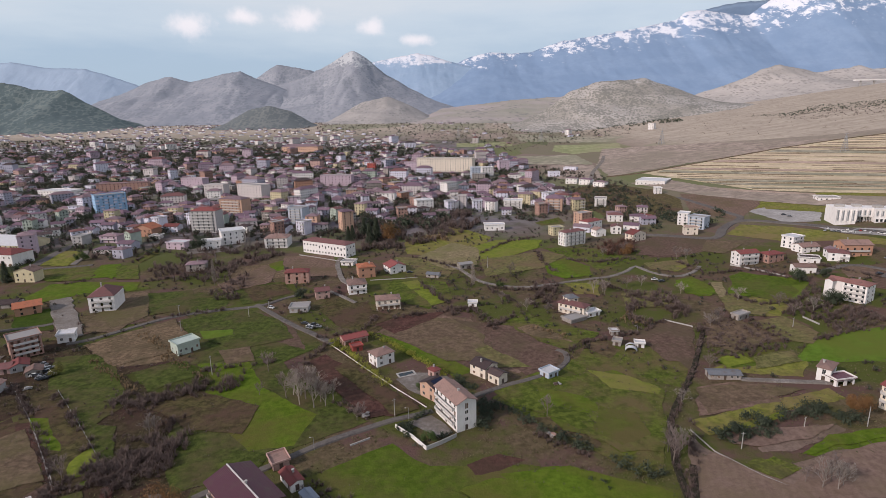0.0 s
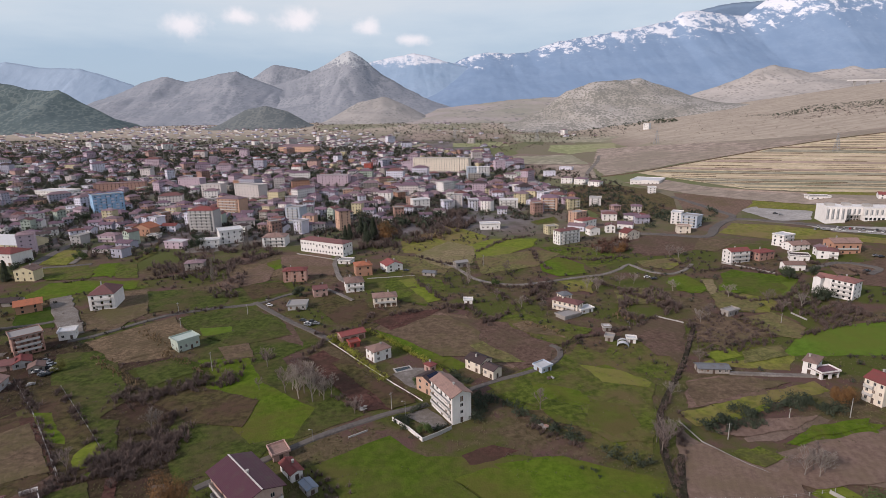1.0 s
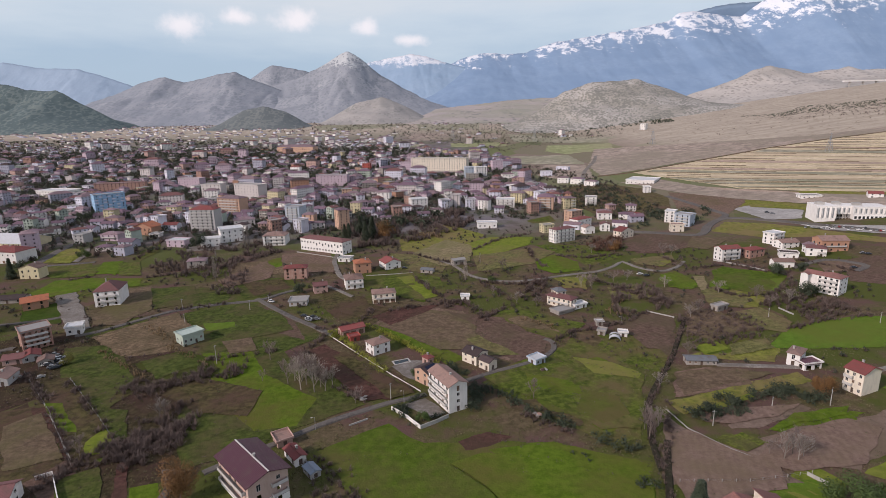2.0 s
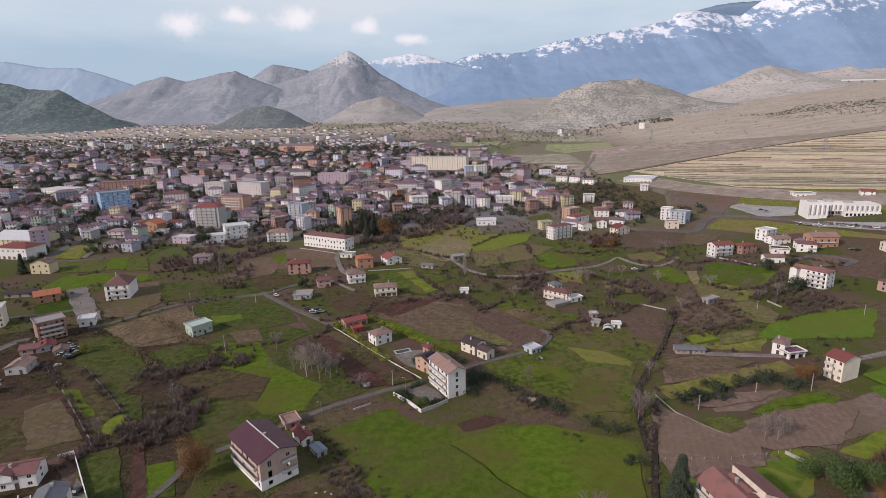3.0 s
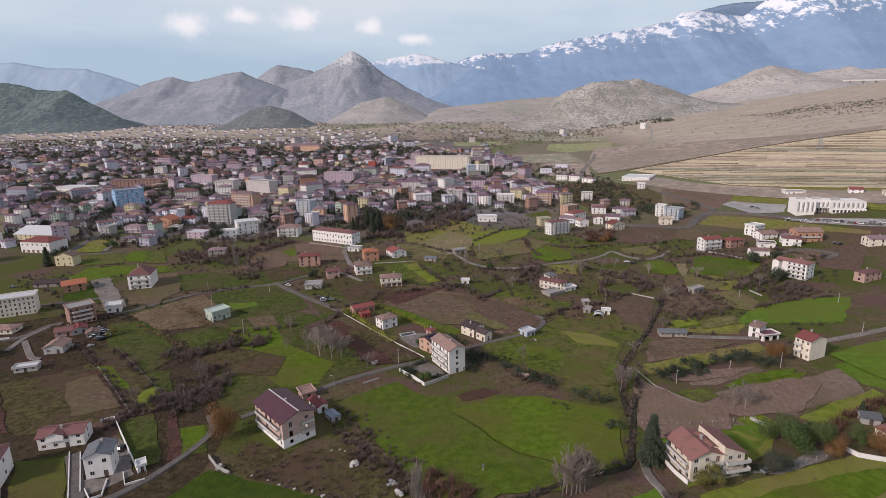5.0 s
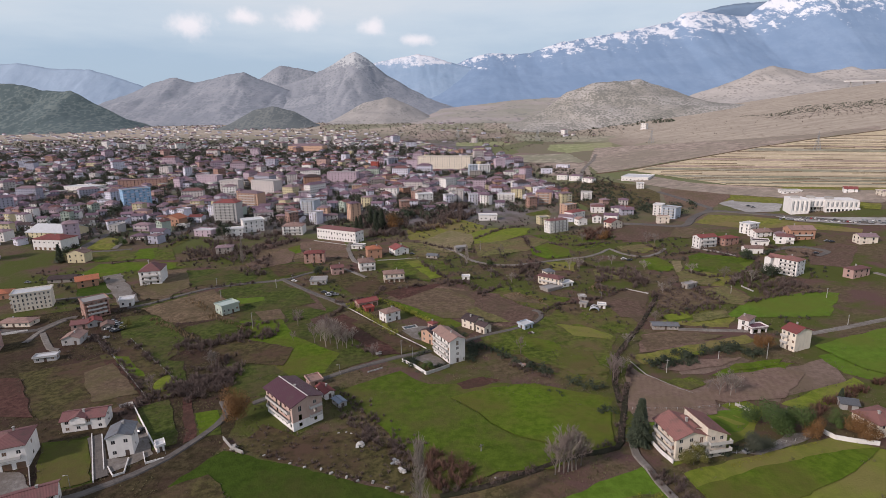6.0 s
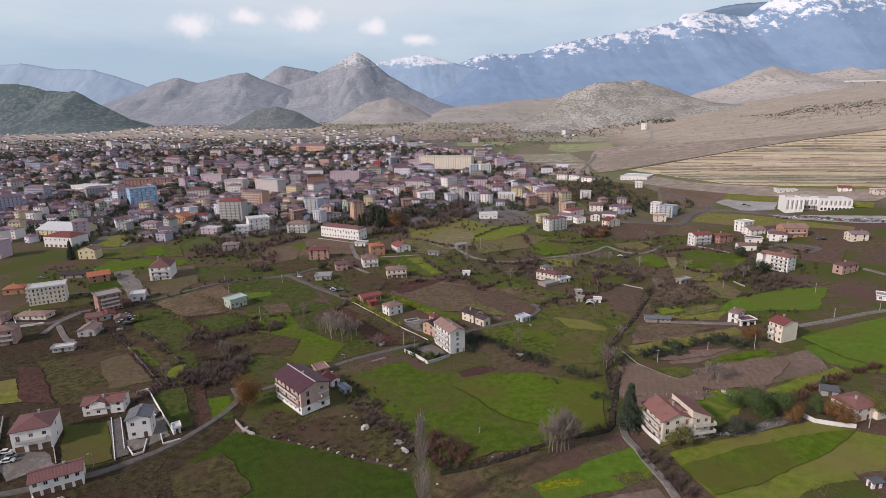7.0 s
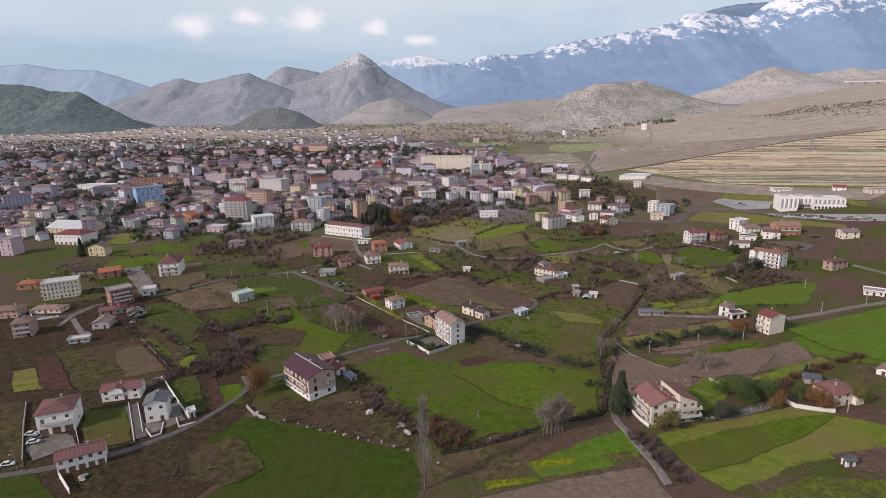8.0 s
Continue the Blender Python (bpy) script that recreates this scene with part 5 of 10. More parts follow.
def hip_roof(a, b, h, rise, over):
    bm = bmesh.new()
    x0, y0, x1, y1 = -over, -over, a + over, b + over
    half = min(x1 - x0, y1 - y0) / 2
    if x1 - x0 >= y1 - y0:
        r = [(x0 + half, (y0 + y1) / 2), (x1 - half, (y0 + y1) / 2)]
    else:
        r = [((x0 + x1) / 2, y0 + half), ((x0 + x1) / 2, y1 - half)]
    if (Vector(r[0]) - Vector(r[1])).length < 0.3:
        r[0], r[1] = (r[0][0] - 0.2, r[0][1]), (r[1][0] + 0.2, r[1][1])
    z = h - 0.02
    low = [bm.verts.new((x, y, z)) for x, y in ((x0, y0), (x1, y0), (x1, y1), (x0, y1))]
    eav = [bm.verts.new((x, y, z + 0.2)) for x, y in ((x0, y0), (x1, y0), (x1, y1), (x0, y1))]
    top = [bm.verts.new((x, y, z + 0.2 + rise)) for x, y in r]
    bm.faces.new(low[::-1])
    for i in range(4):
        bm.faces.new((low[i], low[(i + 1) % 4], eav[(i + 1) % 4], eav[i]))
    if x1 - x0 >= y1 - y0:
        sides = [(eav[0], eav[1], top[1], top[0]), (eav[1], eav[2], top[1]), (eav[2], eav[3], top[0], top[1]), (eav[3], eav[0], top[0])]
    else:
        sides = [(eav[0], eav[1], top[0]), (eav[1], eav[2], top[1], top[0]), (eav[2], eav[3], top[1]), (eav[3], eav[0], top[0], top[1])]
    for s in sides:
        bm.faces.new(s)
    bmesh.ops.recalc_face_normals(bm, faces=bm.faces[:])
    return bm


def openings(length, storeys, each, h0, cols, ground, rng):
    """Window and door rectangles of one face: (u0, z0, u1, z1, kind)."""
    got = []
    if cols <= 0 or length < 1.8:
        return got
    gap = length / cols
    w = round(min(1.25, gap * 0.42), 2)
    for s in range(storeys):
        for c in range(cols):
            u = round(gap * (c + 0.5) - w / 2, 2)
            z = round(h0 + s * each, 2)
            if s == 0 and ground == "garage":
                g = round(min(2.6, gap * 0.7), 2)
                u = round(gap * (c + 0.5) - g / 2, 2)
                got.append((u, z + 0.05, round(u + g, 2), round(z + min(2.4, each * 0.75), 2), "garage"))
            elif s == 0 and c == cols // 2 and ground == "door":
                got.append((u, z + 0.05, round(u + w, 2), round(z + min(2.2, each * 0.85), 2), "door"))
            elif rng.random() < 0.28 and each > 2.5 and s > 0:
                got.append((u, z + 0.15, round(u + w, 2), round(z + min(2.3, each * 0.85), 2), "window"))
            else:
                got.append((u, round(z + each * 0.32, 2), round(u + w, 2), round(z + each * 0.32 + min(1.35, each * 0.5), 2), "window"))
    return got


def house(label, x, y, rot, a, b, h, wall="white", roof="hip", cover="tan", storeys=2, rise=None, cols=None, ground="door", along=None,
          low=None, balcony="", open_holes=False, chimney=True, over=0.5, name="house", group="", wings=(), detail=2, solar=None):
    """A building: its near corner stands at x, y; it runs a along its front (turned by rot) and b deep behind it."""
    TAKEN.append((x + (a * math.cos(radians(rot)) - b * math.sin(radians(rot))) / 2, y + (a * math.sin(radians(rot)) + b * math.cos(radians(rot))) / 2, max(a, b) * 0.65))
    rng = random.Random(int(abs(x) * 7 + abs(y) * 13))
    root = empty(name, x, y, rot)
    tagged(root, label, "house" if name == "house" else name.replace("_", " "), group)
    along = along or ("x" if a >= b else "y")
    span = b if along == "x" else a
    rise = (span / 2 * 0.38 if roof == "gable" else min(a, b) / 2 * 0.36) if rise is None else rise
    each = h / storeys
    cols = cols or (max(1, round(a / (3.6 if detail > 1 else 5.2))), max(1, round(b / (3.6 if detail > 1 else 5.2))), *((1, 1) if detail > 1 else (0, 0)))
    sides = [((0, 0), (1, 0), a), ((0, b), (0, -1), b), ((a, b), (-1, 0), a), ((a, 0), (0, 1), b)]
    bm = bmesh.new()
    low_bm = bmesh.new() if low else None
    spots = []
    for k, ((ox, oy), (ux, uy), length) in enumerate(sides):
        got = openings(length, storeys, each, 0, cols[k], ground if k < (2 if detail > 1 else 1) else "", rng)
        if low:
            facade(low_bm, (ox, oy, 0), (ux, uy, 0), length, -1.6, each, [g for g in got if g[3] <= each])
            facade(bm, (ox, oy, 0), (ux, uy, 0), length, each, h, [g for g in got if g[1] >= each])
        else:
            facade(bm, (ox, oy, 0), (ux, uy, 0), length, -1.6, h, got)
        spots += [((ox, oy), (ux, uy), g) for g in got]
    if roof == "gable":
        if along == "x":
            for gx0 in (0, a):
                bm.faces.new([bm.verts.new(p) for p in ((gx0, 0, h), (gx0, b, h), (gx0, b / 2, h + rise))])
        else:
            for gy0 in (0, b):
                bm.faces.new([bm.verts.new(p) for p in ((0, gy0, h), (a, gy0, h), (a / 2, gy0, h + rise))])
    part("wall", bm, WALLS[wall], root)
    if low:
        part("ground_floor_wall", low_bm, WALLS[low], root, "%s ground floor wall" % low)
    for (ox, oy), (ux, uy), (u0, z0, u1, z1, kind) in spots:
        m = Matrix.Translation((ox + ux * u0, oy + uy * u0, z0)) @ Matrix.Rotation(math.atan2(uy, ux), 4, "Z")
        w, hh = round(u1 - u0, 2), round(z1 - z0, 2)
        if kind in ("door", "garage"):
            if not open_holes or kind == "door":
                piece("garage_door" if kind == "garage" else "door", shared((kind, w, hh), lambda: shutter_bm(w, hh), DOOR if kind == "door" else SHUTTER), root, m)
            continue
        if open_holes and rng.random() < 0.75:
            continue
        if detail == 1:
            piece("window", shared(("window_leaf", w, hh), lambda: pane_bm(w, hh), GLASS if rng.random() < 2 else FRAME), root, m)
            continue
        win = piece("window", shared(("window", w, hh), lambda: frame_bm(w, hh), FRAME), root, m)
        if detail > 1:
            if rng.random() < 0.3:
                piece("shutter", shared(("shutter", w, hh), lambda: shutter_bm(w, hh), SHUTTER), win)
            else:
                piece("pane", shared(("pane", w, hh), lambda: pane_bm(w, hh), GLASS), win)
    if roof == "gable":
        part("roof", gable_roof(a, b, h, rise, over, along), ROOFS[cover], root)
        if detail > 1:
            rr = (-over, b / 2 - 0.2, h + rise + 0.17, a + over, b / 2 + 0.2, h + rise + 0.3) if along == "x" else (a / 2 - 0.2, -over, h + rise + 0.17, a / 2 + 0.2, b + over, h + rise + 0.3)
            part("ridge_cap", boxes(rr), RAIL if cover == "purple" else ROOFS[cover], root)
    elif roof == "hip":
        part("roof", hip_roof(a, b, h, rise, over), ROOFS[cover], root)
    else:
        part("roof", boxes((-over, -over, h - 0.02, a + over, b + over, h + 0.22)), ROOFS[cover], root)
        t, q = 0.22, over - 0.03
        part("parapet", boxes((-q, -q, h + 0.22, a + q, -q + t, h + 0.8), (-q, b + q - t, h + 0.22, a + q, b + q, h + 0.8),
                              (-q, -q + t, h + 0.22, -q + t, b + q - t, h + 0.8), (a + q - t, -q + t, h + 0.22, a + q, b + q - t, h + 0.8)), WALLS[wall], root)
        rise = 0.3
    if chimney and roof != "flat":
        cx, cy = a * rng.uniform(0.25, 0.75), b * rng.uniform(0.3, 0.7)
        part("chimney", boxes((cx, cy, h, cx + 0.6, cy + 0.6, h + rise + 0.8), (cx - 0.1, cy - 0.1, h + rise + 0.8, cx + 0.7, cy + 0.7, h + rise + 0.95)), CONCRETE, root)
    if solar:
        # panels on the slope that faces the front: (u, v, columns, rows)
        tip = math.atan2(rise, b / 2)
        for i in range(solar[2]):
            for j in range(solar[3]):
                v_ = solar[1] + j * 1.68 * math.cos(tip)
                piece("solar_panel", shared(("panel", 1, 1), lambda: boxes((0, 0, 0, 1.0, 1.6, 0.06)), SOLAR), root,
                      Matrix.Translation((solar[0] + i * 1.08, v_, h + rise * v_ / (b / 2) + 0.32)) @ Matrix.Rotation(tip, 4, "X"))
    if wall == "blue":
        for s_ in range(storeys):
            for i in range(int(a / 4.4)):
                if (i + s_ // 2) % 2 == 0:
                    piece("cladding_panel", shared(("cladding", 2, 2), lambda: boxes((0, -0.12, 0, 3.4, 0, 1.5)), WALLS["pale"]), root, Matrix.Translation((0.5 + i * 4.4, 0, s_ * each + 0.25)))
    for u0, v0, u1, v1, z0, z1, way_ in wings:
        # a higher block that breaks through the roof, with its own gable, or with one slope that falls to its right ("m")
        if way_ == "m":
            zl, t_ = z1 + (u1 - u0) * 0.42, 0.22
            wb = bmesh.new()
            c8 = [wb.verts.new(p) for p in ((u0, v0, z0), (u1, v0, z0), (u1, v1, z0), (u0, v1, z0), (u0, v0, zl), (u1, v0, z1), (u1, v1, z1), (u0, v1, zl))]
            for f_ in ((4, 5, 6, 7), (0, 1, 5, 4), (1, 2, 6, 5), (2, 3, 7, 6), (3, 0, 4, 7)):
                wb.faces.new([c8[q] for q in f_])
            part("wing", wb, WALLS[wall], root)
            rb = bmesh.new()
            e_ = 0.7
            lo, hi = z1 - e_ * 0.42 + 0.004, zl + 0.25 * 0.42 + 0.004
            c8 = [rb.verts.new(p) for p in ((u0 - 0.25, v0 - e_, hi), (u1 + e_, v0 - e_, lo), (u1 + e_, v1 + e_, lo), (u0 - 0.25, v1 + e_, hi))]
            c8 += [rb.verts.new(q.co + Vector((0, 0, t_))) for q in c8]
            for f_ in ((3, 2, 1, 0), (4, 5, 6, 7), (0, 1, 5, 4), (1, 2, 6, 5), (2, 3, 7, 6), (3, 0, 4, 7)):
                rb.faces.new([c8[q] for q in f_])
            part("wing_roof", rb, ROOFS[cover], root)
            for s_ in range(storeys):
                for c_ in range(2):
                    u_ = u0 + (u1 - u0) * (0.22 + 0.42 * c_)
                    win = piece("window", shared(("window", 1.2, 1.35), lambda: frame_bm(1.2, 1.35), FRAME), root, Matrix.Translation((u_, v0 - 0.14, s_ * each + 0.9)))
                    piece("pane", shared(("pane", 1.2, 1.35), lambda: pane_bm(1.2, 1.35), GLASS), win)
                if s_:
                    slab = part("balcony", boxes((u0 + 0.4, v0 - 1.5, s_ * each - 0.18, u1 + 1.2, v0, s_ * each)), CONCRETE, root)
                    part("railing", boxes((u0 + 0.4, v0 - 1.5, s_ * each, u1 + 1.2, v0 - 1.42, s_ * each + 0.95), (u0 + 0.4, v0 - 1.42, s_ * each, u0 + 0.48, v0, s_ * each + 0.95), (u1 + 1.12, v0 - 1.42, s_ * each, u1 + 1.2, v0, s_ * each + 0.95)), RAIL, slab)
            continue
        wb = bmesh.new()
        box(wb, u0, v0, z0, u1, v1, z1)
        part("wing", wb, WALLS[wall], root)
        sp = (v1 - v0 if way_ == "x" else u1 - u0) / 2 * 0.42
        rb = gable_roof(u1 - u0, v1 - v0, z1, sp, 0.4, way_)
        bmesh.ops.translate(rb, verts=rb.verts[:], vec=(u0, v0, 0))
        part("wing_roof", rb, ROOFS[cover], root)
        gb_ = bmesh.new()
        ends_ = [((u0, v0), (u0, v1)), ((u1, v0), (u1, v1))] if way_ == "x" else [((u0, v0), (u1, v0)), ((u0, v1), (u1, v1))]
        for (xa, ya), (xb, yb) in ends_:
            gb_.faces.new([gb_.verts.new(p) for p in ((xa, ya, z1), (xb, yb, z1), ((xa + xb) / 2, (ya + yb) / 2, z1 + sp))])
        part("wing_gable", gb_, WALLS[wall], root)
    for ch in balcony:
        # F, L: the front and the left face, one balcony on each upper floor
        for s in range(1, storeys):
            z = s * each
            if ch == "F":
                r = (a * 0.12, -1.2, a * 0.88, 0)
            elif ch == "f":
                r = (a * 0.55, -1.2, a * 0.95, 0)
            elif ch == "L":
                r = (-1.2, b * 0.08, 0, b * 0.92)
            else:
                r = (-1.2, b * 0.5, 0, b * 0.95)
            slab = part("balcony", boxes((r[0], r[1], z - 0.18, r[2], r[3], z)), CONCRETE, root)
            t = 0.08
            if ch in "Ff":
                rows = ((r[0], r[1], z, r[2], r[1] + t, z + 0.95), (r[0], r[1] + t, z, r[0] + t, 0, z + 0.95), (r[2] - t, r[1] + t, z, r[2], 0, z + 0.95))
            else:
                rows = ((r[0], r[1], z, r[0] + t, r[3], z + 0.95), (r[0] + t, r[1], z, 0, r[1] + t, z + 0.95), (r[0] + t, r[3] - t, z, 0, r[3], z + 0.95))
            part("railing", boxes(*rows), RAIL, slab)
    return root


house("white four-storey apartment house with tan gable roof and balconies", 6.6, 165.1, 27.2, 7.8, 15.9, 10.8, "white", "gable", "tan", 4, along='y', balcony='L', cols=(1, 5, 1, 1), ground='door', rise=1.6)
house("peach house with solar panels on its roof", -1, 186.5, 43, 6, 8.2, 5.6, "peach", "gable", "dark", 2, along='x', solar=(1.2, 0.3, 5, 2), chimney=False)
house("small annex with a bright red hip roof", -0.9, 205.6, 40.7, 3.3, 4, 3.2, "pink", "hip", "red", 1)
house("white two-storey villa with tan hip roof in a hedged garden", -25.8, 217.6, 36.1, 8.9, 7.2, 5.1, "white", "hip", "tan", 2)
house("long low shed with red roof sheets", -43.5, 240.4, 29, 12.1, 6.4, 3.5, "pink", "gable", "red", 1, name="shed", ground='garage', chimney=False)
house("low shed with a flat red roof", -38.6, 234.3, 27.6, 4.7, 4, 2.3, "red", "flat", "red", 1, name="shed", chimney=False)
house("cream two-storey farmhouse with dark brown gable roof", 20.2, 203.5, 43.4, 7.8, 8.5, 4.6, "cream", "gable", "dark", 2, along='y')
house("low cream annex with dark roof beside the farmhouse", 25.1, 197.8, 41.2, 5.2, 6, 4, "cream", "gable", "dark", 1, along='y', chimney=False)
house("unfinished brick house over white ground floor, maroon roof", -50.7, 114.9, 42, 12, 20, 10, "bisque", "gable", "purple", 3, along='y', low='white', balcony='Lf', open_holes=True, ground='', over=0.9, rise=2.0, cols=(2, 6, 1, 1))
house("blue-grey sheet lean-to beside the red-roofed house", -37.2, 130.2, 38.2, 3.4, 5.5, 1.9, "grey", "gable", "slate", 1, name="shed", chimney=False, over=0.25, along="y", rise=0.5)
house("small white house with red tiled gable roof", -43.4, 136.8, 38.2, 3.8, 8, 2.9, "white", "gable", "red", 1, along='y')
house("low pink outbuilding with a roof terrace", -51.6, 147.3, 30.6, 5.1, 6, 2.3, "pink", "flat", "tan", 1, name="shed", chimney=False)
house("long white farm building with mauve gable roof", -121.2, 72.8, 28.1, 13.3, 7.1, 5, "white", "gable", "mauve", 2, cols=(5, 1, 1, 1), ground='garage', along='x')
house("white villa with round balcony and mauve hip roof", -143.2, 95.6, 20.3, 11.4, 12.1, 8.1, "white", "hip", "mauve", 2, balcony='F', ground='garage')
house("white house with mauve roof and dormers", -134.2, 118.8, 13.2, 14, 7.7, 4.7, "white", "gable", "mauve", 2, along='x', wings=((3, -0.6, 8, 4, 3.0, 5.2, 'y'),))
house("white two-storey house with grey slate gable roof", -108.4, 102.4, 16.9, 7.4, 8, 7.5, "white", "gable", "grey", 2, along='y')
house("small pale garden shed by the lane", -93.7, 105, 31.4, 2.1, 3, 2.3, "white", "flat", "light", 1, name="shed", chimney=False)
house("cream four-storey apartment block with flat pale roof", -248.1, 250.7, 26.5, 19.2, 11, 10.6, "cream", "flat", "light", 4, name="apartment_building", balcony='L', cols=(9, 4, 0, 0))
house("unfinished brick apartment block with open brick loggias", -196.5, 235.5, 43.1, 12.3, 11, 9.6, "brick", "flat", "flat", 4, name="apartment_building", balcony='F', open_holes=True, cols=(5, 4, 1, 1))
house("single-storey grey rendered house with a tan tiled gable roof", -186.3, 198.7, 9.6, 8.3, 9.4, 3.5, "grey", "gable", "tan", 1)
house("single-storey cream plastered house with a tan tiled hip roof", -239.2, 226.7, 0.1, 17.3, 8.2, 2.5, "cream", "hip", "tan", 1)
house("three-storey pink plastered house with a tan tiled hip roof", -221.3, 188.7, 23.4, 9, 10, 7.6, "pink", "hip", "tan", 3, balcony='F')
house("two-storey pink plastered house with a tan tiled hip roof", -255.1, 218.7, 9.3, 13, 10, 4.5, "pink", "hip", "tan", 2)
house("long low shed with a dark weathered roof", -267.6, 309, 8, 18, 9, 2.6, "stone", "gable", "dark", 1, name="shed", chimney=False, along="x", detail=1)
house("single-storey pink house with a red tiled gable roof", -195.1, 219.8, 20, 8, 7, 2.8, "pink", "gable", "mauve", 1, along="x")
house("low grey outbuilding with a red tiled roof", -187.6, 222, 35, 7, 8, 2.7, "grey", "gable", "red", 1, along="y", chimney=False)
house("low outbuilding with a tan tiled roof", -177.7, 217.6, 30, 6, 6, 2.4, "stone", "gable", "tan", 1, along="y", chimney=False, name="shed")
house("two-storey white row house with a dark tiled roof", -360.4, 491.4, 30, 11, 9, 6, "white", "gable", "dark", 2, along="x", detail=1, balcony="f")
house("two-storey white row house with a dark tiled roof", -365.8, 510, 30, 11, 9, 6, "white", "gable", "dark", 2, along="x", detail=1, balcony="f")
house("two-storey white row house with a plum tiled roof", -381.2, 541.2, 28, 12, 9, 6, "white", "gable", "plum", 2, along="x", detail=1)
house("two-storey haze-toned rose villa with a clay tiled hip roof", -298.4, 480.5, -8, 17, 11, 6, "rose", "hip", "clay", 2, detail=1, balcony="F")
house("low sand-coloured house with a plum tiled hip roof", -279.8, 439.6, 5, 13, 10, 3.4, "sand", "hip", "plum", 1, detail=1)
house("two-storey ash-grey house with a plum tiled roof", -266.8, 451.2, -12, 14, 10, 5.6, "ash", "gable", "plum", 2, along="x", detail=1)
house("two-storey pink house with a clay tiled hip roof", -333.9, 551.7, -6, 15, 11, 8, "pink", "hip", "clay", 2, detail=1, balcony="F")
house("two-storey pale house with a red tiled roof", -258.8, 517.2, -4, 14, 10, 6, "pale", "gable", "red", 2, along="x", detail=1)
house("single-storey pale house with a plum tiled roof", -389.8, 512.6, -6, 14, 10, 4, "pale", "hip", "plum", 1, detail=1)
house("old stone farmhouse with a clay tiled hip roof", -178, 378.9, 10, 13, 9, 5.2, "stone", "hip", "clay", 2, detail=1)
house("two-storey sand-coloured house with a clay tiled hip roof", -190.2, 519.3, 20, 20, 12, 8, "sand", "hip", "clay", 2, detail=1)
house("single-storey orange plastered house with a orange tiled hip roof", -281.9, 274.1, 16.4, 11.7, 10, 3.7, "orange", "hip", "orange", 1, detail=1)
house("orange chalet-like house with wide gable roof", -238.1, 294.6, 34.1, 12.3, 10.2, 5.3, "orange", "gable", "orange", 2, along='x', over=1.0, detail=1)
house("yellow two-storey house with gable facing the fields", -288.8, 364.2, -3.3, 14, 9, 7.7, "yellow", "gable", "tan", 2, along='y', detail=1)
house("white villa with large arches and a dark dome", -348.8, 412.1, -13.2, 29.4, 18, 9.3, "white", "hip", "red", 2, ground='garage', detail=1)
house("unfinished white three-storey house with mauve hip roof", -198.6, 298.4, 12.3, 13.6, 17.5, 9.4, "white", "hip", "mauve", 3, balcony='F', open_holes=True, rise=4.2, detail=1)
house("small white house with flat roof by the drive", -188.3, 254.6, 22.4, 7.4, 7, 4.1, "white", "flat", "light", 1)
house("low lean-to with pale roof sheets", -186.5, 179.3, 16, 9.1, 4, 2.3, "grey", "flat", "light", 1, name="shed", chimney=False)
house("pale green flat-roofed house in a garden", -120.1, 235.7, 47.1, 10.3, 8.2, 5.2, "green", "flat", "green", 1, cols=(4, 2, 1, 1))
house("unfinished bare brick house with red hip roof", -97.9, 343.6, 5.3, 15.3, 8.8, 7.6, "brick", "hip", "red", 3, open_holes=True, detail=1)
house("two-storey pink plastered house with a mauve tiled gable roof", -71.1, 310.9, 18.3, 8.3, 7.3, 5, "pink", "gable", "mauve", 2, along='x')
house("single-storey grey rendered house with a flat grey roof", -81.8, 289.4, 2.8, 10.3, 8, 2.9, "grey", "flat", "flat", 1)
house("long white two-storey building with mauve roof", -67, 405.7, 59, 11.5, 44.1, 10.1, "white", "hip", "mauve", 2, name="apartment_building", cols=(3, 14, 0, 0), detail=1)
house("two-storey orange plastered house with a orange tiled hip roof", -50.3, 351.9, 16, 11.1, 11.3, 7.3, "orange", "hip", "orange", 2, detail=1)
house("two-storey white plastered house with a red tiled gable roof", -29.8, 359.8, 26.5, 11.9, 12.4, 4.8, "white", "gable", "red", 2, along='y', detail=1)
house("two-storey white plastered house with a tan tiled hip roof", -52.4, 318.2, 13.9, 11.2, 12.5, 6.1, "white", "hip", "tan", 2, balcony='F')
house("cream villa with open porch and tan hip roof", -32.7, 289.5, 9.1, 13.5, 8.9, 5.8, "cream", "hip", "tan", 2, ground='garage', balcony='F')
house("three-storey white plastered house with a tan tiled hip roof", -140.6, 444.2, -0.3, 18.8, 16, 8.3, "white", "hip", "tan", 3, balcony='F', rise=2.5, detail=1)
house("grey stone farm shed", -5, 350.9, -22.5, 8.9, 5, 2.3, "stone", "gable", "grey", 1, name="shed", chimney=False, detail=1)
house("single-storey white plastered house with a flat grey roof", -68, 386.1, -14, 9.5, 8, 2.5, "white", "flat", "flat", 1, detail=1)
house("cream villa with stepped mauve and dark hip roofs", 79.3, 268.9, 47.5, 6.6, 15.2, 5.4, "cream", "hip", "mauve", 2, balcony='L', cols=(2, 5, 1, 1), rise=1.5, over=0.8)
house("upper block of the cream villa, dark hip roof", 73.3, 276.8, 18.7, 5.9, 6, 8, "cream", "hip", "grey", 3, rise=1.6, chimney=False)
house("stone terrace of the cream villa", 70.6, 260.6, 29.8, 11.6, 7, 1.6, "stone", "flat", "flat", 1, name="terrace_wall", cols=(0, 0, 1, 1), ground='', chimney=False)
house("white outbuilding with pale flat roof", 81.4, 268.4, 23.8, 8.4, 5, 2.3, "white", "flat", "light", 1, name="shed", chimney=False)
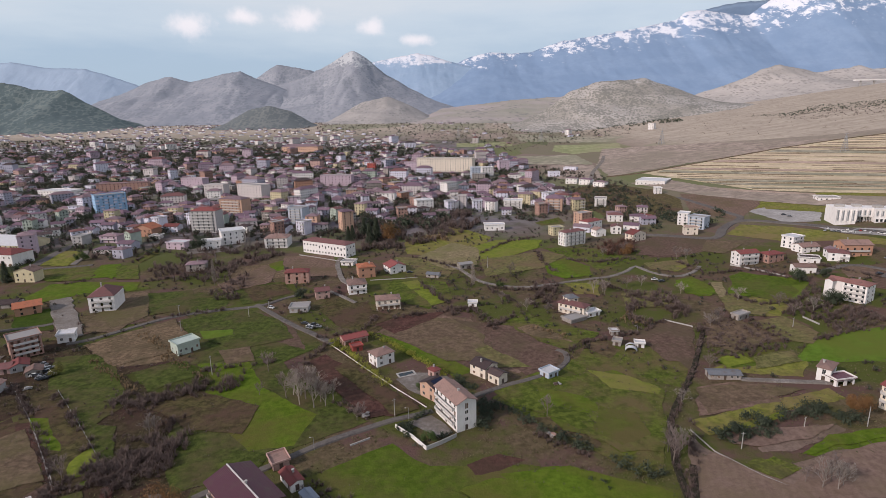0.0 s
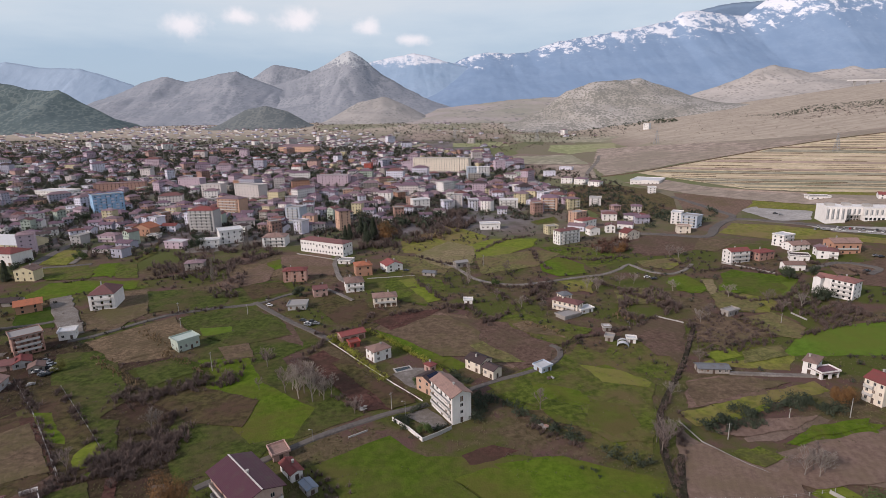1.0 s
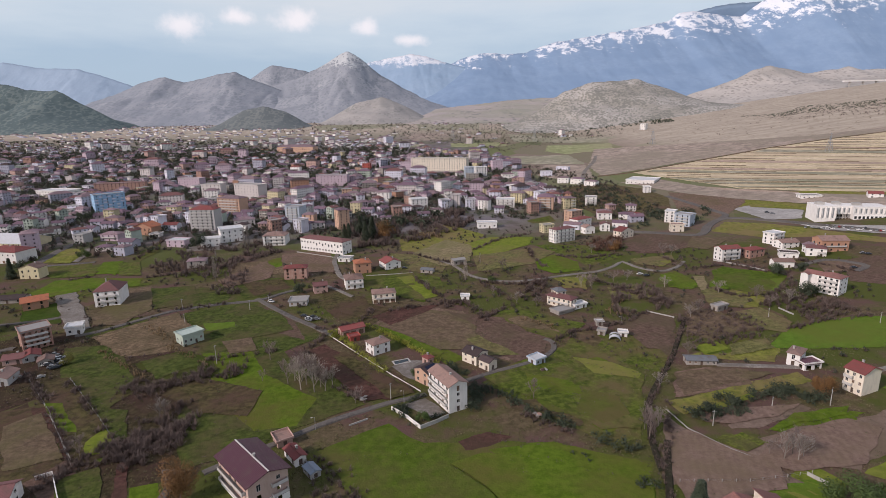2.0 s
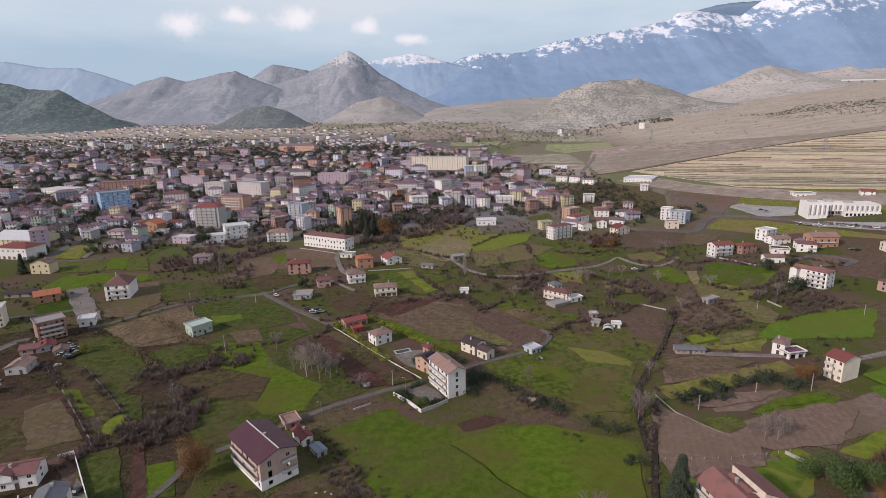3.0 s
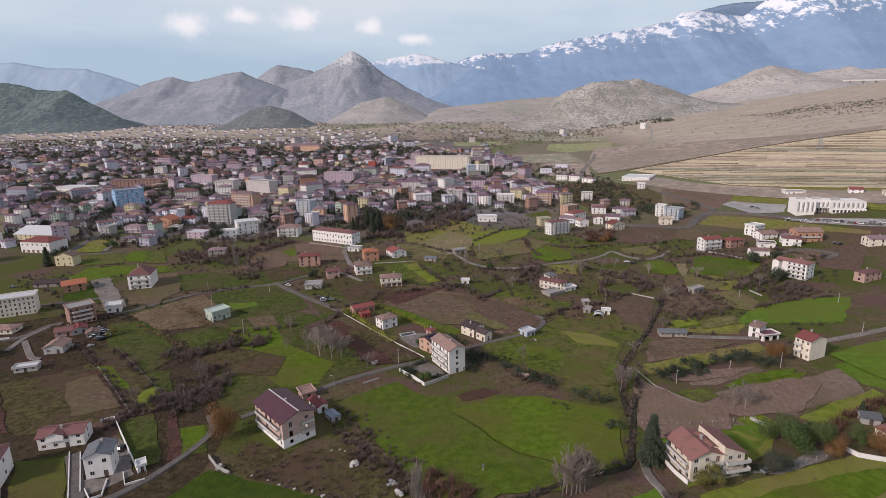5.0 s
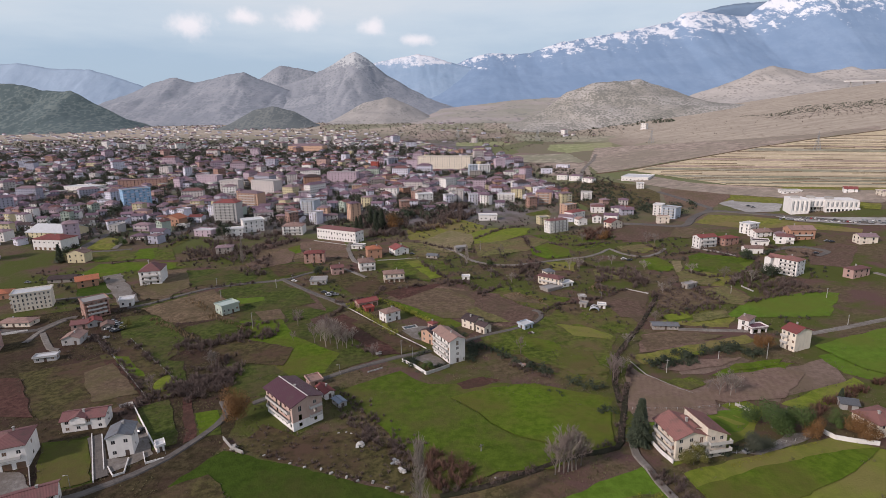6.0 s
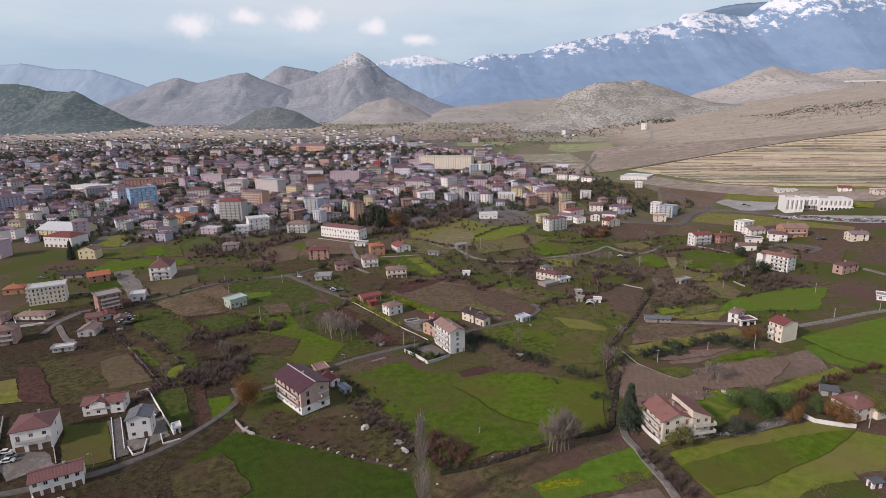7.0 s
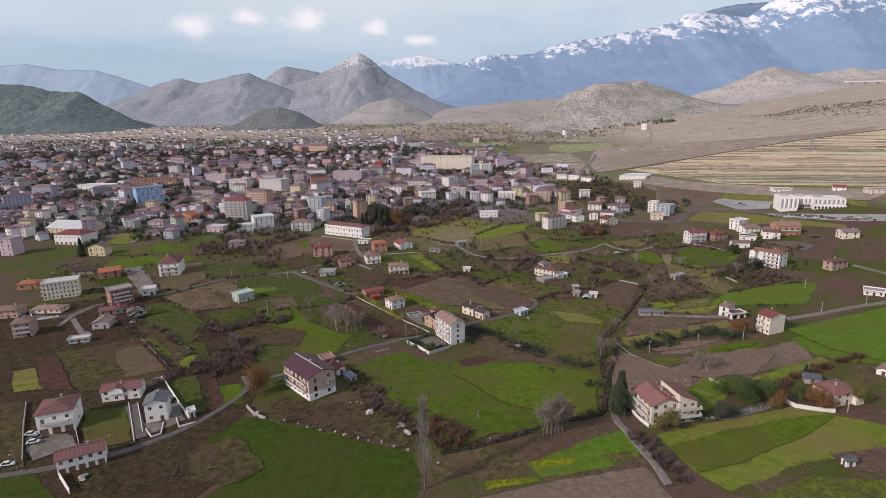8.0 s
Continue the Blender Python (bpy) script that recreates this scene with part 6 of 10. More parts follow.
house("white four-storey apartment house with mauve hip roof", 106.7, 421.7, 24.5, 20.6, 8.9, 11.2, "white", "hip", "mauve", 4, name="apartment_building", balcony='F', cols=(5, 3, 0, 0), detail=1)
house("three-storey yellow plastered house with a flat grey roof", 105.2, 460.2, 15.5, 10.5, 8, 7, "yellow", "flat", "flat", 3, detail=1)
house("five-storey peach plastered apartment building with a flat grey roof", 139.1, 491.7, 33.5, 14.1, 10, 12.2, "peach", "flat", "flat", 5, name="apartment_building", detail=1)
house("two-storey white plastered house with a red tiled hip roof", 139.5, 472.4, 34.3, 19.5, 10, 8.2, "white", "hip", "red", 2, detail=1)
house("single-storey white plastered house with a tan tiled gable roof", 140.2, 450.1, 15, 9.6, 8, 5.9, "white", "gable", "tan", 1, along='y', detail=1)
house("two-storey white plastered house with a mauve tiled gable roof", 156.5, 458.9, -12.1, 8.1, 9, 6.3, "white", "gable", "mauve", 2, detail=1)
house("two-storey cream plastered house with a red tiled gable roof", 163.8, 427.3, 27, 14.8, 8.7, 6.1, "cream", "gable", "red", 2, along='y', detail=1)
house("single-storey white plastered house with a pale sheet flat roof", 48.5, 488.8, -0.3, 18.3, 9, 5.3, "white", "flat", "light", 1, detail=1)
house("roofless-looking grey stone shed", 18.9, 366, 20.6, 9.4, 5, 3.7, "stone", "gable", "flat", 1, name="shed", chimney=False, detail=1)
house("single-storey white plastered shed with a pale sheet flat roof", 19.4, 291, -4.8, 4.8, 4, 2.3, "white", "flat", "light", 1, name="shed", chimney=False)
house("two-storey white plastered house with a mauve tiled hip roof", 169.5, 509.3, -14.3, 13.7, 10, 6.5, "white", "hip", "mauve", 2, detail=1)
house("two-storey cream plastered house with a red tiled hip roof", 193.3, 504.8, -16.6, 16.5, 10, 4.9, "cream", "hip", "red", 2, detail=1)
house("single-storey grey stone shed with a pale sheet flat roof", 86.1, 244, 1.7, 3.4, 3, 2.3, "stone", "flat", "light", 1, name="shed", chimney=False)
house("ruined grey shed among scrub", 82.9, 232.6, -26.6, 3.6, 4, 2.3, "stone", "flat", "flat", 1, name="shed", chimney=False)
house("single-storey white plastered shed with a pale sheet flat roof", 92.3, 229.2, -14.4, 4, 3, 2.3, "white", "flat", "light", 1, name="shed", chimney=False)
house("pale metal shed beside the lane", 46.1, 201.4, 33.7, 5.7, 5, 2.4, "bluegrey", "flat", "light", 1, name="shed", chimney=False)
house("three-storey white plastered house with a red tiled gable roof", 207.2, 347.9, 10.7, 15.2, 8.5, 8.5, "white", "gable", "red", 3, along='x', balcony='F', detail=1)
house("brick house with broad red roof", 228, 349.1, 17.1, 13.5, 8.5, 5.9, "brick", "hip", "red", 2, detail=1)
house("three-storey white plastered house with a pale sheet flat roof", 263.2, 377.9, 23.7, 12, 9, 8.2, "white", "flat", "light", 3, balcony='F', detail=1)
house("two-storey white plastered house with a tan tiled gable roof", 261.8, 365.4, 7.9, 14.1, 10, 4.5, "white", "gable", "tan", 2, detail=1)
house("low white building with dark flat roof", 247.1, 345.7, -24.1, 11.5, 8, 3.7, "white", "flat", "dark", 1, detail=1)
house("two-storey white plastered house with a mauve tiled hip roof", 265.2, 344.8, -30.6, 11.9, 10, 5.9, "white", "hip", "mauve", 2, balcony='f', detail=1)
house("two-storey orange plastered house with a tan tiled gable roof", 278.7, 348.7, -5.8, 18.4, 12, 8.7, "orange", "gable", "tan", 2, balcony='F', detail=1)
house("single-storey white plastered house with a tan tiled gable roof", 229.9, 324.8, -9.7, 12.5, 7, 4.5, "white", "gable", "tan", 1, detail=1)
house("large white four-storey house with red hip roof", 229.8, 267.1, 30.3, 10, 11.5, 10.0, "white", "hip", "russet", 4, balcony='L', cols=(2, 4, 0, 0), rise=1.8, detail=1, wings=((3.6, 11.4, 9.8, 20, -1.5, 9.2, "y"), (-0.2, 16.2, 3.5, 20.2, -1.5, 9.2, "x")))
house("ruined stone shed overgrown by scrub", 155.1, 255.5, 26.3, 8.6, 4, 2.8, "stone", "flat", "flat", 1, name="shed", chimney=False)
house("two-storey cream plastered house with a tan tiled flat roof", 212.8, 441.7, -12.5, 10.7, 8, 6.3, "cream", "flat", "tan", 2, detail=1)
house("four-storey blue-grey plastered apartment building with a flat grey roof", 225.8, 464.5, -47.3, 14, 12, 10.6, "bluegrey", "flat", "flat", 4, name="apartment_building", balcony='F', detail=1)
house("four-storey white plastered apartment building with a pale sheet flat roof", 223.5, 479.8, -34.6, 8.6, 12, 10.4, "white", "flat", "light", 4, name="apartment_building", detail=1)
house("long low grey shed in the fields", 110.5, 196.7, -7.5, 12.3, 5, 2.3, "stone", "gable", "grey", 1, name="shed", along='x', rise=0.7, cols=(5, 1, 1, 1), chimney=False)
house("white villa with pale roof and purple porch", 154.8, 189.5, 42.2, 9.2, 4.8, 5.4, "white", "hip", "tan", 2, balcony='')
house("purple-roofed porch on white pillars", 154.8, 186.2, 9.6, 8.4, 5, 2.8, "white", "flat", "purple", 1, name="porch", ground='garage', chimney=False, open_holes=True)
house("cream three-storey house with red gable roof", 161.3, 164.3, 20, 10.1, 6.9, 9, "cream", "gable", "red", 3, along='y', cols=(0, 3, 1, 1), balcony='l')
house("two-storey pink plastered house with a mauve tiled hip roof", 257, 255, 17.6, 14.4, 6.3, 5.7, "pink", "hip", "mauve", 2, detail=1)
house("single-storey white plastered house with a flat grey roof", 243.4, 210.4, -36.6, 9.3, 7, 2.7, "white", "flat", "flat", 1)
house("single-storey white plastered house with a tan tiled gable roof", 179.8, 121.5, -54.6, 4.7, 7, 2.3, "white", "gable", "tan", 1)
house("cream house with russet tiled hip roof among trees", 145.5, 97.9, 15, 12, 9.3, 5, "cream", "hip", "russet", 2, wings=((8.5, -1.5, 12.5, 4, 0, 4.6, "y"),))
house("grey shed beside the garden house", 147.1, 116.6, -20.8, 5.3, 5, 2.5, "grey", "gable", "grey", 1, name="shed", chimney=False)
house("tiny white garden hut with grey roof", 124.8, 64.2, 6.2, 3.2, 2, 2.3, "white", "gable", "grey", 1, name="shed", chimney=False)
house("cream three-storey villa with stepped russet roofs and balconies", 74.8, 90.8, 9.4, 10.6, 12.2, 8.0, "cream", "gable", "russet", 3, along='y', balcony='fL', rise=2.0, over=0.7, cols=(3, 4, 1, 1), wings=((10.3, -0.6, 17.3, 11.5, -1.5, 8.0, 'm'), (7.2, 2.5, 10.2, 9.5, 6.5, 9.0, 'y')))
house("low white hospital annex on the slope", 376.8, 513.5, -10.3, 19, 12, 3.4, "white", "flat", "flat", 1, name="hospital_wing", detail=1)
house("blue and white seven-storey apartment block", -376.8, 611.6, 43, 31.6, 14, 23.1, "blue", "flat", "flat", 7, name="apartment_building", detail=1)
house("long orange apartment block", -496, 814.1, 13.2, 69.7, 14, 11, "brick", "flat", "clay", 4, name="apartment_building", detail=1)
house("grey seven-storey apartment block with red roof", -229.8, 512.9, -6.7, 25, 15, 21, "grey", "hip", "red", 7, name="apartment_building", balcony='F', rise=3, detail=1)
house("stepped white church-like building", -181, 458.3, 27.2, 19.5, 16, 11.5, "white", "flat", "light", 3, name="church", chimney=False, detail=1)
house("two-storey white plastered house with a pale sheet flat roof", -193.6, 444.2, 12.4, 15.9, 10, 6.8, "white", "flat", "light", 2, detail=1)
house("six-storey peach plastered apartment building with a clay tiled hip roof", -236.1, 603.7, -21.2, 30, 15, 18, "peach", "hip", "clay", 6, name="apartment_building", balcony='F', detail=1)
house("five-storey haze-toned sand plastered apartment building with a flat grey roof", -303.1, 728.9, -8.5, 27.6, 16, 17.6, "sand", "flat", "flat", 5, name="apartment_building", detail=1)
house("five-storey haze-toned sand plastered apartment building with a flat grey roof", -256.6, 721.8, -30.1, 44.1, 16, 18.3, "sand", "flat", "flat", 5, name="apartment_building", detail=1)
house("six-storey blue-grey plastered apartment building with a flat grey roof", -145.9, 546.1, -19.5, 16.4, 14, 15.9, "bluegrey", "flat", "flat", 6, name="apartment_building", balcony='F', detail=1)
house("four-storey peach plastered house with a clay tiled hip roof", -123.7, 522.7, -6.9, 11.7, 11, 11.5, "peach", "hip", "clay", 4, detail=1)
house("seven-storey peach plastered apartment building with a plum tiled hip roof", -84.2, 501.8, 27.5, 11, 12, 18.5, "peach", "hip", "plum", 7, name="apartment_building", detail=1)
house("four-storey white plastered house with a clay tiled hip roof", -60.4, 655.5, -8.4, 15.7, 12, 12.2, "white", "hip", "clay", 4, detail=1)
house("four-storey white plastered apartment building with a pale sheet flat roof", -16.1, 590.2, 17.3, 19.2, 12, 12.7, "white", "flat", "light", 4, name="apartment_building", detail=1)
house("very long cream apartment block", -24.4, 980, -16.8, 101.5, 22, 22.7, "cream", "flat", "flat", 7, name="apartment_building", cols=(22, 4, 0, 0), detail=1)
house("six-storey blue-grey plastered apartment building with a pale sheet flat roof", 64.6, 855.9, 6, 14.3, 14, 17.9, "bluegrey", "flat", "light", 6, name="apartment_building", detail=1)
house("five-storey white plastered apartment building with a pale sheet flat roof", 83.8, 881.2, 11.7, 18.8, 14, 14.8, "white", "flat", "light", 5, name="apartment_building", detail=1)
house("five-storey peach plastered apartment building with a plum tiled hip roof", 121.9, 571.2, -16.4, 17.2, 20, 14.5, "peach", "hip", "plum", 5, name="apartment_building", balcony='F', detail=1)
house("six-storey haze-toned sand plastered apartment building with a flat grey roof", 29.5, 604.6, -8.6, 9.4, 12, 14.4, "sand", "flat", "flat", 6, name="apartment_building", detail=1)
house("three-storey haze-toned rose plastered house with a plum tiled hip roof", 50, 610.2, -9.8, 21.7, 12, 8.6, "rose", "hip", "plum", 3, detail=1)
house("three-storey white plastered house with a pale sheet flat roof", 80.3, 596.1, -10.5, 20.3, 12, 9.2, "white", "flat", "light", 3, balcony='F', detail=1)
house("four-storey white plastered apartment building with a flat grey roof", 179.2, 585.9, -17.9, 12.4, 14, 9.1, "white", "flat", "flat", 4, name="apartment_building", balcony='F', detail=1)
house("long white warehouse with pale sheet roof", 272.3, 715.1, -34.1, 36.8, 40, 5.7, "white", "flat", "light", 1, name="warehouse", detail=1)
house("three-storey white plastered house with a pale sheet flat roof", 266.5, 636.8, -11.1, 7.9, 9, 7.5, "white", "flat", "light", 3, detail=1)
house("yellow-walled warehouse with pale sheet roof", -391.7, 463, -12.9, 42.6, 30, 5.2, "yellow", "gable", "light", 2, name="warehouse", along='x', chimney=False, detail=1)
house("white warehouse with pale flat roof", -562.9, 786.6, -15.1, 55.4, 24, 7.1, "white", "flat", "light", 2, name="warehouse", detail=1)
house("five-storey haze-toned rose plastered apartment building with a clay tiled hip roof", -338.2, 437.5, 30.6, 12.2, 16, 16.6, "rose", "hip", "clay", 5, name="apartment_building", detail=1)
house("three-storey grey rendered house with a flat grey roof", -316.1, 470.5, -6.2, 9.3, 12, 8.2, "grey", "flat", "flat", 3, detail=1)
house("two-storey ash-grey plastered house with a clay tiled hip roof", -255.6, 424.3, -16.7, 10.5, 9.5, 7.2, "ash", "hip", "clay", 2, detail=1)
house("orange chalet with broad gable roof", -279.2, 503.3, -15.3, 19.3, 13, 8, "orange", "gable", "orange", 2, along='y', over=1, detail=1)
house("two-storey haze-toned rose plastered house with a pale sheet flat roof", -225.1, 450.2, -14.3, 17.8, 10, 5.7, "rose", "flat", "light", 2, detail=1)
house("four-storey haze-toned rose plastered apartment building with a flat grey roof", -368.1, 373.4, -5.3, 10.7, 12, 14.2, "rose", "flat", "flat", 4, name="apartment_building", detail=1)
house("three-storey white plastered house with a clay tiled hip roof", -417.9, 448.2, -5.9, 18.5, 12, 9, "white", "hip", "clay", 3, detail=1)
house("four-storey haze-toned rose plastered apartment building with a flat grey roof", -166.2, 820.7, -9.8, 48.3, 14, 15.7, "rose", "flat", "flat", 4, name="apartment_building", detail=1)
house("three-storey white plastered house with a clay tiled hip roof", -33.3, 687.3, -9.1, 8.2, 10, 7.9, "white", "hip", "clay", 3, detail=1)
house("three-storey white plastered house with a red tiled hip roof", -249, 1006, -11.4, 17.7, 10, 10, "white", "hip", "red", 3, detail=1)
house("four-storey haze-toned rose plastered apartment building with a flat grey roof", -44.8, 984.4, -11.9, 20.3, 14, 15.2, "rose", "flat", "flat", 4, name="apartment_building", detail=1)
house("four-storey red plastered apartment building with a flat grey roof", -117.6, 1020.5, -11.9, 14.1, 12, 11.2, "red", "flat", "flat", 4, name="apartment_building", detail=1)
house("broad salmon school building", -374.1, 1400.5, -14.7, 98.4, 30, 13.3, "peach", "hip", "clay", 3, name="apartment_building", detail=1)
house("four-storey haze-toned rose plastered apartment building with a flat grey roof", -384.1, 843.7, -19.5, 40.4, 14, 13.3, "rose", "flat", "flat", 4, name="apartment_building", detail=1)
house("five-storey haze-toned sand plastered apartment building with a flat grey roof", -504.4, 969.6, -10.5, 19.1, 12, 14.9, "sand", "flat", "flat", 5, name="apartment_building", detail=1)
house("three-storey haze-toned sand plastered house with a flat grey roof", -608.7, 928.5, -10, 11.6, 10, 10.3, "sand", "flat", "flat", 3, detail=1)
house("four-storey haze-toned rose plastered apartment building with a flat grey roof", 119.1, 944.3, 11, 18.8, 11, 17.8, "rose", "flat", "flat", 4, name="apartment_building", detail=1)
house("lone white tower block below the hill", 596.4, 1503, -44.5, 15.5, 14, 17, "white", "flat", "light", 4, name="tower_block", detail=1)
house("two-storey white plastered house with a red tiled gable roof", 420.2, 483.5, -29, 11.5, 10, 4.5, "white", "gable", "red", 2, detail=1)
house("two-storey cream plastered house with a clay tiled flat roof", 432.4, 448.7, -9.3, 20.3, 12, 5, "cream", "flat", "clay", 2, detail=1)
house("two-storey cream plastered house with a clay tiled gable roof", 312.6, 321.9, -7.7, 12.2, 9, 5.8, "cream", "gable", "clay", 2, along='x', detail=1)
house("two-storey white plastered house with a clay tiled hip roof", 191.8, 768.6, -24.6, 15.8, 10, 7.9, "white", "hip", "clay", 2, detail=1)
house("two-storey white plastered house with a plum tiled hip roof", 207, 754.7, -46.6, 17.9, 10, 7.8, "white", "hip", "plum", 2, detail=1)
house("two-storey white plastered house with a clay tiled hip roof", 219.3, 728.6, -47.1, 17.2, 10, 6.7, "white", "hip", "clay", 2, detail=1)
house("two-storey pale plastered house with a plum tiled hip roof", 147.3, 822.3, -19.2, 14, 10, 8.3, "pale", "hip", "plum", 2, detail=1)
house("two-storey pale plastered house with a pale sheet flat roof", 185.1, 847.5, -0.3, 17.4, 10, 7.6, "pale", "flat", "light", 2, detail=1)
house("two-storey white plastered house with a clay tiled hip roof", 120.2, 830.7, 5.9, 19.3, 10, 8.4, "white", "hip", "clay", 2, detail=1)
house("single-storey pale plastered house with a pale sheet flat roof", 224.3, 915.5, -34.8, 21.6, 10, 5, "pale", "flat", "light", 1, detail=1)
house("two-storey white plastered house with a plum tiled hip roof", 113.6, 716.5, -14.4, 14, 10, 9.9, "white", "hip", "plum", 2, detail=1)
house("three-storey yellow plastered house with a clay tiled hip roof", 120.2, 653.9, -36.3, 12.7, 10, 9.9, "yellow", "hip", "clay", 3, detail=1)
house("single-storey pale plastered house with a clay tiled gable roof", 126.8, 475.4, -33.8, 15.3, 9, 4.8, "pale", "gable", "clay", 1, detail=1)
house("single-storey white plastered house with a plum tiled gable roof", 171.2, 471.8, -27.7, 13.1, 9, 4.7, "white", "gable", "plum", 1, detail=1)
house("two-storey white plastered house with a plum tiled hip roof", 189.4, 505.5, -17.8, 17.6, 10, 4.9, "white", "hip", "plum", 2, detail=1)
house("two-storey haze-toned rose plastered house with a clay tiled hip roof", 171, 517.7, -15.6, 13.4, 10, 6.4, "rose", "hip", "clay", 2, detail=1)
house("two-storey white plastered house with a clay tiled gable roof", 269.1, 347.3, -6.1, 8.7, 9, 5.6, "white", "gable", "clay", 2, detail=1)

# ---- the town ----
TOWN = [-490.1, 427.8, -377.6, 425.4, -351, 488.2, -245.5, 449.8, -237.5, 517, -148.6, 485.2, -80.1, 507.6, -6, 542.2, 41.8, 573.4, 123.9, 535.9, 197.4, 483.2, 225.6, 528.6, 201.7, 578.2, 157, 704.5, 169.1, 925.8, 173.5, 1188.7, -11.5, 1520.6, -129.9, 1825.9, -480.6, 2208.8, -1515.7, 3140.2, -3733.2, 3988.6]
PLAIN = [-410.2, 1825.5, -1.4, 1591.7, 175.5, 1225.7, 420, 1409.6, 568.1, 1537.1, 808.1, 3300, 2.4, 4852.6, -555.5, 3435]


def inside(poly, x, y):
    k, hit = len(poly) // 2, False
    for i in range(k):
        x0, y0, x1, y1 = poly[2 * i], poly[2 * i + 1], poly[(2 * i + 2) % (2 * k)], poly[(2 * i + 3) % (2 * k)]
        if (y0 > y) != (y1 > y) and x < (x1 - x0) * (y - y0) / (y1 - y0) + x0:
            hit = not hit
    return hit


rng = random.Random(5)
lots = []
turn = radians(-14)
for near, far_y, cell in ((380, 850, 18.5), (850, 1700, 23.0), (1700, 2700, 34.0)):
    v = near
    while v < far_y:
        u = -3400.0
        while u < 700:
            px, py = u + rng.uniform(-0.3, 0.3) * cell, v + rng.uniform(-0.3, 0.3) * cell
            gone = rng.random() / (1 + 1.1 * noise.noise(Vector((px, py, 0)) * 0.0075))
            if inside(TOWN, px, py) and gone < (0.80 if py < 900 else 0.62 if py < 1200 else 0.44 if py < 1700 else 0.30) and all((px - q[0]) ** 2 + (py - q[1]) ** 2 > (q[2] * 0.9 + cell * 0.38) ** 2 for q in TAKEN):
                lots.append((px, py))
            u += cell
        v += cell
for _ in range(9000):
    px, py = rng.uniform(-700, 1200), rng.uniform(700, 3600)
    if rng.random() < 0.03 and inside(PLAIN, px, py):
        lots.append((px, py))
lots.sort(key=lambda p: p[1] + abs(p[0]) * 0.15)
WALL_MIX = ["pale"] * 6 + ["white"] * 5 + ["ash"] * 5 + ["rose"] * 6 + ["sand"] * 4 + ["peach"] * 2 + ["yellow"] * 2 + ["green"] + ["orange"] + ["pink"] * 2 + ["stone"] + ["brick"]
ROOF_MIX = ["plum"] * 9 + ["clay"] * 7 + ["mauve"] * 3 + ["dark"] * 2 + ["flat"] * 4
protos = []
for i, (px, py) in enumerate(lots[:24]):
    st = rng.choice((1, 2, 2, 2, 2, 3, 3, 4))
    w, d = rng.uniform(8, 13), rng.uniform(7.5, 10)
    wall, cover = WALL_MIX[(i * 5) % len(WALL_MIX)], ROOF_MIX[(i * 3) % len(ROOF_MIX)]
    flat_top = cover == "flat"
    names = {1: "single-storey", 2: "two-storey", 3: "three-storey", 4: "four-storey"}
    protos.append(house("%s %s plastered town house with %s roof" % (names[st], {"pale": "pale", "ash": "ash-grey", "rose": "haze-toned rose", "sand": "sand-coloured", "stone": "grey", "brick": "brick-red"}.get(wall, wall), "flat grey" if flat_top else cover + " tiled"), px, py, rng.choice((-14, 14, -30, 0, 40)), w, d, st * 3.0, wall,
                        "flat" if flat_top else rng.choice(("hip", "hip", "gable")), cover, st, detail=1, cols=(3, 2, 0, 0), balcony=rng.choice(("", "", "f")), over=0.8, group="houses of the town"))
for i, (px, py) in enumerate(lots[24:150]):
    p = protos[rng.randrange(24)]
    copy_thing(p, pose(px, py, lay(px, py), 0, 0, rng.choice((-14, 14, -30, 0, 40, 60)) + rng.uniform(-6, 6)))
WL, RL = sorted(set(WALL_MIX)), sorted(set(ROOF_MIX))
vs, fs, mi = [], [], []


def quad(ps, k):
    b0 = len(vs)
    vs.extend(ps)
    fs.append(tuple(range(b0, b0 + len(ps))))
    mi.append(k)


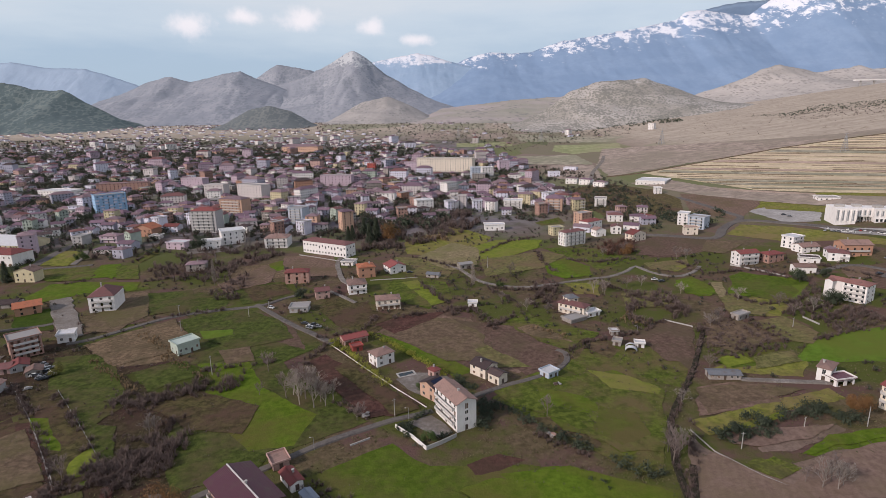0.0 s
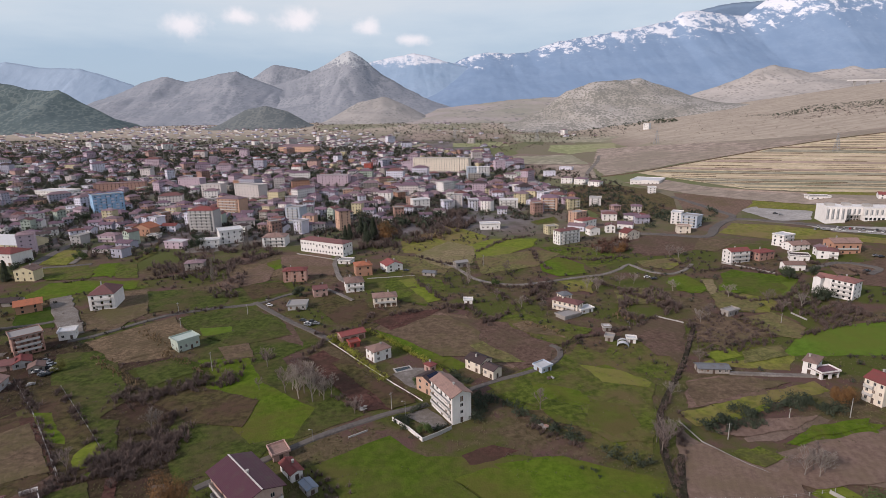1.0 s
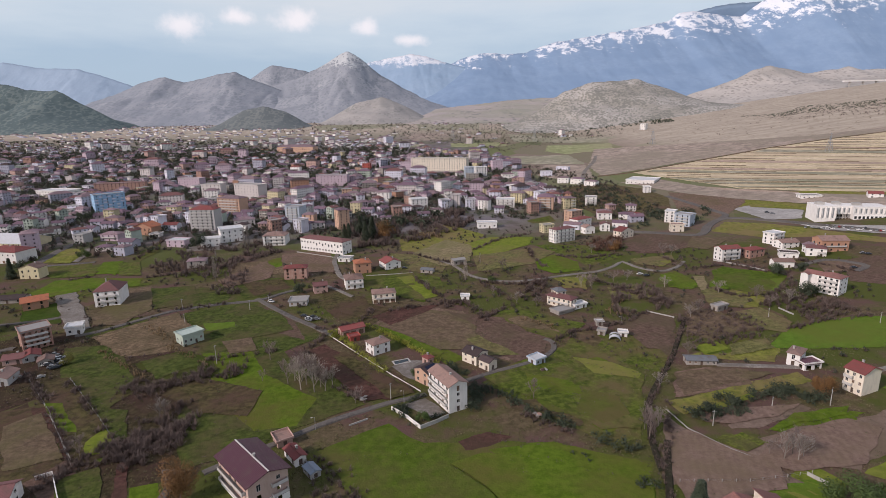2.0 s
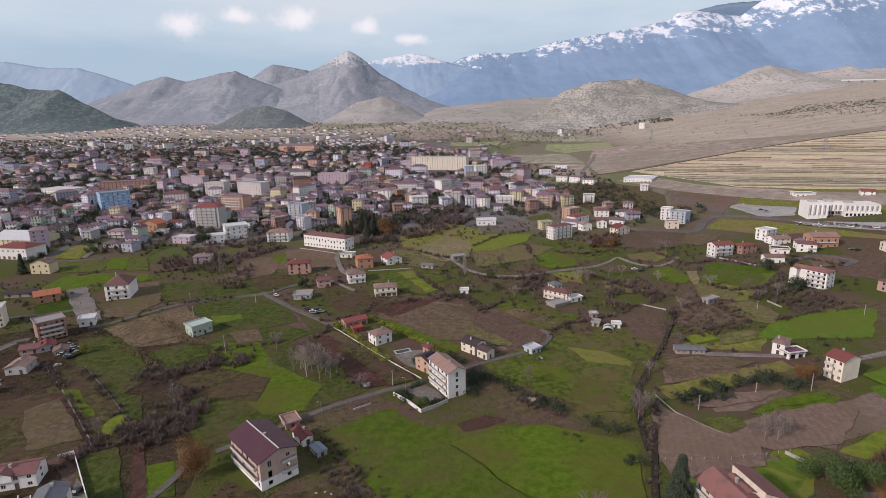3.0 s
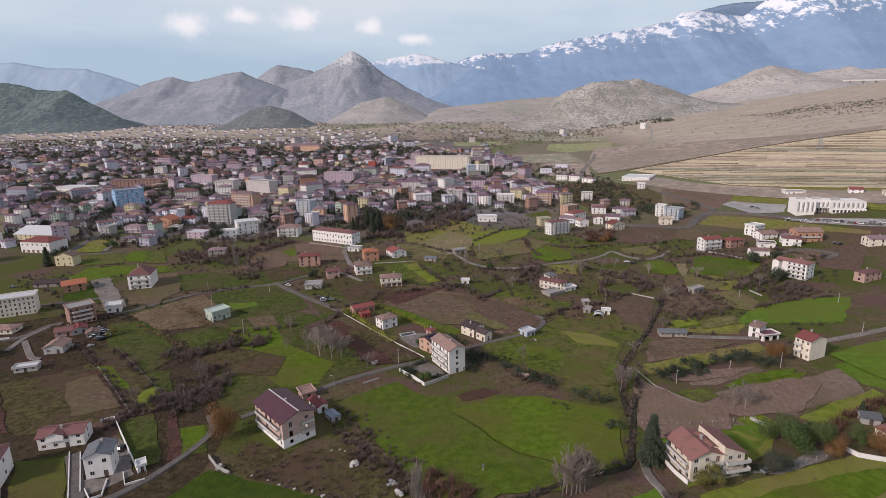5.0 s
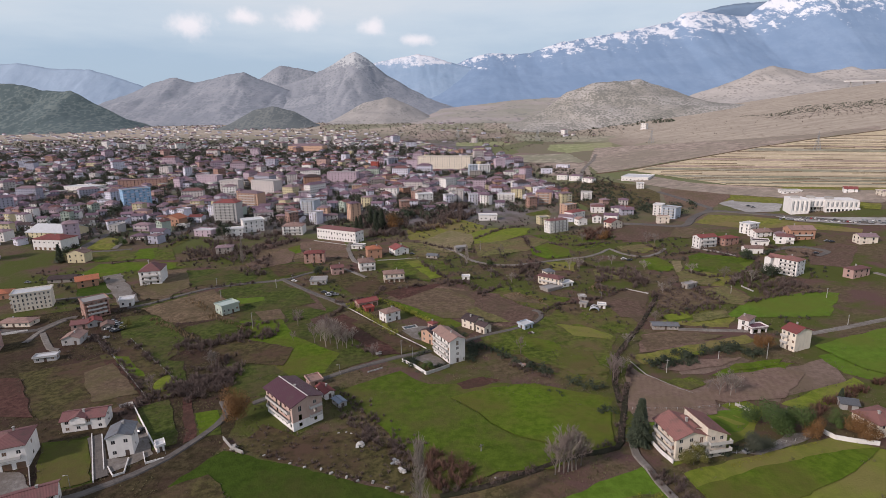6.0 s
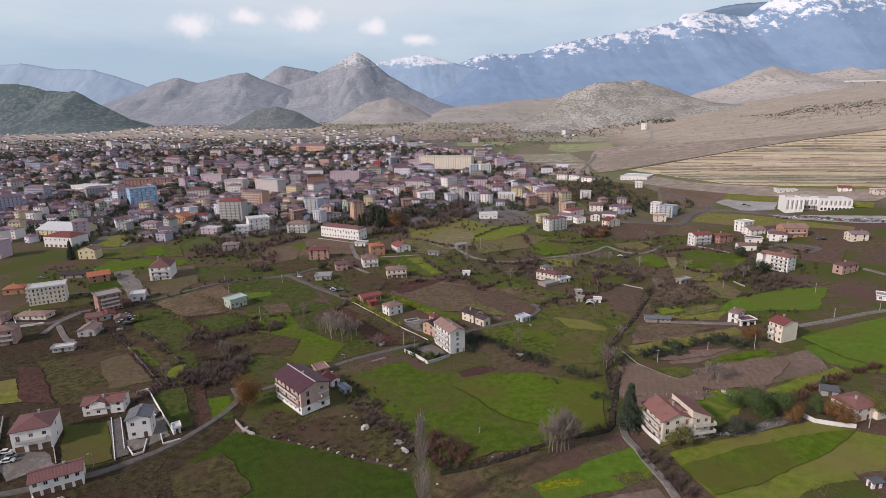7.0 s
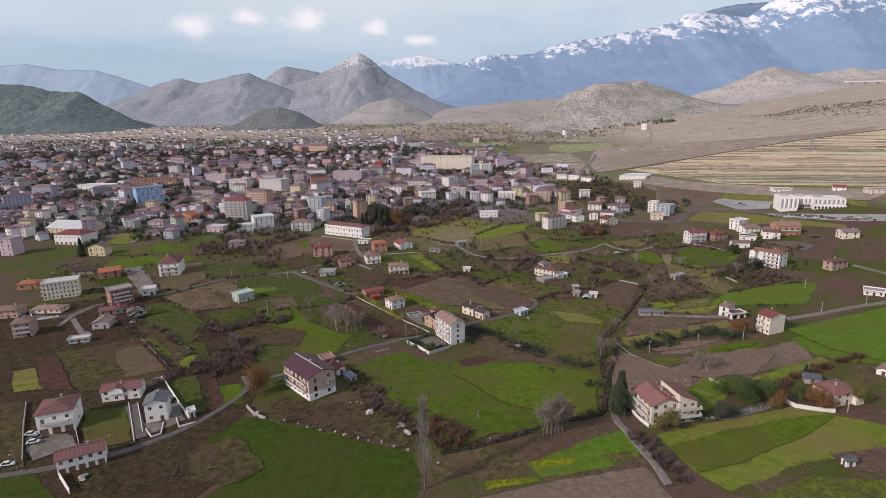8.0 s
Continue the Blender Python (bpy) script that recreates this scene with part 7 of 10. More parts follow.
for px, py in lots[150:]:
    st = rng.choice((1, 1, 2, 2, 2, 2, 2, 3, 3)) if py < 1300 else rng.choice((1, 1, 2, 2))
    w, d, h = rng.uniform(9, 15.5), rng.uniform(8, 12), st * 2.9
    if rng.random() < 0.07 and py < 1700:
        w, d, st = w * rng.uniform(1.2, 2.3), d * 1.3, rng.choice((4, 5, 6))
        h = st * 3.0
    r = radians(rng.choice((-14, 14, -30, 0, 40, 60)) + rng.uniform(-6, 6))
    cr, sr, z0 = math.cos(r), math.sin(r), lay(px, py)
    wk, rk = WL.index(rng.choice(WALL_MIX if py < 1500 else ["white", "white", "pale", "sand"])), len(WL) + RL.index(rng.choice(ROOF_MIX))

    def at(x, y, z):
        return (px + x * cr - y * sr, py + x * sr + y * cr, z0 + z)

    c4 = [(0, 0), (w, 0), (w, d), (0, d)]
    for i in range(4):
        (xa, ya), (xb, yb) = c4[i], c4[(i + 1) % 4]
        quad([at(xa, ya, -2), at(xb, yb, -2), at(xb, yb, h), at(xa, ya, h)], wk)
    o = 0.7
    e4 = [(-o, -o), (w + o, -o), (w + o, d + o), (-o, d + o)]
    if RL[rk - len(WL)] == "flat":
        quad([at(x, y, h + 0.3) for x, y in e4], rk)
        for i in range(4):
            (xa, ya), (xb, yb) = e4[i], e4[(i + 1) % 4]
            quad([at(xa, ya, h), at(xb, yb, h), at(xb, yb, h + 0.3), at(xa, ya, h + 0.3)], wk)
    else:
        half = min(w, d) / 2 + o
        rz = h + half * 0.48
        ra, rb = ((half - o, d / 2), (w - half + o, d / 2)) if w >= d else ((w / 2, half - o), (w / 2, d - half + o))
        A, B = at(*ra, rz), at(*rb, rz)
        E = [at(x, y, h - 0.05) for x, y in e4]
        if w >= d:
            quad([E[0], E[1], B, A], rk), quad([E[1], E[2], B], rk), quad([E[2], E[3], A, B], rk), quad([E[3], E[0], A], rk)
        else:
            quad([E[0], E[1], A], rk), quad([E[1], E[2], B, A], rk), quad([E[2], E[3], B], rk), quad([E[3], E[0], A, B], rk)
    if rng.random() < 0.6:
        # a lower annex at one side, with a lean-to or flat roof
        aw, ad, ah = rng.uniform(3, 6), rng.uniform(4, min(d, 8)), min(h - 0.4, 2.8)
        ax = rng.choice((-aw, w))
        y0_ = rng.uniform(-2.0, d - ad)
        n4 = [(ax, y0_), (ax + aw, y0_), (ax + aw, y0_ + ad), (ax, y0_ + ad)]
        for i in range(4):
            (xa, ya), (xb, yb) = n4[i], n4[(i + 1) % 4]
            quad([at(xa, ya, -2), at(xb, yb, -2), at(xb, yb, ah), at(xa, ya, ah)], wk)
        quad([at(n4[0][0] - 0.3, n4[0][1] - 0.3, ah), at(n4[1][0] + 0.3, n4[1][1] - 0.3, ah), at(n4[2][0] + 0.3, n4[2][1] + 0.3, ah + 0.9), at(n4[3][0] - 0.3, n4[3][1] + 0.3, ah + 0.9)], len(WL) + RL.index(rng.choice(ROOF_MIX)))
    if st > 1 and rng.random() < 0.55:
        # balconies along the front
        for s in range(1, st):
            zb = s * 2.9
            x0_, x1_ = w * rng.choice((0.0, 0.1, 0.45)), w * rng.choice((0.6, 0.9, 1.0))
            quad([at(x0_, -1.2, zb - 0.1), at(x1_, -1.2, zb - 0.1), at(x1_, -1.2, zb + 0.85), at(x0_, -1.2, zb + 0.85)], wk)
            quad([at(x0_, -1.2, zb - 0.1), at(x0_, 0, zb - 0.1), at(x1_, 0, zb - 0.1), at(x1_, -1.2, zb - 0.1)], wk)
            quad([at(x0_, -1.2, zb - 0.1), at(x0_, -1.2, zb + 0.85), at(x0_, 0, zb + 0.85), at(x0_, 0, zb - 0.1)], wk)
            quad([at(x1_, -1.2, zb - 0.1), at(x1_, 0, zb - 0.1), at(x1_, 0, zb + 0.85), at(x1_, -1.2, zb + 0.85)], wk)
    gk = len(WL) + len(RL)
    if py < 1700:
        for s in range(st):
            for side, ln in ((0, w), (1, d)):
                k = max(1, int(ln / 3.6))
                for i in range(k):
                    a0 = ln * (i + 0.33) / k
                    a1 = a0 + 1.15
                    zz = s * 3 + 0.95
                    if side == 0:
                        quad([at(a0, -0.04, zz), at(a1, -0.04, zz), at(a1, -0.04, zz + 1.4), at(a0, -0.04, zz + 1.4)], gk)
                    elif r > -0.1:
                        quad([at(-0.04, a1, zz), at(-0.04, a0, zz), at(-0.04, a0, zz + 1.4), at(-0.04, a1, zz + 1.4)], gk)
                    else:
                        quad([at(w + 0.04, a0, zz), at(w + 0.04, a1, zz), at(w + 0.04, a1, zz + 1.4), at(w + 0.04, a0, zz + 1.4)], gk)
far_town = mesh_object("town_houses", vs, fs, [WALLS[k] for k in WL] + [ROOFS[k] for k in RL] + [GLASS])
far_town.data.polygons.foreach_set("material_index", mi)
tagged(far_town, "densely built town of pale houses with tiled roofs", "town houses", kind="stuff")


# ---- plants ----
def twig_clump(rng, n, spread, lift):
    """Thin bare twigs out of one root, as slim blades; unit height."""
    v, f = [], []
    for _ in range(n):
        a, r = rng.uniform(0, 2 * math.pi), rng.uniform(0.1, 1) * spread
        tip = Vector((math.cos(a) * r, math.sin(a) * r, rng.uniform(lift, 1.0)))
        root = Vector((math.cos(a) * r * 0.25, math.sin(a) * r * 0.25, 0))
        mid = root.lerp(tip, 0.55) + Vector((rng.uniform(-0.1, 0.1), rng.uniform(-0.1, 0.1), 0.12))
        s = Vector((-math.sin(a), math.cos(a), 0)) * rng.uniform(0.012, 0.03)
        b0 = len(v)
        v += [root - s, root + s, mid + s, mid - s, tip]
        f += [(b0, b0 + 1, b0 + 2, b0 + 3), (b0 + 3, b0 + 2, b0 + 4)]
        for _ in range(2):
            d = Vector((rng.uniform(-0.3, 0.3), rng.uniform(-0.3, 0.3), rng.uniform(0.0, 0.28)))
            b0 = len(v)
            v += [mid - s * 0.8, mid + s * 0.8, mid + d]
            f.append((b0, b0 + 1, b0 + 2))
    return np.array(v), f


def leaf_clump(rng, n, wide, size, low=0.0):
    """A lumpy crown of many small leaf blades; unit height."""
    v, f = [], []
    lumps = [(Vector((rng.uniform(-0.55, 0.55) * wide, rng.uniform(-0.55, 0.55) * wide, rng.uniform(0.25, 0.8))), rng.uniform(0.18, 0.36)) for _ in range(9)]
    for i in range(n):
        c, r = lumps[i % len(lumps)]
        d = Vector((rng.gauss(0, 1), rng.gauss(0, 1), rng.gauss(0, 0.9))).normalized()
        p = c + d * r * rng.uniform(0.65, 1.08)
        p.z = max(p.z, low + 0.02)
        u = d.cross(Vector((rng.uniform(-1, 1), rng.uniform(-1, 1), rng.uniform(-1, 1)))).normalized() * size * rng.uniform(0.6, 1.3)
        w = (d + Vector((rng.uniform(-0.7, 0.7), rng.uniform(-0.7, 0.7), rng.uniform(-0.2, 0.9)))).cross(u).normalized() * size * rng.uniform(0.5, 1.0)
        b0 = len(v)
        v += [p - u, p + w * 0.6, p + u, p - w * 0.6]
        f.append((b0, b0 + 1, b0 + 2, b0 + 3))
    return np.array(v), f


def tuft_clump(rng):
    v, f = [], []
    for _ in range(6):
        a, r = rng.uniform(0, 6.28), rng.uniform(0.2, 0.9)
        p = Vector((math.cos(a) * r * 0.5, math.sin(a) * r * 0.5, 0))
        s = Vector((-math.sin(a), math.cos(a), 0)) * rng.uniform(0.12, 0.26)
        b0 = len(v)
        v += [p - s, p + s, p + Vector((math.cos(a) * r * 0.5, math.sin(a) * r * 0.5, rng.uniform(0.5, 1.0)))]
        f.append((b0, b0 + 1, b0 + 2))
    return np.array(v), f


PR = random.Random(11)
CLUMPS = {
    "scrub": ([twig_clump(PR, 30, 0.75, 0.35) for _ in range(5)], SCRUB),
    "rustscrub": ([twig_clump(PR, 34, 0.8, 0.3) for _ in range(4)], foliage("reddish_twigs", (0.13, 0.07, 0.05), (0.19, 0.11, 0.08))),
    "tuftscrub": ([twig_clump(PR, 12, 0.9, 0.3) for _ in range(4)], SCRUB),
    "weed": ([leaf_clump(PR, 22, 1.1, 0.16) for _ in range(4)], foliage("field_weeds", (0.075, 0.085, 0.035), (0.12, 0.12, 0.055))),
    "reed": ([twig_clump(PR, 26, 0.3, 0.6) for _ in range(4)], REED),
    "green": ([leaf_clump(PR, 110, 0.9, 0.11) for _ in range(5)], LEAF),
    "olive": ([leaf_clump(PR, 100, 0.9, 0.10, 0.2) for _ in range(4)], OLIVE),
    "hedge": ([leaf_clump(PR, 90, 0.8, 0.10) for _ in range(4)], HEDGE_LEAF),
    "flower": ([leaf_clump(PR, 30, 1.2, 0.14) for _ in range(4)], FLOWER),
    "tuft": ([tuft_clump(PR) for _ in range(6)], foliage("rough_grass", (0.13, 0.125, 0.055), (0.21, 0.175, 0.10))),
    "bright": ([leaf_clump(PR, 36, 1.2, 0.16) for _ in range(4)], foliage("crop_leaves", (0.10, 0.13, 0.025), (0.16, 0.17, 0.03))),
}


LIGHT = {
    "twig": [twig_clump(PR, 18, 0.95, 0.2) for _ in range(5)],
    "leaf": [leaf_clump(PR, 34, 0.9, 0.19) for _ in range(5)],
}
for pv, pf in LIGHT["twig"]:
    for k in range(0, len(pv), 11):
        for i, j in ((0, 1), (3, 2), (5, 6), (8, 9)):
            mid, half = (pv[k + i] + pv[k + j]) / 2, (pv[k + j] - pv[k + i]) * 0.85
            pv[k + i], pv[k + j] = mid - half, mid + half


def grow(name, label, kind, spots, h, cat):
    """One mesh of clumps at the spots (x, y, height); simpler clumps far away."""
    protos_, mat = CLUMPS[kind]
    if spots and sum(q[1] for q in spots) / len(spots) > 330:
        protos_ = LIGHT["leaf" if kind in ("green", "olive", "hedge", "flower", "bright") else "twig"]
    r2 = random.Random(len(spots) + int(h * 10))
    allv, allf, base = [], [], 0
    for x, y, s in spots:
        pv, pf = protos_[r2.randrange(len(protos_))]
        a = r2.uniform(0, 6.28)
        c, d = math.cos(a) * s * r2.uniform(0.8, 1.15), math.sin(a) * s
        q = np.empty_like(pv)
        q[:, 0] = pv[:, 0] * c - pv[:, 1] * d + x
        q[:, 1] = pv[:, 0] * d + pv[:, 1] * c + y
        q[:, 2] = pv[:, 2] * s + lay(x, y) - 0.05
        allv.append(q)
        allf += [tuple(i + base for i in f) for f in pf]
        base += len(pv)
    if not allv:
        return None
    return tagged(mesh_object(name, np.concatenate(allv).tolist(), allf, [mat]), label, cat, kind="stuff")


CAT = {"scrub": "scrub", "rustscrub": "scrub", "reed": "reeds", "green": "shrubs", "olive": "olive trees", "hedge": "hedge", "flower": "flowers", "bright": "crop", "tuft": "grass"}
KEEP_CLEAR = [q for q in TAKEN]


def clear(x, y, pad=0.0):
    return (int(x // 2), int(y // 2)) not in LANES and all((x - q[0]) ** 2 + (y - q[1]) ** 2 > (q[2] * 0.75 + pad) ** 2 for q in KEEP_CLEAR)


def hedge(label, kind, width, h, gap, *pts):
    r2 = random.Random(int(abs(pts[0] * 31 + pts[1] * 17)))
    spots = []
    for i in range(0, len(pts) - 2, 2):
        p, q = Vector(pts[i:i + 2]), Vector(pts[i + 2:i + 4])
        ln = (q - p).length
        s = Vector((-(q - p).y, (q - p).x)).normalized() if ln > 0 else Vector((0, 0))
        for _ in range(int(ln / gap * max(1, width / 2.6))):
            t = r2.random()
            v = p.lerp(q, t) + s * r2.gauss(0, 0.3) * width
            if noise.noise(Vector((v.x, v.y, 0)) * 0.09) > -0.33 or kind == "hedge":
                spots.append((v.x, v.y, h * r2.uniform(0.5, 1.1)))
    return grow("hedge" if kind in ("hedge", "green") else "scrub", label, kind, spots, h, CAT[kind])


def thicket(label, kind, h, gap, *pts):
    rough = label.startswith("scattered")
    r2 = random.Random(int(abs(pts[0] * 31 + pts[1] * 17)))
    x0, x1, y0, y1 = min(pts[0::2]), max(pts[0::2]), min(pts[1::2]), max(pts[1::2])
    spots, k = [], int((x1 - x0) * (y1 - y0) / gap ** 2)
    for _ in range(min(k, 26000 if kind == "tuft" else 9000)):
        x, y = r2.uniform(x0, x1), r2.uniform(y0, y1)
        if (rough or kind == "tuft") and any(c[0] < x < c[1] and c[2] < y < c[3] and inside(c[4], x, y) for c in CROPS):
            continue
        if inside(pts, x, y) and clear(x, y) and noise.noise(Vector((x, y, 0)) * 0.03) > -0.35:
            spots.append((x, y, h * r2.uniform(0.5, 1.15)))
    return grow("scrub" if "scrub" in kind else "grass" if kind == "tuft" else "shrubs", label, kind, spots, h, CAT[kind])


def limb(v, f, p, q, r0, r1):
    d = (q - p).normalized()
    s = d.orthogonal().normalized()
    t = d.cross(s)
    b0 = len(v)
    for c, r in ((p, r0), (q, r1)):
        for k in range(3):
            a = k * 2.0944
            v.append(c + (s * math.cos(a) + t * math.sin(a)) * r)
    f += [(b0 + k, b0 + (k + 1) % 3, b0 + 3 + (k + 1) % 3, b0 + 3 + k) for k in range(3)]


def branches(rng, levels, upright, spread, forks):
    """Trunk and crown lists of a bare tree of unit height."""
    tv, tf, cv, cf = [], [], [], []
    trunk_top = Vector((rng.uniform(-0.03, 0.03), rng.uniform(-0.03, 0.03), 0.42))
    limb(tv, tf, Vector((0, 0, -0.02)), trunk_top, 0.022, 0.014)

    def fork(p, d, ln, r, lv):
        q = p + d * ln
        limb(cv, cf, p, q, r, r * 0.55)
        if lv == 0:
            return
        for _ in range(forks if lv > 1 else forks + 1):
            n = (d * upright + Vector((rng.uniform(-1, 1), rng.uniform(-1, 1), rng.uniform(-0.25, 0.8))) * spread).normalized()
            fork(p.lerp(q, rng.uniform(0.35, 1.0)), n, ln * rng.uniform(0.55, 0.8), max(r * 0.55, 0.0026), lv - 1)

    for k in range(5):
        z = 0.2 + 0.05 * k
        a = k * 2.4 + rng.uniform(-0.4, 0.4)
        d = Vector((math.cos(a) * spread, math.sin(a) * spread, upright)).normalized()
        fork(trunk_top * (z / 0.42), d, 0.30, 0.010, levels)
    fork(trunk_top, Vector((0, 0, 1)), 0.3, 0.012, levels)
    return tv, tf, cv, cf


def poplar_lists(rng):
    tv, tf, cv, cf = [], [], [], []
    limb(tv, tf, Vector((0, 0, -0.02)), Vector((0, 0, 0.97)), 0.012, 0.002)
    for k in range(170):
        z = rng.uniform(0.08, 0.9)
        a = rng.uniform(0, 6.28)
        w = 0.085 * min(1, z * 5) * (1.05 - z) ** 0.5
        p = Vector((0, 0, z))
        q = p + Vector((math.cos(a) * w, math.sin(a) * w, rng.uniform(0.05, 0.12)))
        limb(cv, cf, p, q, 0.0022, 0.0014)
        for _ in range(3):
            limb(cv, cf, p.lerp(q, rng.uniform(0.3, 1)), q + Vector((rng.uniform(-0.02, 0.02), rng.uniform(-0.02, 0.02), rng.uniform(0.03, 0.1))), 0.0016, 0.0008)
    return tv, tf, cv, cf


def conifer_leaves(rng, n):
    v, f = [], []
    for _ in range(n):
        z = rng.random() ** 1.3 * 0.94 + 0.05
        a = rng.uniform(0, 6.28)
        lobe = 0.8 + 0.25 * math.sin(a * 5 + z * 23)
        r = (1 - z) * 0.26 * lobe * rng.uniform(0.6, 1.05) + 0.01
        p = Vector((math.cos(a) * r, math.sin(a) * r, z))
        d = Vector((math.cos(a), math.sin(a), -0.35))
        s = Vector((-math.sin(a), math.cos(a), rng.uniform(-0.3, 0.3))) * 0.02
        b0 = len(v)
        v += [p - s, p + s, p + d * 0.06 + Vector((0, 0, rng.uniform(-0.02, 0.03)))]
        f.append((b0, b0 + 1, b0 + 2))
    return v, f


TREES = {}
TR = random.Random(21)


def tree_meshes(kind, n):
    if (kind, n) in TREES:
        return TREES[kind, n]
    if kind == "bare":
        tv, tf, cv, cf = branches(TR, 4, 1.0, 0.62, 3)
        mats = (PALE_TWIG if n % 2 else BARK, PALE_TWIG if n % 2 else TWIG)
    elif kind == "poplar":
        tv, tf, cv, cf = poplar_lists(TR)
        mats = (BARK, PALE_TWIG)
    elif kind == "conifer":
        tv, tf = [], []
        limb(tv, tf, Vector((0, 0, -0.02)), Vector((0, 0, 0.9)), 0.02, 0.004)
        cv, cf = conifer_leaves(TR, 2600)
        mats = (BARK, LEAF)
    else:
        tv, tf = [], []
        limb(tv, tf, Vector((0, 0, -0.02)), Vector((0.01, 0, 0.5)), 0.03, 0.016)
        for k in range(5):
            limb(tv, tf, Vector((0.005, 0, 0.3)), Vector((math.cos(k * 1.26) * 0.25, math.sin(k * 1.26) * 0.25, 0.6)), 0.013, 0.006)
        cv, cf = leaf_clump(TR, 5200, 0.75, 0.025, 0.18)
        cv = cv.tolist()
        mats = (BARK, {"rust": RUST_LEAF, "bright": LIME_LEAF, "olive": OLIVE}.get(kind, BRIGHT_LEAF if n % 2 else LEAF))
    got = []
    for nm_, vv, ff, mt in (("trunk", tv, tf, mats[0]), ("crown", cv, cf, mats[1])):
        me = bpy.data.meshes.new(nm_)
        me.from_pydata([tuple(p) for p in vv], [], ff)
        me.materials.append(mt)
        got.append(me)
    TREES[kind, n] = got
    return got


def tree(label, kind, x, y, h, wide=1.0):
    r2 = random.Random(int(abs(x * 13 + y * 7)))
    tr_, cr_ = tree_meshes(kind, r2.randrange(3))
    root = empty("tree", x, y, r2.uniform(0, 360))
    tagged(root, label, "tree", "winter trees" if kind == "bare" else "")
    for me in (tr_, cr_):
        ob = new(me.name.split(".")[0], me)
        ob.parent = root
        ob.scale = (h * wide, h * wide, h)
    return root


hedge("bare brown winter scrub between the fields", "scrub", 8, 3.5, 1.5, -109.5, 146.9, -95.6, 153.4, -88.5, 159.7, -89.1, 169.6, -98.5, 179.2)
hedge("bare brown winter scrub between the fields", "scrub", 12, 3.5, 1.4, -126.3, 194.3, -112.5, 190.9, -99.7, 201.7, -80.6, 206.2)
hedge("bare brown winter scrub between the fields", "scrub", 5, 2.5, 1.6, -115.1, 140.9, -107.5, 143.6, -101.6, 148.1)
hedge("row of dark evergreen shrubs along a field", "green", 4.5, 3.2, 1.6, 16.9, 185.4, 27.1, 176.6, 36.1, 165, 45.3, 155.1, 51.2, 149.8, 57.7, 142.6, 62.9, 138, 67.4, 136.7)
hedge("bare brown winter scrub between the fields", "scrub", 4, 2.5, 1.6, 32.1, 164.2, 37.4, 157.2, 43.1, 153.7, 47.1, 148.3)
hedge("row of dark evergreen shrubs along a field", "green", 3, 2.2, 2, 44.4, 138.5, 47.2, 136.6, 49.6, 133.7)
hedge("row of dark evergreen shrubs along a field", "green", 4, 3, 1.8, 59.5, 119.4, 65.5, 121)
hedge("row of dark evergreen shrubs along a field", "green", 6.5, 3.6, 1.5, 93.6, 155.8, 104.2, 159.4, 111.4, 163.4, 121.1, 166.2, 130.2, 169.2, 138.7, 171.2, 138.2, 164.8, 146.6, 164.1)
hedge("row of dark evergreen shrubs along a field", "green", 5, 3, 1.8, 98.7, 156.4, 107.5, 156.8, 115.3, 158.6)
hedge("bare brown winter scrub between the fields", "scrub", 2.4, 2.2, 1.2, 134.7, 249.6, 113.1, 213.1, 94.3, 185.1, 82.9, 168, 75.9, 150.1, 72.5, 140.3, 69.8, 124.5)
hedge("bare brown winter scrub between the fields", "scrub", 2.6, 2.2, 1.2, 89.8, 167.1, 78.3, 142.7, 65.8, 113.1, 59.9, 100.8, 45.9, 97, 28.1, 88.5, 13.8, 82.5, 1.3, 79.4)
thicket("dense reddish-brown winter scrub by the stream", "rustscrub", 3.2, 1.7, -6.4, 89.7, -1.4, 102.4, 10.6, 92.3, 12.9, 83.6, 2.2, 79.3)
hedge("bare brown winter scrub between the fields", "scrub", 6, 3, 1.3, 67.7, 87.3, 69.9, 78.8, 71.7, 69.6, 72.4, 59.3)
hedge("bare brown winter scrub between the fields", "scrub", 9, 2.5, 1.3, -40.3, 124.1, -31.5, 123.6, -21.1, 110.4, -11.9, 100.2, -6.4, 90.4)
hedge("bare brown winter scrub between the fields", "scrub", 6, 2, 1.6, -43.9, 142.3, -30.2, 132.4, -17.1, 115.9, -5.6, 100.6)
hedge("bare brown winter scrub between the fields", "scrub", 7, 3, 1.4, -118.7, 127.6, -116.3, 142.8, -106.1, 154.7, -89.9, 161.1)
thicket("bare brown winter scrub between the fields", "scrub", 3.5, 2.2, -110.3, 149.1, -104.1, 170.5, -87.5, 166.1, -83.9, 150.4, -96.4, 136.3)
thicket("bare brown winter scrub between the fields", "scrub", 1.2, 1.8, -87.8, 69.1, -81.5, 78.8, -64.1, 74.1, -69.8, 67.7, -82.2, 61.1)
hedge("bare brown winter scrub between the fields", "scrub", 4, 1.5, 1.5, -58.2, 102.7, -35.6, 93, -8.1, 79.8)
hedge("trimmed yellow-green garden hedge", "hedge", 2.6, 2.6, 0.8, -50.6, 246.9, -39.6, 231.9, -29.5, 215.7, -19.2, 201.2)
hedge("trimmed yellow-green garden hedge", "hedge", 2.2, 2.4, 0.8, -47.5, 248.7, -34.4, 255.5, -19.1, 239.3, -6.8, 222.5, 4.1, 206.6)
hedge("dark hedge round the garden", "green", 6, 2.4, 0.6, -13, 169.7, -7.9, 164.2, -3.4, 158.6)
hedge("dark hedge round the garden", "green", 2.5, 2.2, 1.1, -2.3, 160.2, 1.8, 162.6, 4.8, 164.8)
hedge("dark hedge round the garden", "green", 3, 2.4, 1.1, -9.5, 174.3, -2.6, 178.1)
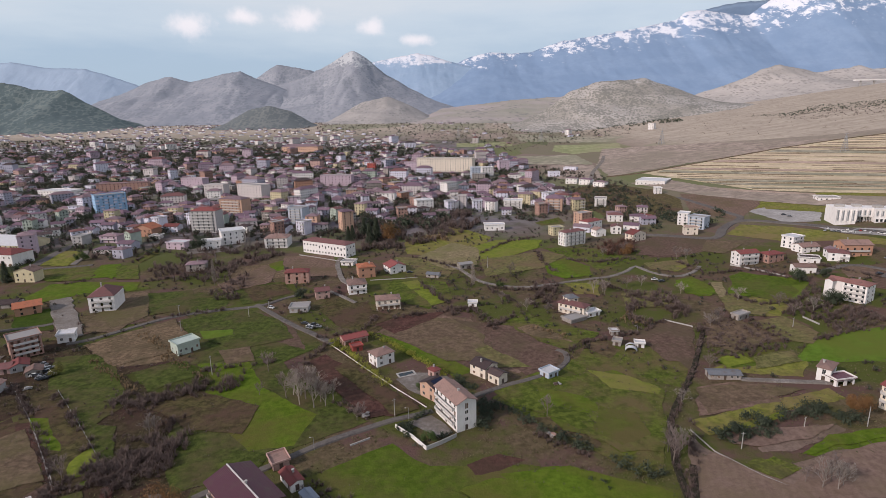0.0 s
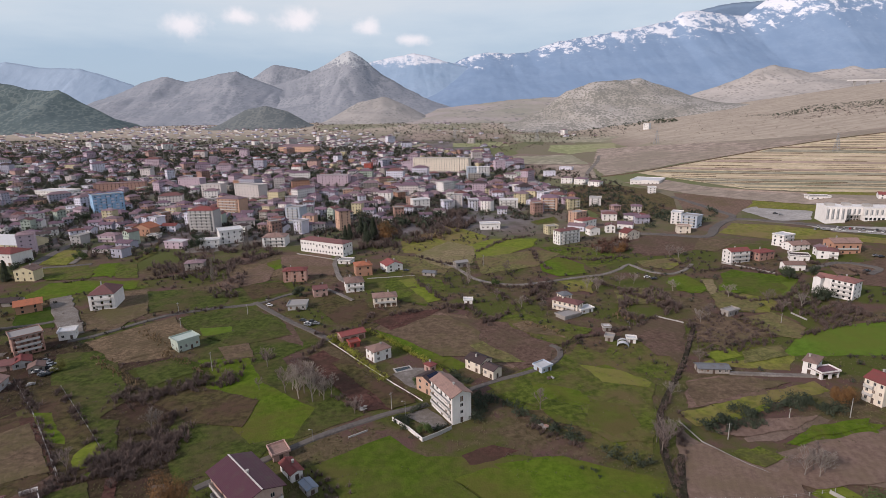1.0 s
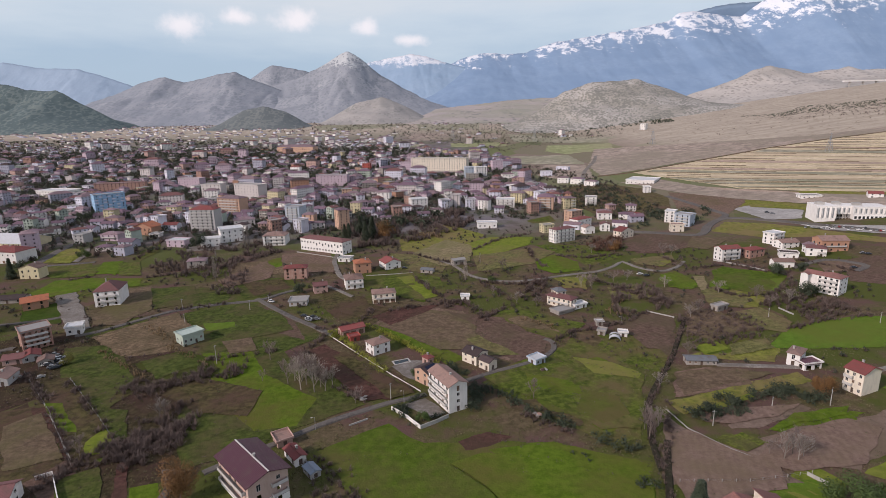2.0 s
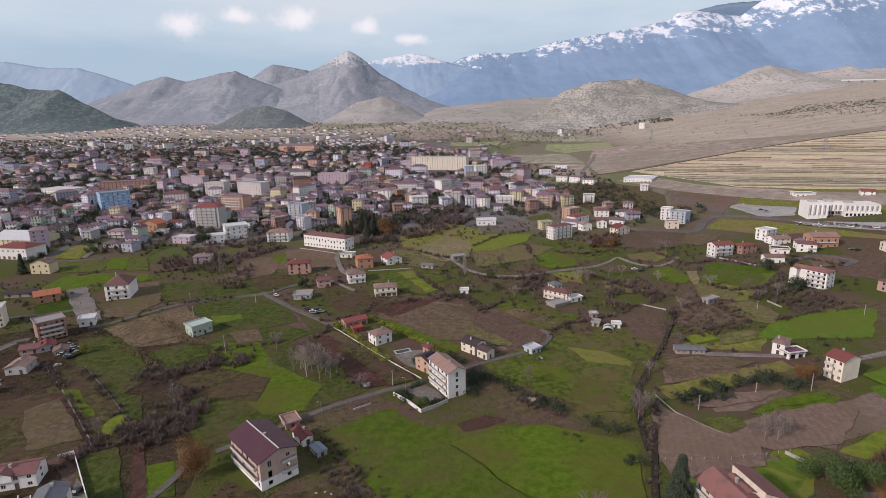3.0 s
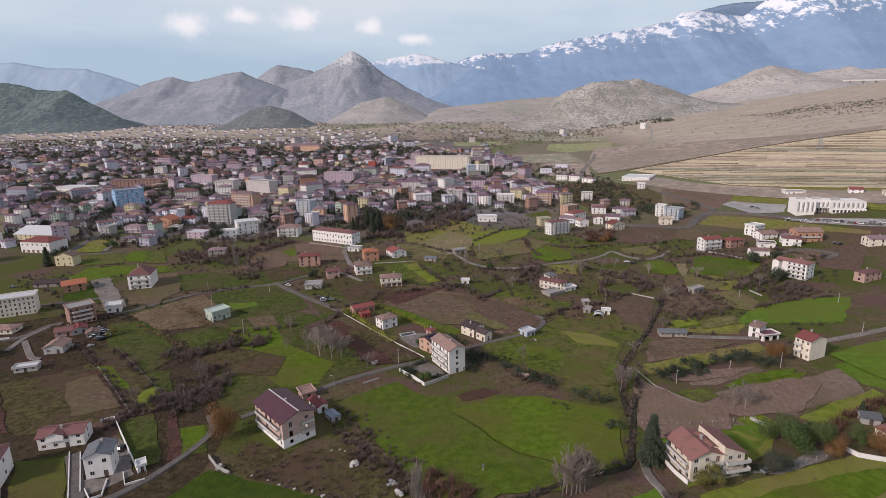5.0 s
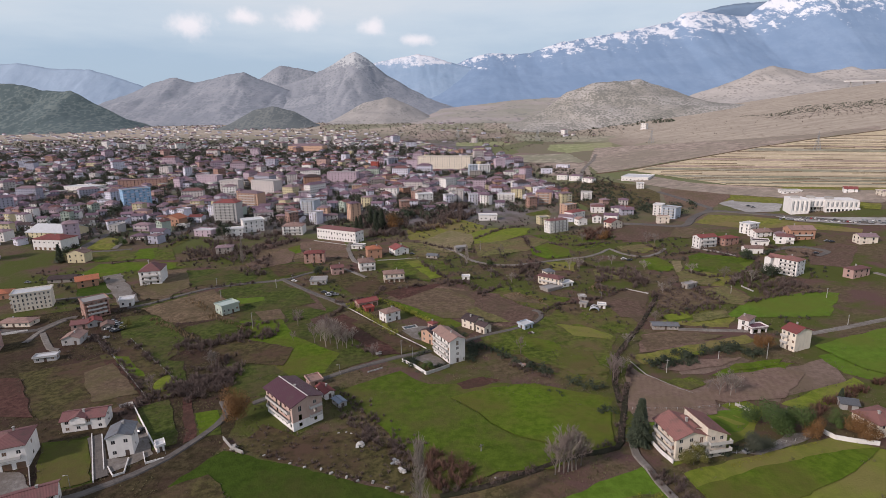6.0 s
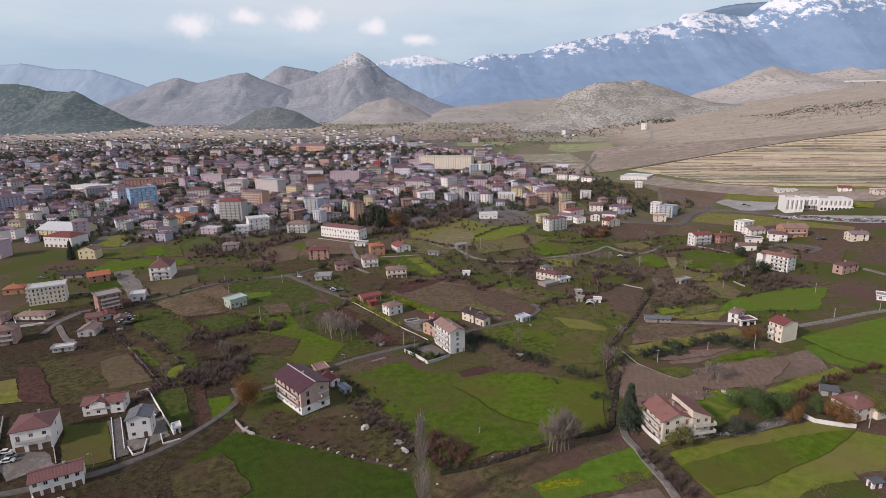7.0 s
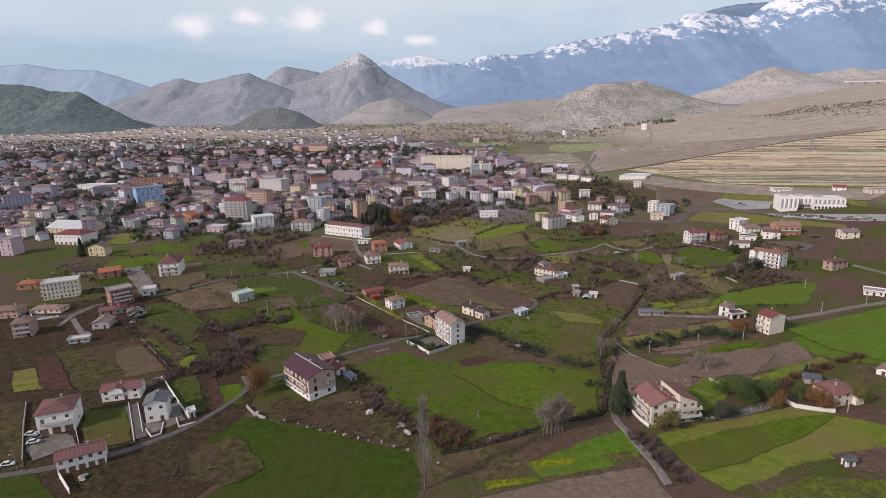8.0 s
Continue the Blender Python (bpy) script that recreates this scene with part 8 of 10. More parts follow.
hedge("dark shrubs beside the white house", "green", 5, 3.5, 1.4, 15.1, 167, 18.1, 176, 16.3, 184.1)
hedge("green hedge beside the farmhouse", "green", 3.5, 3, 1.2, 6.4, 202.9, 12.8, 195.4, 17.1, 192.3)
thicket("bare winter woodland with dark evergreens", "scrub", 7, 5, -57.7, 426.3, -80.2, 514.5, -41, 608.5, 40.6, 583.1, 54.3, 523.8, 17.1, 463.3, -30.4, 428.9)
thicket("dark evergreens in the woodland", "green", 8, 9, -62.4, 466, -70.3, 531.8, -39.4, 581.2, 21, 557.3, -2.7, 492.9)
thicket("bare winter woodland at the edge of town", "scrub", 5, 5, -213.4, 385.1, -215.5, 424.6, -174.4, 447.7, -139.8, 459.8, -117.5, 420, -137.9, 392.8, -147.8, 352.5, -179.3, 355.2)
thicket("bare winter woodland at the edge of town", "scrub", 5, 5, -139.7, 317.7, -147.2, 372, -128.6, 363.6, -118.5, 310.8)
thicket("olive grove on a slope", "green", 3.8, 8.5, 170.3, 671.8, 242.5, 715.7, 253.1, 585.8, 230.4, 491.1, 186.6, 527.6, 169, 616.3)
thicket("olive grove beside the houses", "green", 4.2, 8, 29.5, 760.6, 129.4, 902.2, 157, 759.1, 100, 695.7, 56, 552.2, 28.5, 588.2)
thicket("dark garden trees beside the first town houses", "green", 5, 12, -377, 425, -300, 400, -237, 425, -150, 440, -60, 470, -80, 530, -237, 540, -351, 500)
thicket("bare garden trees beside the first town houses", "scrub", 5.5, 9, -377, 425, -300, 400, -237, 425, -150, 440, -60, 470, -80, 530, -237, 540, -351, 500)
thicket("trees beside the houses", "green", 5, 7, 174.5, 443.2, 213.5, 478.2, 230.4, 449.2, 283.2, 502.1, 288.7, 522.8, 233.5, 525.1)
hedge("bare scrub and brambles along a field edge", "scrub", 3.5, 2.8, 1.3, -22.8, 275.7, 16.2, 287.2, 31.5, 255.5)
hedge("bare scrub and brambles along a field edge", "scrub", 3.5, 2.8, 1.3, 58, 222.3, 72.5, 237.4, 85.7, 240.3)
hedge("bare scrub and brambles along a field edge", "scrub", 3.5, 2.8, 1.3, 31.9, 263.1, 50.3, 280.7, 43.9, 301.9, 35.4, 321.8)
hedge("bare scrub and brambles along a field edge", "scrub", 3.5, 2.8, 1.3, 85.7, 240.3, 100.2, 245.9, 119, 260.6)
hedge("bare scrub and brambles along a field edge", "scrub", 3.5, 2.8, 1.3, -20.5, 410.1, 9.5, 378.5, 32.7, 361.8)
hedge("bare scrub and brambles along a field edge", "scrub", 3.5, 2.8, 1.3, 36.8, 407.4, 64.3, 444.9, 90.8, 458)
hedge("bare scrub and brambles along a field edge", "scrub", 3.5, 2.8, 1.3, 81.7, 410.6, 79.6, 378.3, 83.3, 349.6)
hedge("bare scrub and brambles along a field edge", "scrub", 3.5, 2.8, 1.3, -148.4, 288, -120.4, 297.5)
hedge("bare scrub and brambles along a field edge", "scrub", 3.5, 2.8, 1.3, -59.2, 251.7, -37.4, 257.2, -32.5, 280.7)
hedge("bare scrub and brambles along a field edge", "scrub", 3.5, 2.8, 1.3, -52.3, 244.3, -59.2, 226.1, -48.8, 199.4, -25.5, 174.9)
hedge("bare scrub and brambles along a field edge", "scrub", 3.5, 2.8, 1.3, 172.3, 372.1, 178.9, 335.9, 202.3, 337.7)
hedge("bare scrub and brambles along a field edge", "scrub", 3.5, 2.8, 1.3, 169.7, 297.4, 177.6, 276.8, 202.9, 277)
hedge("bare scrub and brambles along a field edge", "scrub", 3.5, 2.8, 1.3, -72.2, 227, -88.4, 222.4, -104.1, 218)
hedge("bare scrub and brambles along a field edge", "scrub", 3.5, 2.8, 1.3, -154, 201.4, -122.4, 168.1, -103, 146)
hedge("bare scrub and brambles along a field edge", "scrub", 3.5, 2.8, 1.3, -180.3, 212.6, -148.3, 180.3, -114.6, 141.4)
hedge("bare scrub and brambles along a field edge", "scrub", 3.5, 2.8, 1.3, 209, 349.7, 215.2, 322.2, 228.3, 309.7)
hedge("bare scrub and brambles along a field edge", "scrub", 3.5, 2.8, 1.3, 174.7, 227.4, 200.6, 237.1, 225.7, 237.6)
hedge("bare scrub and brambles along a field edge", "scrub", 3.5, 2.8, 1.3, 9.4, 277.2, 19.6, 289.7, 32.4, 263.1)
hedge("bare scrub and brambles along a field edge", "scrub", 3.5, 2.8, 1.3, -10.3, 340.1, 10, 290.5, 19.4, 287)
hedge("bare scrub and brambles along a field edge", "scrub", 3.5, 2.8, 1.3, 32.8, 324.3, 63.3, 315.8, 79.6, 325.3)
hedge("bare scrub and brambles along a field edge", "scrub", 3.5, 2.8, 1.3, 104, 328.4, 114.1, 310.2, 128.4, 279)
hedge("bare scrub and brambles along a field edge", "scrub", 3.5, 2.8, 1.3, -237.6, 364.2, -262.5, 344.4)
hedge("bare scrub and brambles along a field edge", "scrub", 3.5, 2.8, 1.3, -241.5, 410.5, -230.1, 409.5, -238.9, 474.5)
hedge("bare scrub and brambles along a field edge", "scrub", 3.5, 2.8, 1.3, -199.1, 357, -173.2, 367.6, -146.6, 393.7)
hedge("bare scrub and brambles along a field edge", "scrub", 3.5, 2.8, 1.3, 97.5, 383.8, 119.4, 373.2, 152, 383.6)
hedge("bare scrub and brambles along a field edge", "scrub", 3.5, 2.8, 1.3, 254.5, 337.2, 269.6, 305)
thicket("bare winter trees and bramble", "scrub", 4, 3.2, 53.7, 291.3, 63.7, 327, 79.1, 331.2, 71.8, 299.3, 59.9, 281.6)
thicket("bare winter trees and bramble", "scrub", 4.5, 3.2, 99.8, 269.1, 115.6, 304.8, 140.4, 306.9, 137.4, 265, 119.2, 257.4, 102.9, 252.9)
thicket("dense purplish winter scrub", "scrub", 2.2, 2.4, 133.4, 253.5, 161.7, 265.2, 171.1, 237.9, 156.9, 220.2, 118, 208.3)
thicket("dense purplish winter scrub", "scrub", 3.2, 2.6, 181.5, 263.1, 228.6, 305.1, 213.7, 266, 232.3, 256.3, 219.7, 240.9, 183.6, 236.2)
thicket("brown winter trees", "rustscrub", 5, 3.6, 128.2, 409.4, 146.9, 432.5, 168.7, 434.2, 150.9, 391.9, 132.1, 386.8)
thicket("reddish brush and dry reeds", "reed", 2.2, 1.6, 95.7, 261.4, 110.3, 281, 121, 265.2, 108.4, 252.4)
hedge("dry maize stalks left standing", "reed", 4, 2, 0.9, -157.9, 232.9, -139.6, 216.1, -122.5, 201.7)
hedge("dry maize stalks left standing", "reed", 5, 2, 0.9, -150.5, 264.1, -133.6, 246.8, -122, 230.4)
hedge("dry maize stalks left standing", "reed", 4, 2, 0.9, -120.7, 230.3, -105.3, 218.1, -100.2, 211.5)
hedge("dry maize stalks left standing", "reed", 5, 1.8, 0.9, 46.6, 259.6, 55.5, 252.8, 64.2, 242.1)
hedge("clump of tall dry reeds", "reed", 9, 4.5, 1.2, -8.6, 459.9, 2.3, 465, 12, 459.6)
hedge("clump of tall dry reeds", "reed", 6, 4, 1.2, -50.7, 425.6, -43.7, 434)
hedge("yellow flowering rape plants", "flower", 2.6, 0.9, 0.6, 29.7, 70.1, 43, 72.9)
hedge("yellow flowering rape plants", "flower", 2.6, 0.9, 0.6, 14.4, 62.2, 29.4, 63.5)
hedge("yellow flowering rape plants", "flower", 3.4, 0.9, 0.8, 53, 73, 64.8, 75.4)
hedge("yellow-green weeds along the field", "flower", 1.8, 0.7, 0.9, 75.6, 84.4, 93.4, 88.2, 128.4, 99.3)
thicket("low bushy crop", "bright", 0.7, 1.4, 90, 51.7, 110, 59.7, 129.7, 56.7, 131.2, 50.5, 120.6, 45.5)
hedge("rust-coloured shrubs along a garden", "rustscrub", 4, 3.2, 1.2, 132.4, 112.7, 143.9, 120.2, 160.4, 127.2, 174.8, 133.8, 187, 136.8)
hedge("garden shrubs beside the drive", "green", 2.5, 2, 1.4, 80.7, 91.1, 94.2, 94, 108.9, 98.4)
thicket("scrub along the hillside", "green", 3.2, 9, 848.3, 1475.1, 925.6, 1407.5, 1048, 1502.2, 1165, 1404.6, 1193.2, 1319.6, 1055.9, 1164.1, 1041.6, 1252.4, 968.6, 1307.7, 873.6, 1326.8)
thicket("scrub along the hillside", "scrub", 3, 14, 814.7, 1342.2, 966.9, 1363.3, 1099.9, 1324.3, 1110.7, 1226.2, 946.9, 1040.6, 889.7, 1165.6, 824.6, 1211.8)
thicket("scattered bushes on the dry slope", "scrub", 3, 45, 462.2, 1147.9, 702.4, 1060.8, 881.8, 966.9, 1215.8, 1345.2, 973.9, 1482.5, 849.2, 1691.2)
thicket("orchards and hedgerows on the plain", "scrub", 4, 20, -112.1, 1810.3, 181.5, 1267.4, 411.3, 1430, 587.8, 1467.1, 721.9, 2947.1, 323.1, 4520.6, -213.8, 3528.4)
thicket("dark trees on the plain", "green", 6, 38, -424.7, 2084.2, 192.3, 1343.1, 563.6, 1443.2, 652.3, 2661.8, 0.7, 3389.3)
thicket("woods on the far plain", "scrub", 7, 21, -2433.3, 2830, -1178.6, 2538.6, -409.7, 2009, -48.4, 2351.4, -631.5, 3911.8, -1711.5, 3703, -3711.1, 4333.6)
thicket("rows of trees below the hill", "green", 7, 16, 504.8, 1760.1, 655.9, 1640, 734.3, 1590.5, 783.3, 1737.7, 640, 1838.5)
thicket("rough grass and brambles", "scrub", 1.4, 3.4, -70.6, 102.2, -63.1, 120.7, -38.9, 112.7, -6.6, 98.8, -8.1, 81.4, -44.5, 97.1)
thicket("rough grass and brambles", "scrub", 1.3, 4, -154, 201.4, -133.2, 204.7, -93, 180.8, -87.1, 150.6, -103.7, 148.7)
thicket("rough grass and brambles", "scrub", 1.2, 5, 61.8, 217.4, 119.6, 230.5, 97.8, 189.3, 87, 198.6)
thicket("rough grass and brambles", "scrub", 1.5, 4.5, -32.3, 390.3, 40.4, 398.6, 70.2, 332.2, 34, 335.9, 10.2, 295.2, -10.4, 346.3)
thicket("rough grass and brambles", "scrub", 1.2, 4.5, -51.1, 237.7, -42.1, 230.9, -6.9, 185.6, -15.5, 178.1, -30.9, 203)
thicket("trees between the town houses", "green", 6, 17, -490.1, 427.8, -351, 488.2, -237.5, 517, -80.1, 507.6, 41.8, 573.4, 123.9, 535.9, 169.1, 925.8, -11, 1434.6, -371.3, 1679.3, -944, 1913.2, -1833, 1902.2)
thicket("bare trees between the town houses", "scrub", 6, 15, -490.1, 427.8, -351, 488.2, -237.5, 517, -80.1, 507.6, 41.8, 573.4, 123.9, 535.9, 169.1, 925.8, -11, 1434.6, -371.3, 1679.3, -944, 1913.2, -1833, 1902.2)
thicket("tufts of rough grass over the farmland", "tuft", 0.7, 2, -136.1, 135.2, -241.6, 264.9, -139.5, 289.1, -55.9, 300.8, 42.5, 292.3, 139.3, 256.7, 240.4, 248, 128.6, 120.9)
thicket("tufts of rough grass over the farmland", "tuft", 0.7, 2, -134.1, 57.4, -208.2, 149.3, -19.3, 149.3, 106.5, 140.4, 199.2, 130.7, 126.6, 45.1)
thicket("scattered bare bushes over rough ground", "scrub", 2.4, 7, -218.9, 237, -304.5, 342.2, -179.3, 355.2, -58.8, 435.6, 73.2, 507.8, 161, 446.1, 224.2, 392.3, 297.7, 322, 174.4, 177.8, 100.8, 203.5, -21.6, 279.8, -108.8, 229.5)
thicket("scattered evergreen bushes over rough ground", "green", 2, 9, -218.9, 237, -304.5, 342.2, -179.3, 355.2, -58.8, 435.6, 73.2, 507.8, 161, 446.1, 224.2, 392.3, 297.7, 322, 174.4, 177.8, 100.8, 203.5, -21.6, 279.8, -108.8, 229.5)
thicket("scattered bare bushes over rough ground", "scrub", 1.8, 6, -136.1, 135.2, -218.9, 237, -108.8, 229.5, -47.8, 194.7, -52.8, 148.8, -79.1, 137.1)
thicket("bare trees along the town streets", "scrub", 6, 8.5, -490.1, 427.8, -351, 488.2, -237.5, 517, -80.1, 507.6, 41.8, 573.4, 102.2, 663.1, -172.7, 916.3, -575.8, 906.7, -909.3, 888)
thicket("dark garden trees along the town streets", "green", 6, 10, -490.1, 427.8, -351, 488.2, -237.5, 517, -80.1, 507.6, 41.8, 573.4, 102.2, 663.1, -172.7, 916.3, -575.8, 906.7, -909.3, 888)
thicket("garden trees between scattered houses", "green", 4.5, 11, 45.8, 534.8, 119.1, 944.3, 212.1, 985.2, 263.2, 785.1, 252, 564.4, 218.6, 476, 165.2, 455.5, 121.2, 522.1)
thicket("bare trees between scattered houses", "scrub", 4.5, 9, 45.8, 534.8, 119.1, 944.3, 212.1, 985.2, 263.2, 785.1, 252, 564.4, 218.6, 476, 165.2, 455.5, 121.2, 522.1)
thicket("bare trees between the tiled roofs", "scrub", 7, 13, -872.7, 847.8, -552.2, 864.9, -169.8, 898.7, 105.7, 689.4, 153.1, 1038.8, -42.3, 1444, -751.1, 1499.2, -1461.5, 1494.3)
thicket("evergreen trees along the town streets", "green", 6.5, 12, -872.7, 847.8, -552.2, 864.9, -169.8, 898.7, 105.7, 689.4, 153.1, 1038.8, -42.3, 1444, -751.1, 1499.2, -1461.5, 1494.3)
re_ = random.Random(8)
margins, green_margins = [], []
for ring in PLOTS:
    for i in range(0, len(ring), 2):
        p, q = Vector(ring[i:i + 2]), Vector(ring[(i + 2) % len(ring):(i + 2) % len(ring) + 2])
        for _ in range(int((q - p).length / 1.3)):
            v = p.lerp(q, re_.random()) + Vector((re_.gauss(0, 0.8), re_.gauss(0, 0.8)))
            if noise.noise(Vector((v.x, v.y, 4)) * 0.06) > -0.05 and clear(v.x, v.y):
                (margins if re_.random() < 0.7 else green_margins).append((v.x, v.y, re_.uniform(0.35, 0.95)))
grow("scrub", "brown weeds and bramble along the plot edges", "tuftscrub", margins, 1.0, "scrub")
grow("weeds", "green weeds along the plot edges", "weed", green_margins, 1.0, "weeds")
tree("bare pale-stemmed tree in the meadow", "bare", -59.3, 193.2, 10.9, 1)
tree("bare pale-stemmed tree in the meadow", "bare", -56.9, 195.3, 11, 1)
tree("bare pale-stemmed tree in the meadow", "bare", -52.7, 187.7, 13, 1)
tree("bare pale-stemmed tree in the meadow", "bare", -51.4, 191.9, 13.7, 1)
tree("bare pale-stemmed tree in the meadow", "bare", -46.8, 185.2, 12.6, 1)
tree("bare pale-stemmed tree in the meadow", "bare", -47.7, 193.8, 11.4, 1)
tree("bare pale-stemmed tree in the meadow", "bare", -42.6, 185.8, 9.9, 1)
tree("bare pale-stemmed tree in the meadow", "bare", -40.5, 190.7, 8.7, 1)
tree("bare pale-stemmed tree in the meadow", "bare", -52.2, 199.6, 10.4, 1)
tree("bare pale-stemmed tree in the meadow", "bare", -53.9, 195.1, 11.7, 1)
tree("bare pale-stemmed tree in the meadow", "bare", -45, 189.3, 10, 1)
tree("spreading bare winter tree", "bare", -73.1, 217, 9.6, 1)
tree("spreading bare winter tree", "bare", -70.6, 196.2, 5.4, 1)
tree("spreading bare winter tree", "bare", -100.9, 169.6, 8.1, 1)
tree("spreading bare winter tree", "bare", -99.6, 170.9, 6.7, 1)
tree("spreading bare winter tree", "bare", 39.6, 173.9, 8.3, 1)
tree("spreading bare winter tree", "bare", 73.1, 145, 10.5, 1)
tree("spreading bare winter tree", "bare", 73.6, 150.2, 9.2, 1)
tree("spreading bare winter tree", "bare", 75.5, 147.1, 8, 1)
tree("spreading bare winter tree", "bare", -116.3, 146.7, 8.3, 1)
tree("spreading bare winter tree", "bare", -27.8, 176.9, 6.4, 1)
tree("spreading bare winter tree", "bare", -29.2, 175.1, 5.6, 1)
tree("slender bare tree in ploughed field", "bare", 109.6, 130.3, 9.2, 1)
tree("slender bare tree in ploughed field", "bare", 113.7, 132.5, 8.7, 1)
tree("slender bare tree in ploughed field", "bare", 113.5, 129.3, 9.1, 1)
tree("slender bare tree in ploughed field", "bare", 116.3, 131.1, 7.4, 1)
tree("slender bare tree in ploughed field", "bare", 106.5, 132.9, 5.6, 1)
tree("clump of bare multi-stemmed winter trees", "bare", 37.5, 88, 11.5, 1)
tree("clump of bare multi-stemmed winter trees", "bare", 38.7, 87.2, 13.5, 1)
tree("clump of bare multi-stemmed winter trees", "bare", 40.2, 87.8, 14.4, 1)
tree("clump of bare multi-stemmed winter trees", "bare", 41.5, 88.1, 14.6, 1)
tree("clump of bare multi-stemmed winter trees", "bare", 43, 88.7, 12.4, 1)
tree("clump of bare multi-stemmed winter trees", "bare", 36, 86.7, 10.8, 1)
tree("clump of bare multi-stemmed winter trees", "bare", 45, 90.4, 9.9, 1)
tree("tall bare columnar poplar", "poplar", -4.6, 61, 30.2, 1)
tree("tall bare columnar poplar", "poplar", -162.7, 395.2, 8.7, 1)
tree("tall bare columnar poplar", "poplar", -145.3, 346.1, 16.6, 1)
tree("tall bare columnar poplar", "poplar", -150.2, 435.8, 19, 1)
tree("tall bare columnar poplar", "poplar", -152.4, 432.4, 17.4, 1)
tree("rust-leaved autumn tree beside the lane", "rust", -73.7, 124.1, 13.1, 0.75)
tree("rust-leaved autumn tree at the wood", "rust", -35.9, 463, 15.1, 1)
tree("dark conifer beside the villa", "conifer", 67.4, 101.1, 16.7, 1)
tree("broad green umbrella pine", "round", 115.7, 107, 10.8, 1.35)
tree("broad green umbrella pine", "round", 121.4, 107.4, 10, 1.25)
tree("olive tree by the drive", "olive", 101.7, 93.5, 7.2, 1)
tree("olive tree by the drive", "olive", 105.9, 94.7, 5.1, 1)
tree("round green tree in a garden", "round", 138.5, 105.1, 6.1, 1)
tree("rust-leaved tree in a garden", "rust", 141.3, 99.1, 8.7, 1)
tree("rust-leaved tree in a garden", "rust", 125.7, 101.2, 6.9, 1)
tree("yellow-green tree in a garden", "bright", 157, 101, 8.6, 1)
tree("yellow-green tree in a garden", "bright", 79.9, 89, 7.3, 1)
tree("small dark conifer by the hedge", "conifer", 150.7, 121.6, 5.8, 1)
tree("dark round tree in a garden", "round", -3, 161.2, 4.7, 1)
tree("dark round tree in a garden", "round", -6.4, 196.6, 3.4, 1)
tree("yellow-green tree in a garden", "bright", -165.8, 219.4, 5.4, 1)
tree("yellowing tree beside a house", "rust", 147, 166.6, 9.4, 0.8)
tree("dark round tree beside a white house", "round", 222.5, 308.8, 7.9, 1)
tree("dark round tree beside a white house", "round", 216.5, 269.9, 9.5, 1)
tree("dark round evergreen tree beside a house", "round", 243.3, 315.1, 6.5, 1)
tree("bushy bare winter tree in scrub", "bare", 95.8, 307, 8.9, 1)
tree("bushy bare winter tree in scrub", "bare", 101.8, 304.3, 9.4, 1)
tree("dark conifer beside a house", "conifer", -295.6, 365.5, 15.3, 1)
tree("dark round evergreen tree beside a house", "round", -305.1, 386.4, 7.3, 1)
tree("dark evergreen tree in a garden", "round", -80.5, 314.8, 7.2, 1)
tree("slender dark cypress beside a house", "conifer", -74, 467.3, 12.6, 1)
tree("slender dark cypress beside a house", "conifer", -70, 466.8, 13.6, 1)
tree("dark round evergreen tree beside a house", "round", -195, 440.4, 11.9, 1)
tree("dark round evergreen tree beside a house", "round", -275.4, 418.7, 8.7, 1)
tree("tall dark conifer in the wood", "conifer", -48.9, 464.5, 20.1, 1)
tree("tall dark conifer in the wood", "conifer", -53.8, 454.6, 17.3, 1)
tree("tall dark conifer in the wood", "conifer", -61.2, 476.7, 18.1, 1)
tree("dark conifer between town houses", "conifer", -466, 590.1, 14, 1)
tree("dark conifer between town houses", "conifer", -392.3, 620.3, 14.6, 1)
tree("dark conifer between town houses", "conifer", -377.6, 606.1, 12.8, 1)
tree("dark conifer between town houses", "conifer", -117.1, 626.2, 14.7, 1)
tree("dark conifer between town houses", "conifer", -108.1, 527.5, 11.5, 1)
tree("dark conifer between town houses", "conifer", -86.1, 993.1, 16.4, 1)
tree("dark conifer between town houses", "conifer", -67.1, 1009.8, 15.6, 1)
tree("dark round tree between town houses", "round", -463.6, 571.4, 15, 1)
tree("dark round tree between town houses", "round", -369.6, 577.9, 11.7, 1)
tree("dark round tree between town houses", "round", -306.2, 588.9, 12.6, 1)
tree("dark round tree between town houses", "round", -206.1, 471.9, 8.3, 1)
tree("dark round tree between town houses", "round", -286.8, 567.5, 10.2, 1)
tree("dark round tree between town houses", "round", 51, 963, 9.6, 1)
tree("bushy bare winter tree in scrub", "bare", 102.4, 309.2, 7.5, 1.5)
tree("brown bushy winter tree beside a lane", "rust", 145.5, 392.5, 8, 1.2)
tree("bushy bare winter tree in scrub", "bare", 126.6, 387.5, 7, 1.4)
tree("bushy bare winter tree by the ploughed plot", "bare", 176.3, 374.2, 9, 1.3)
tree("bushy bare winter tree by the ploughed plot", "bare", 181.6, 371, 8, 1.3)
tree("bushy bare winter tree in scrub", "bare", 171.6, 285.3, 8, 1.4)
tree("bushy bare winter tree in scrub", "bare", 186.8, 272.4, 8, 1.4)
tree("bushy bare winter tree in scrub", "bare", 138, 250.4, 7, 1.5)
tree("bushy bare winter tree in scrub", "bare", 144.1, 254.9, 8, 1.3)
tree("dark round evergreen tree beside a house", "round", 227.1, 317.4, 6.5, 1.2)
tree("dark round evergreen tree beside a house", "round", 219, 273, 6, 1.1)
tree("spreading bare winter tree in a meadow", "bare", -1.1, 311.9, 6, 1.4)
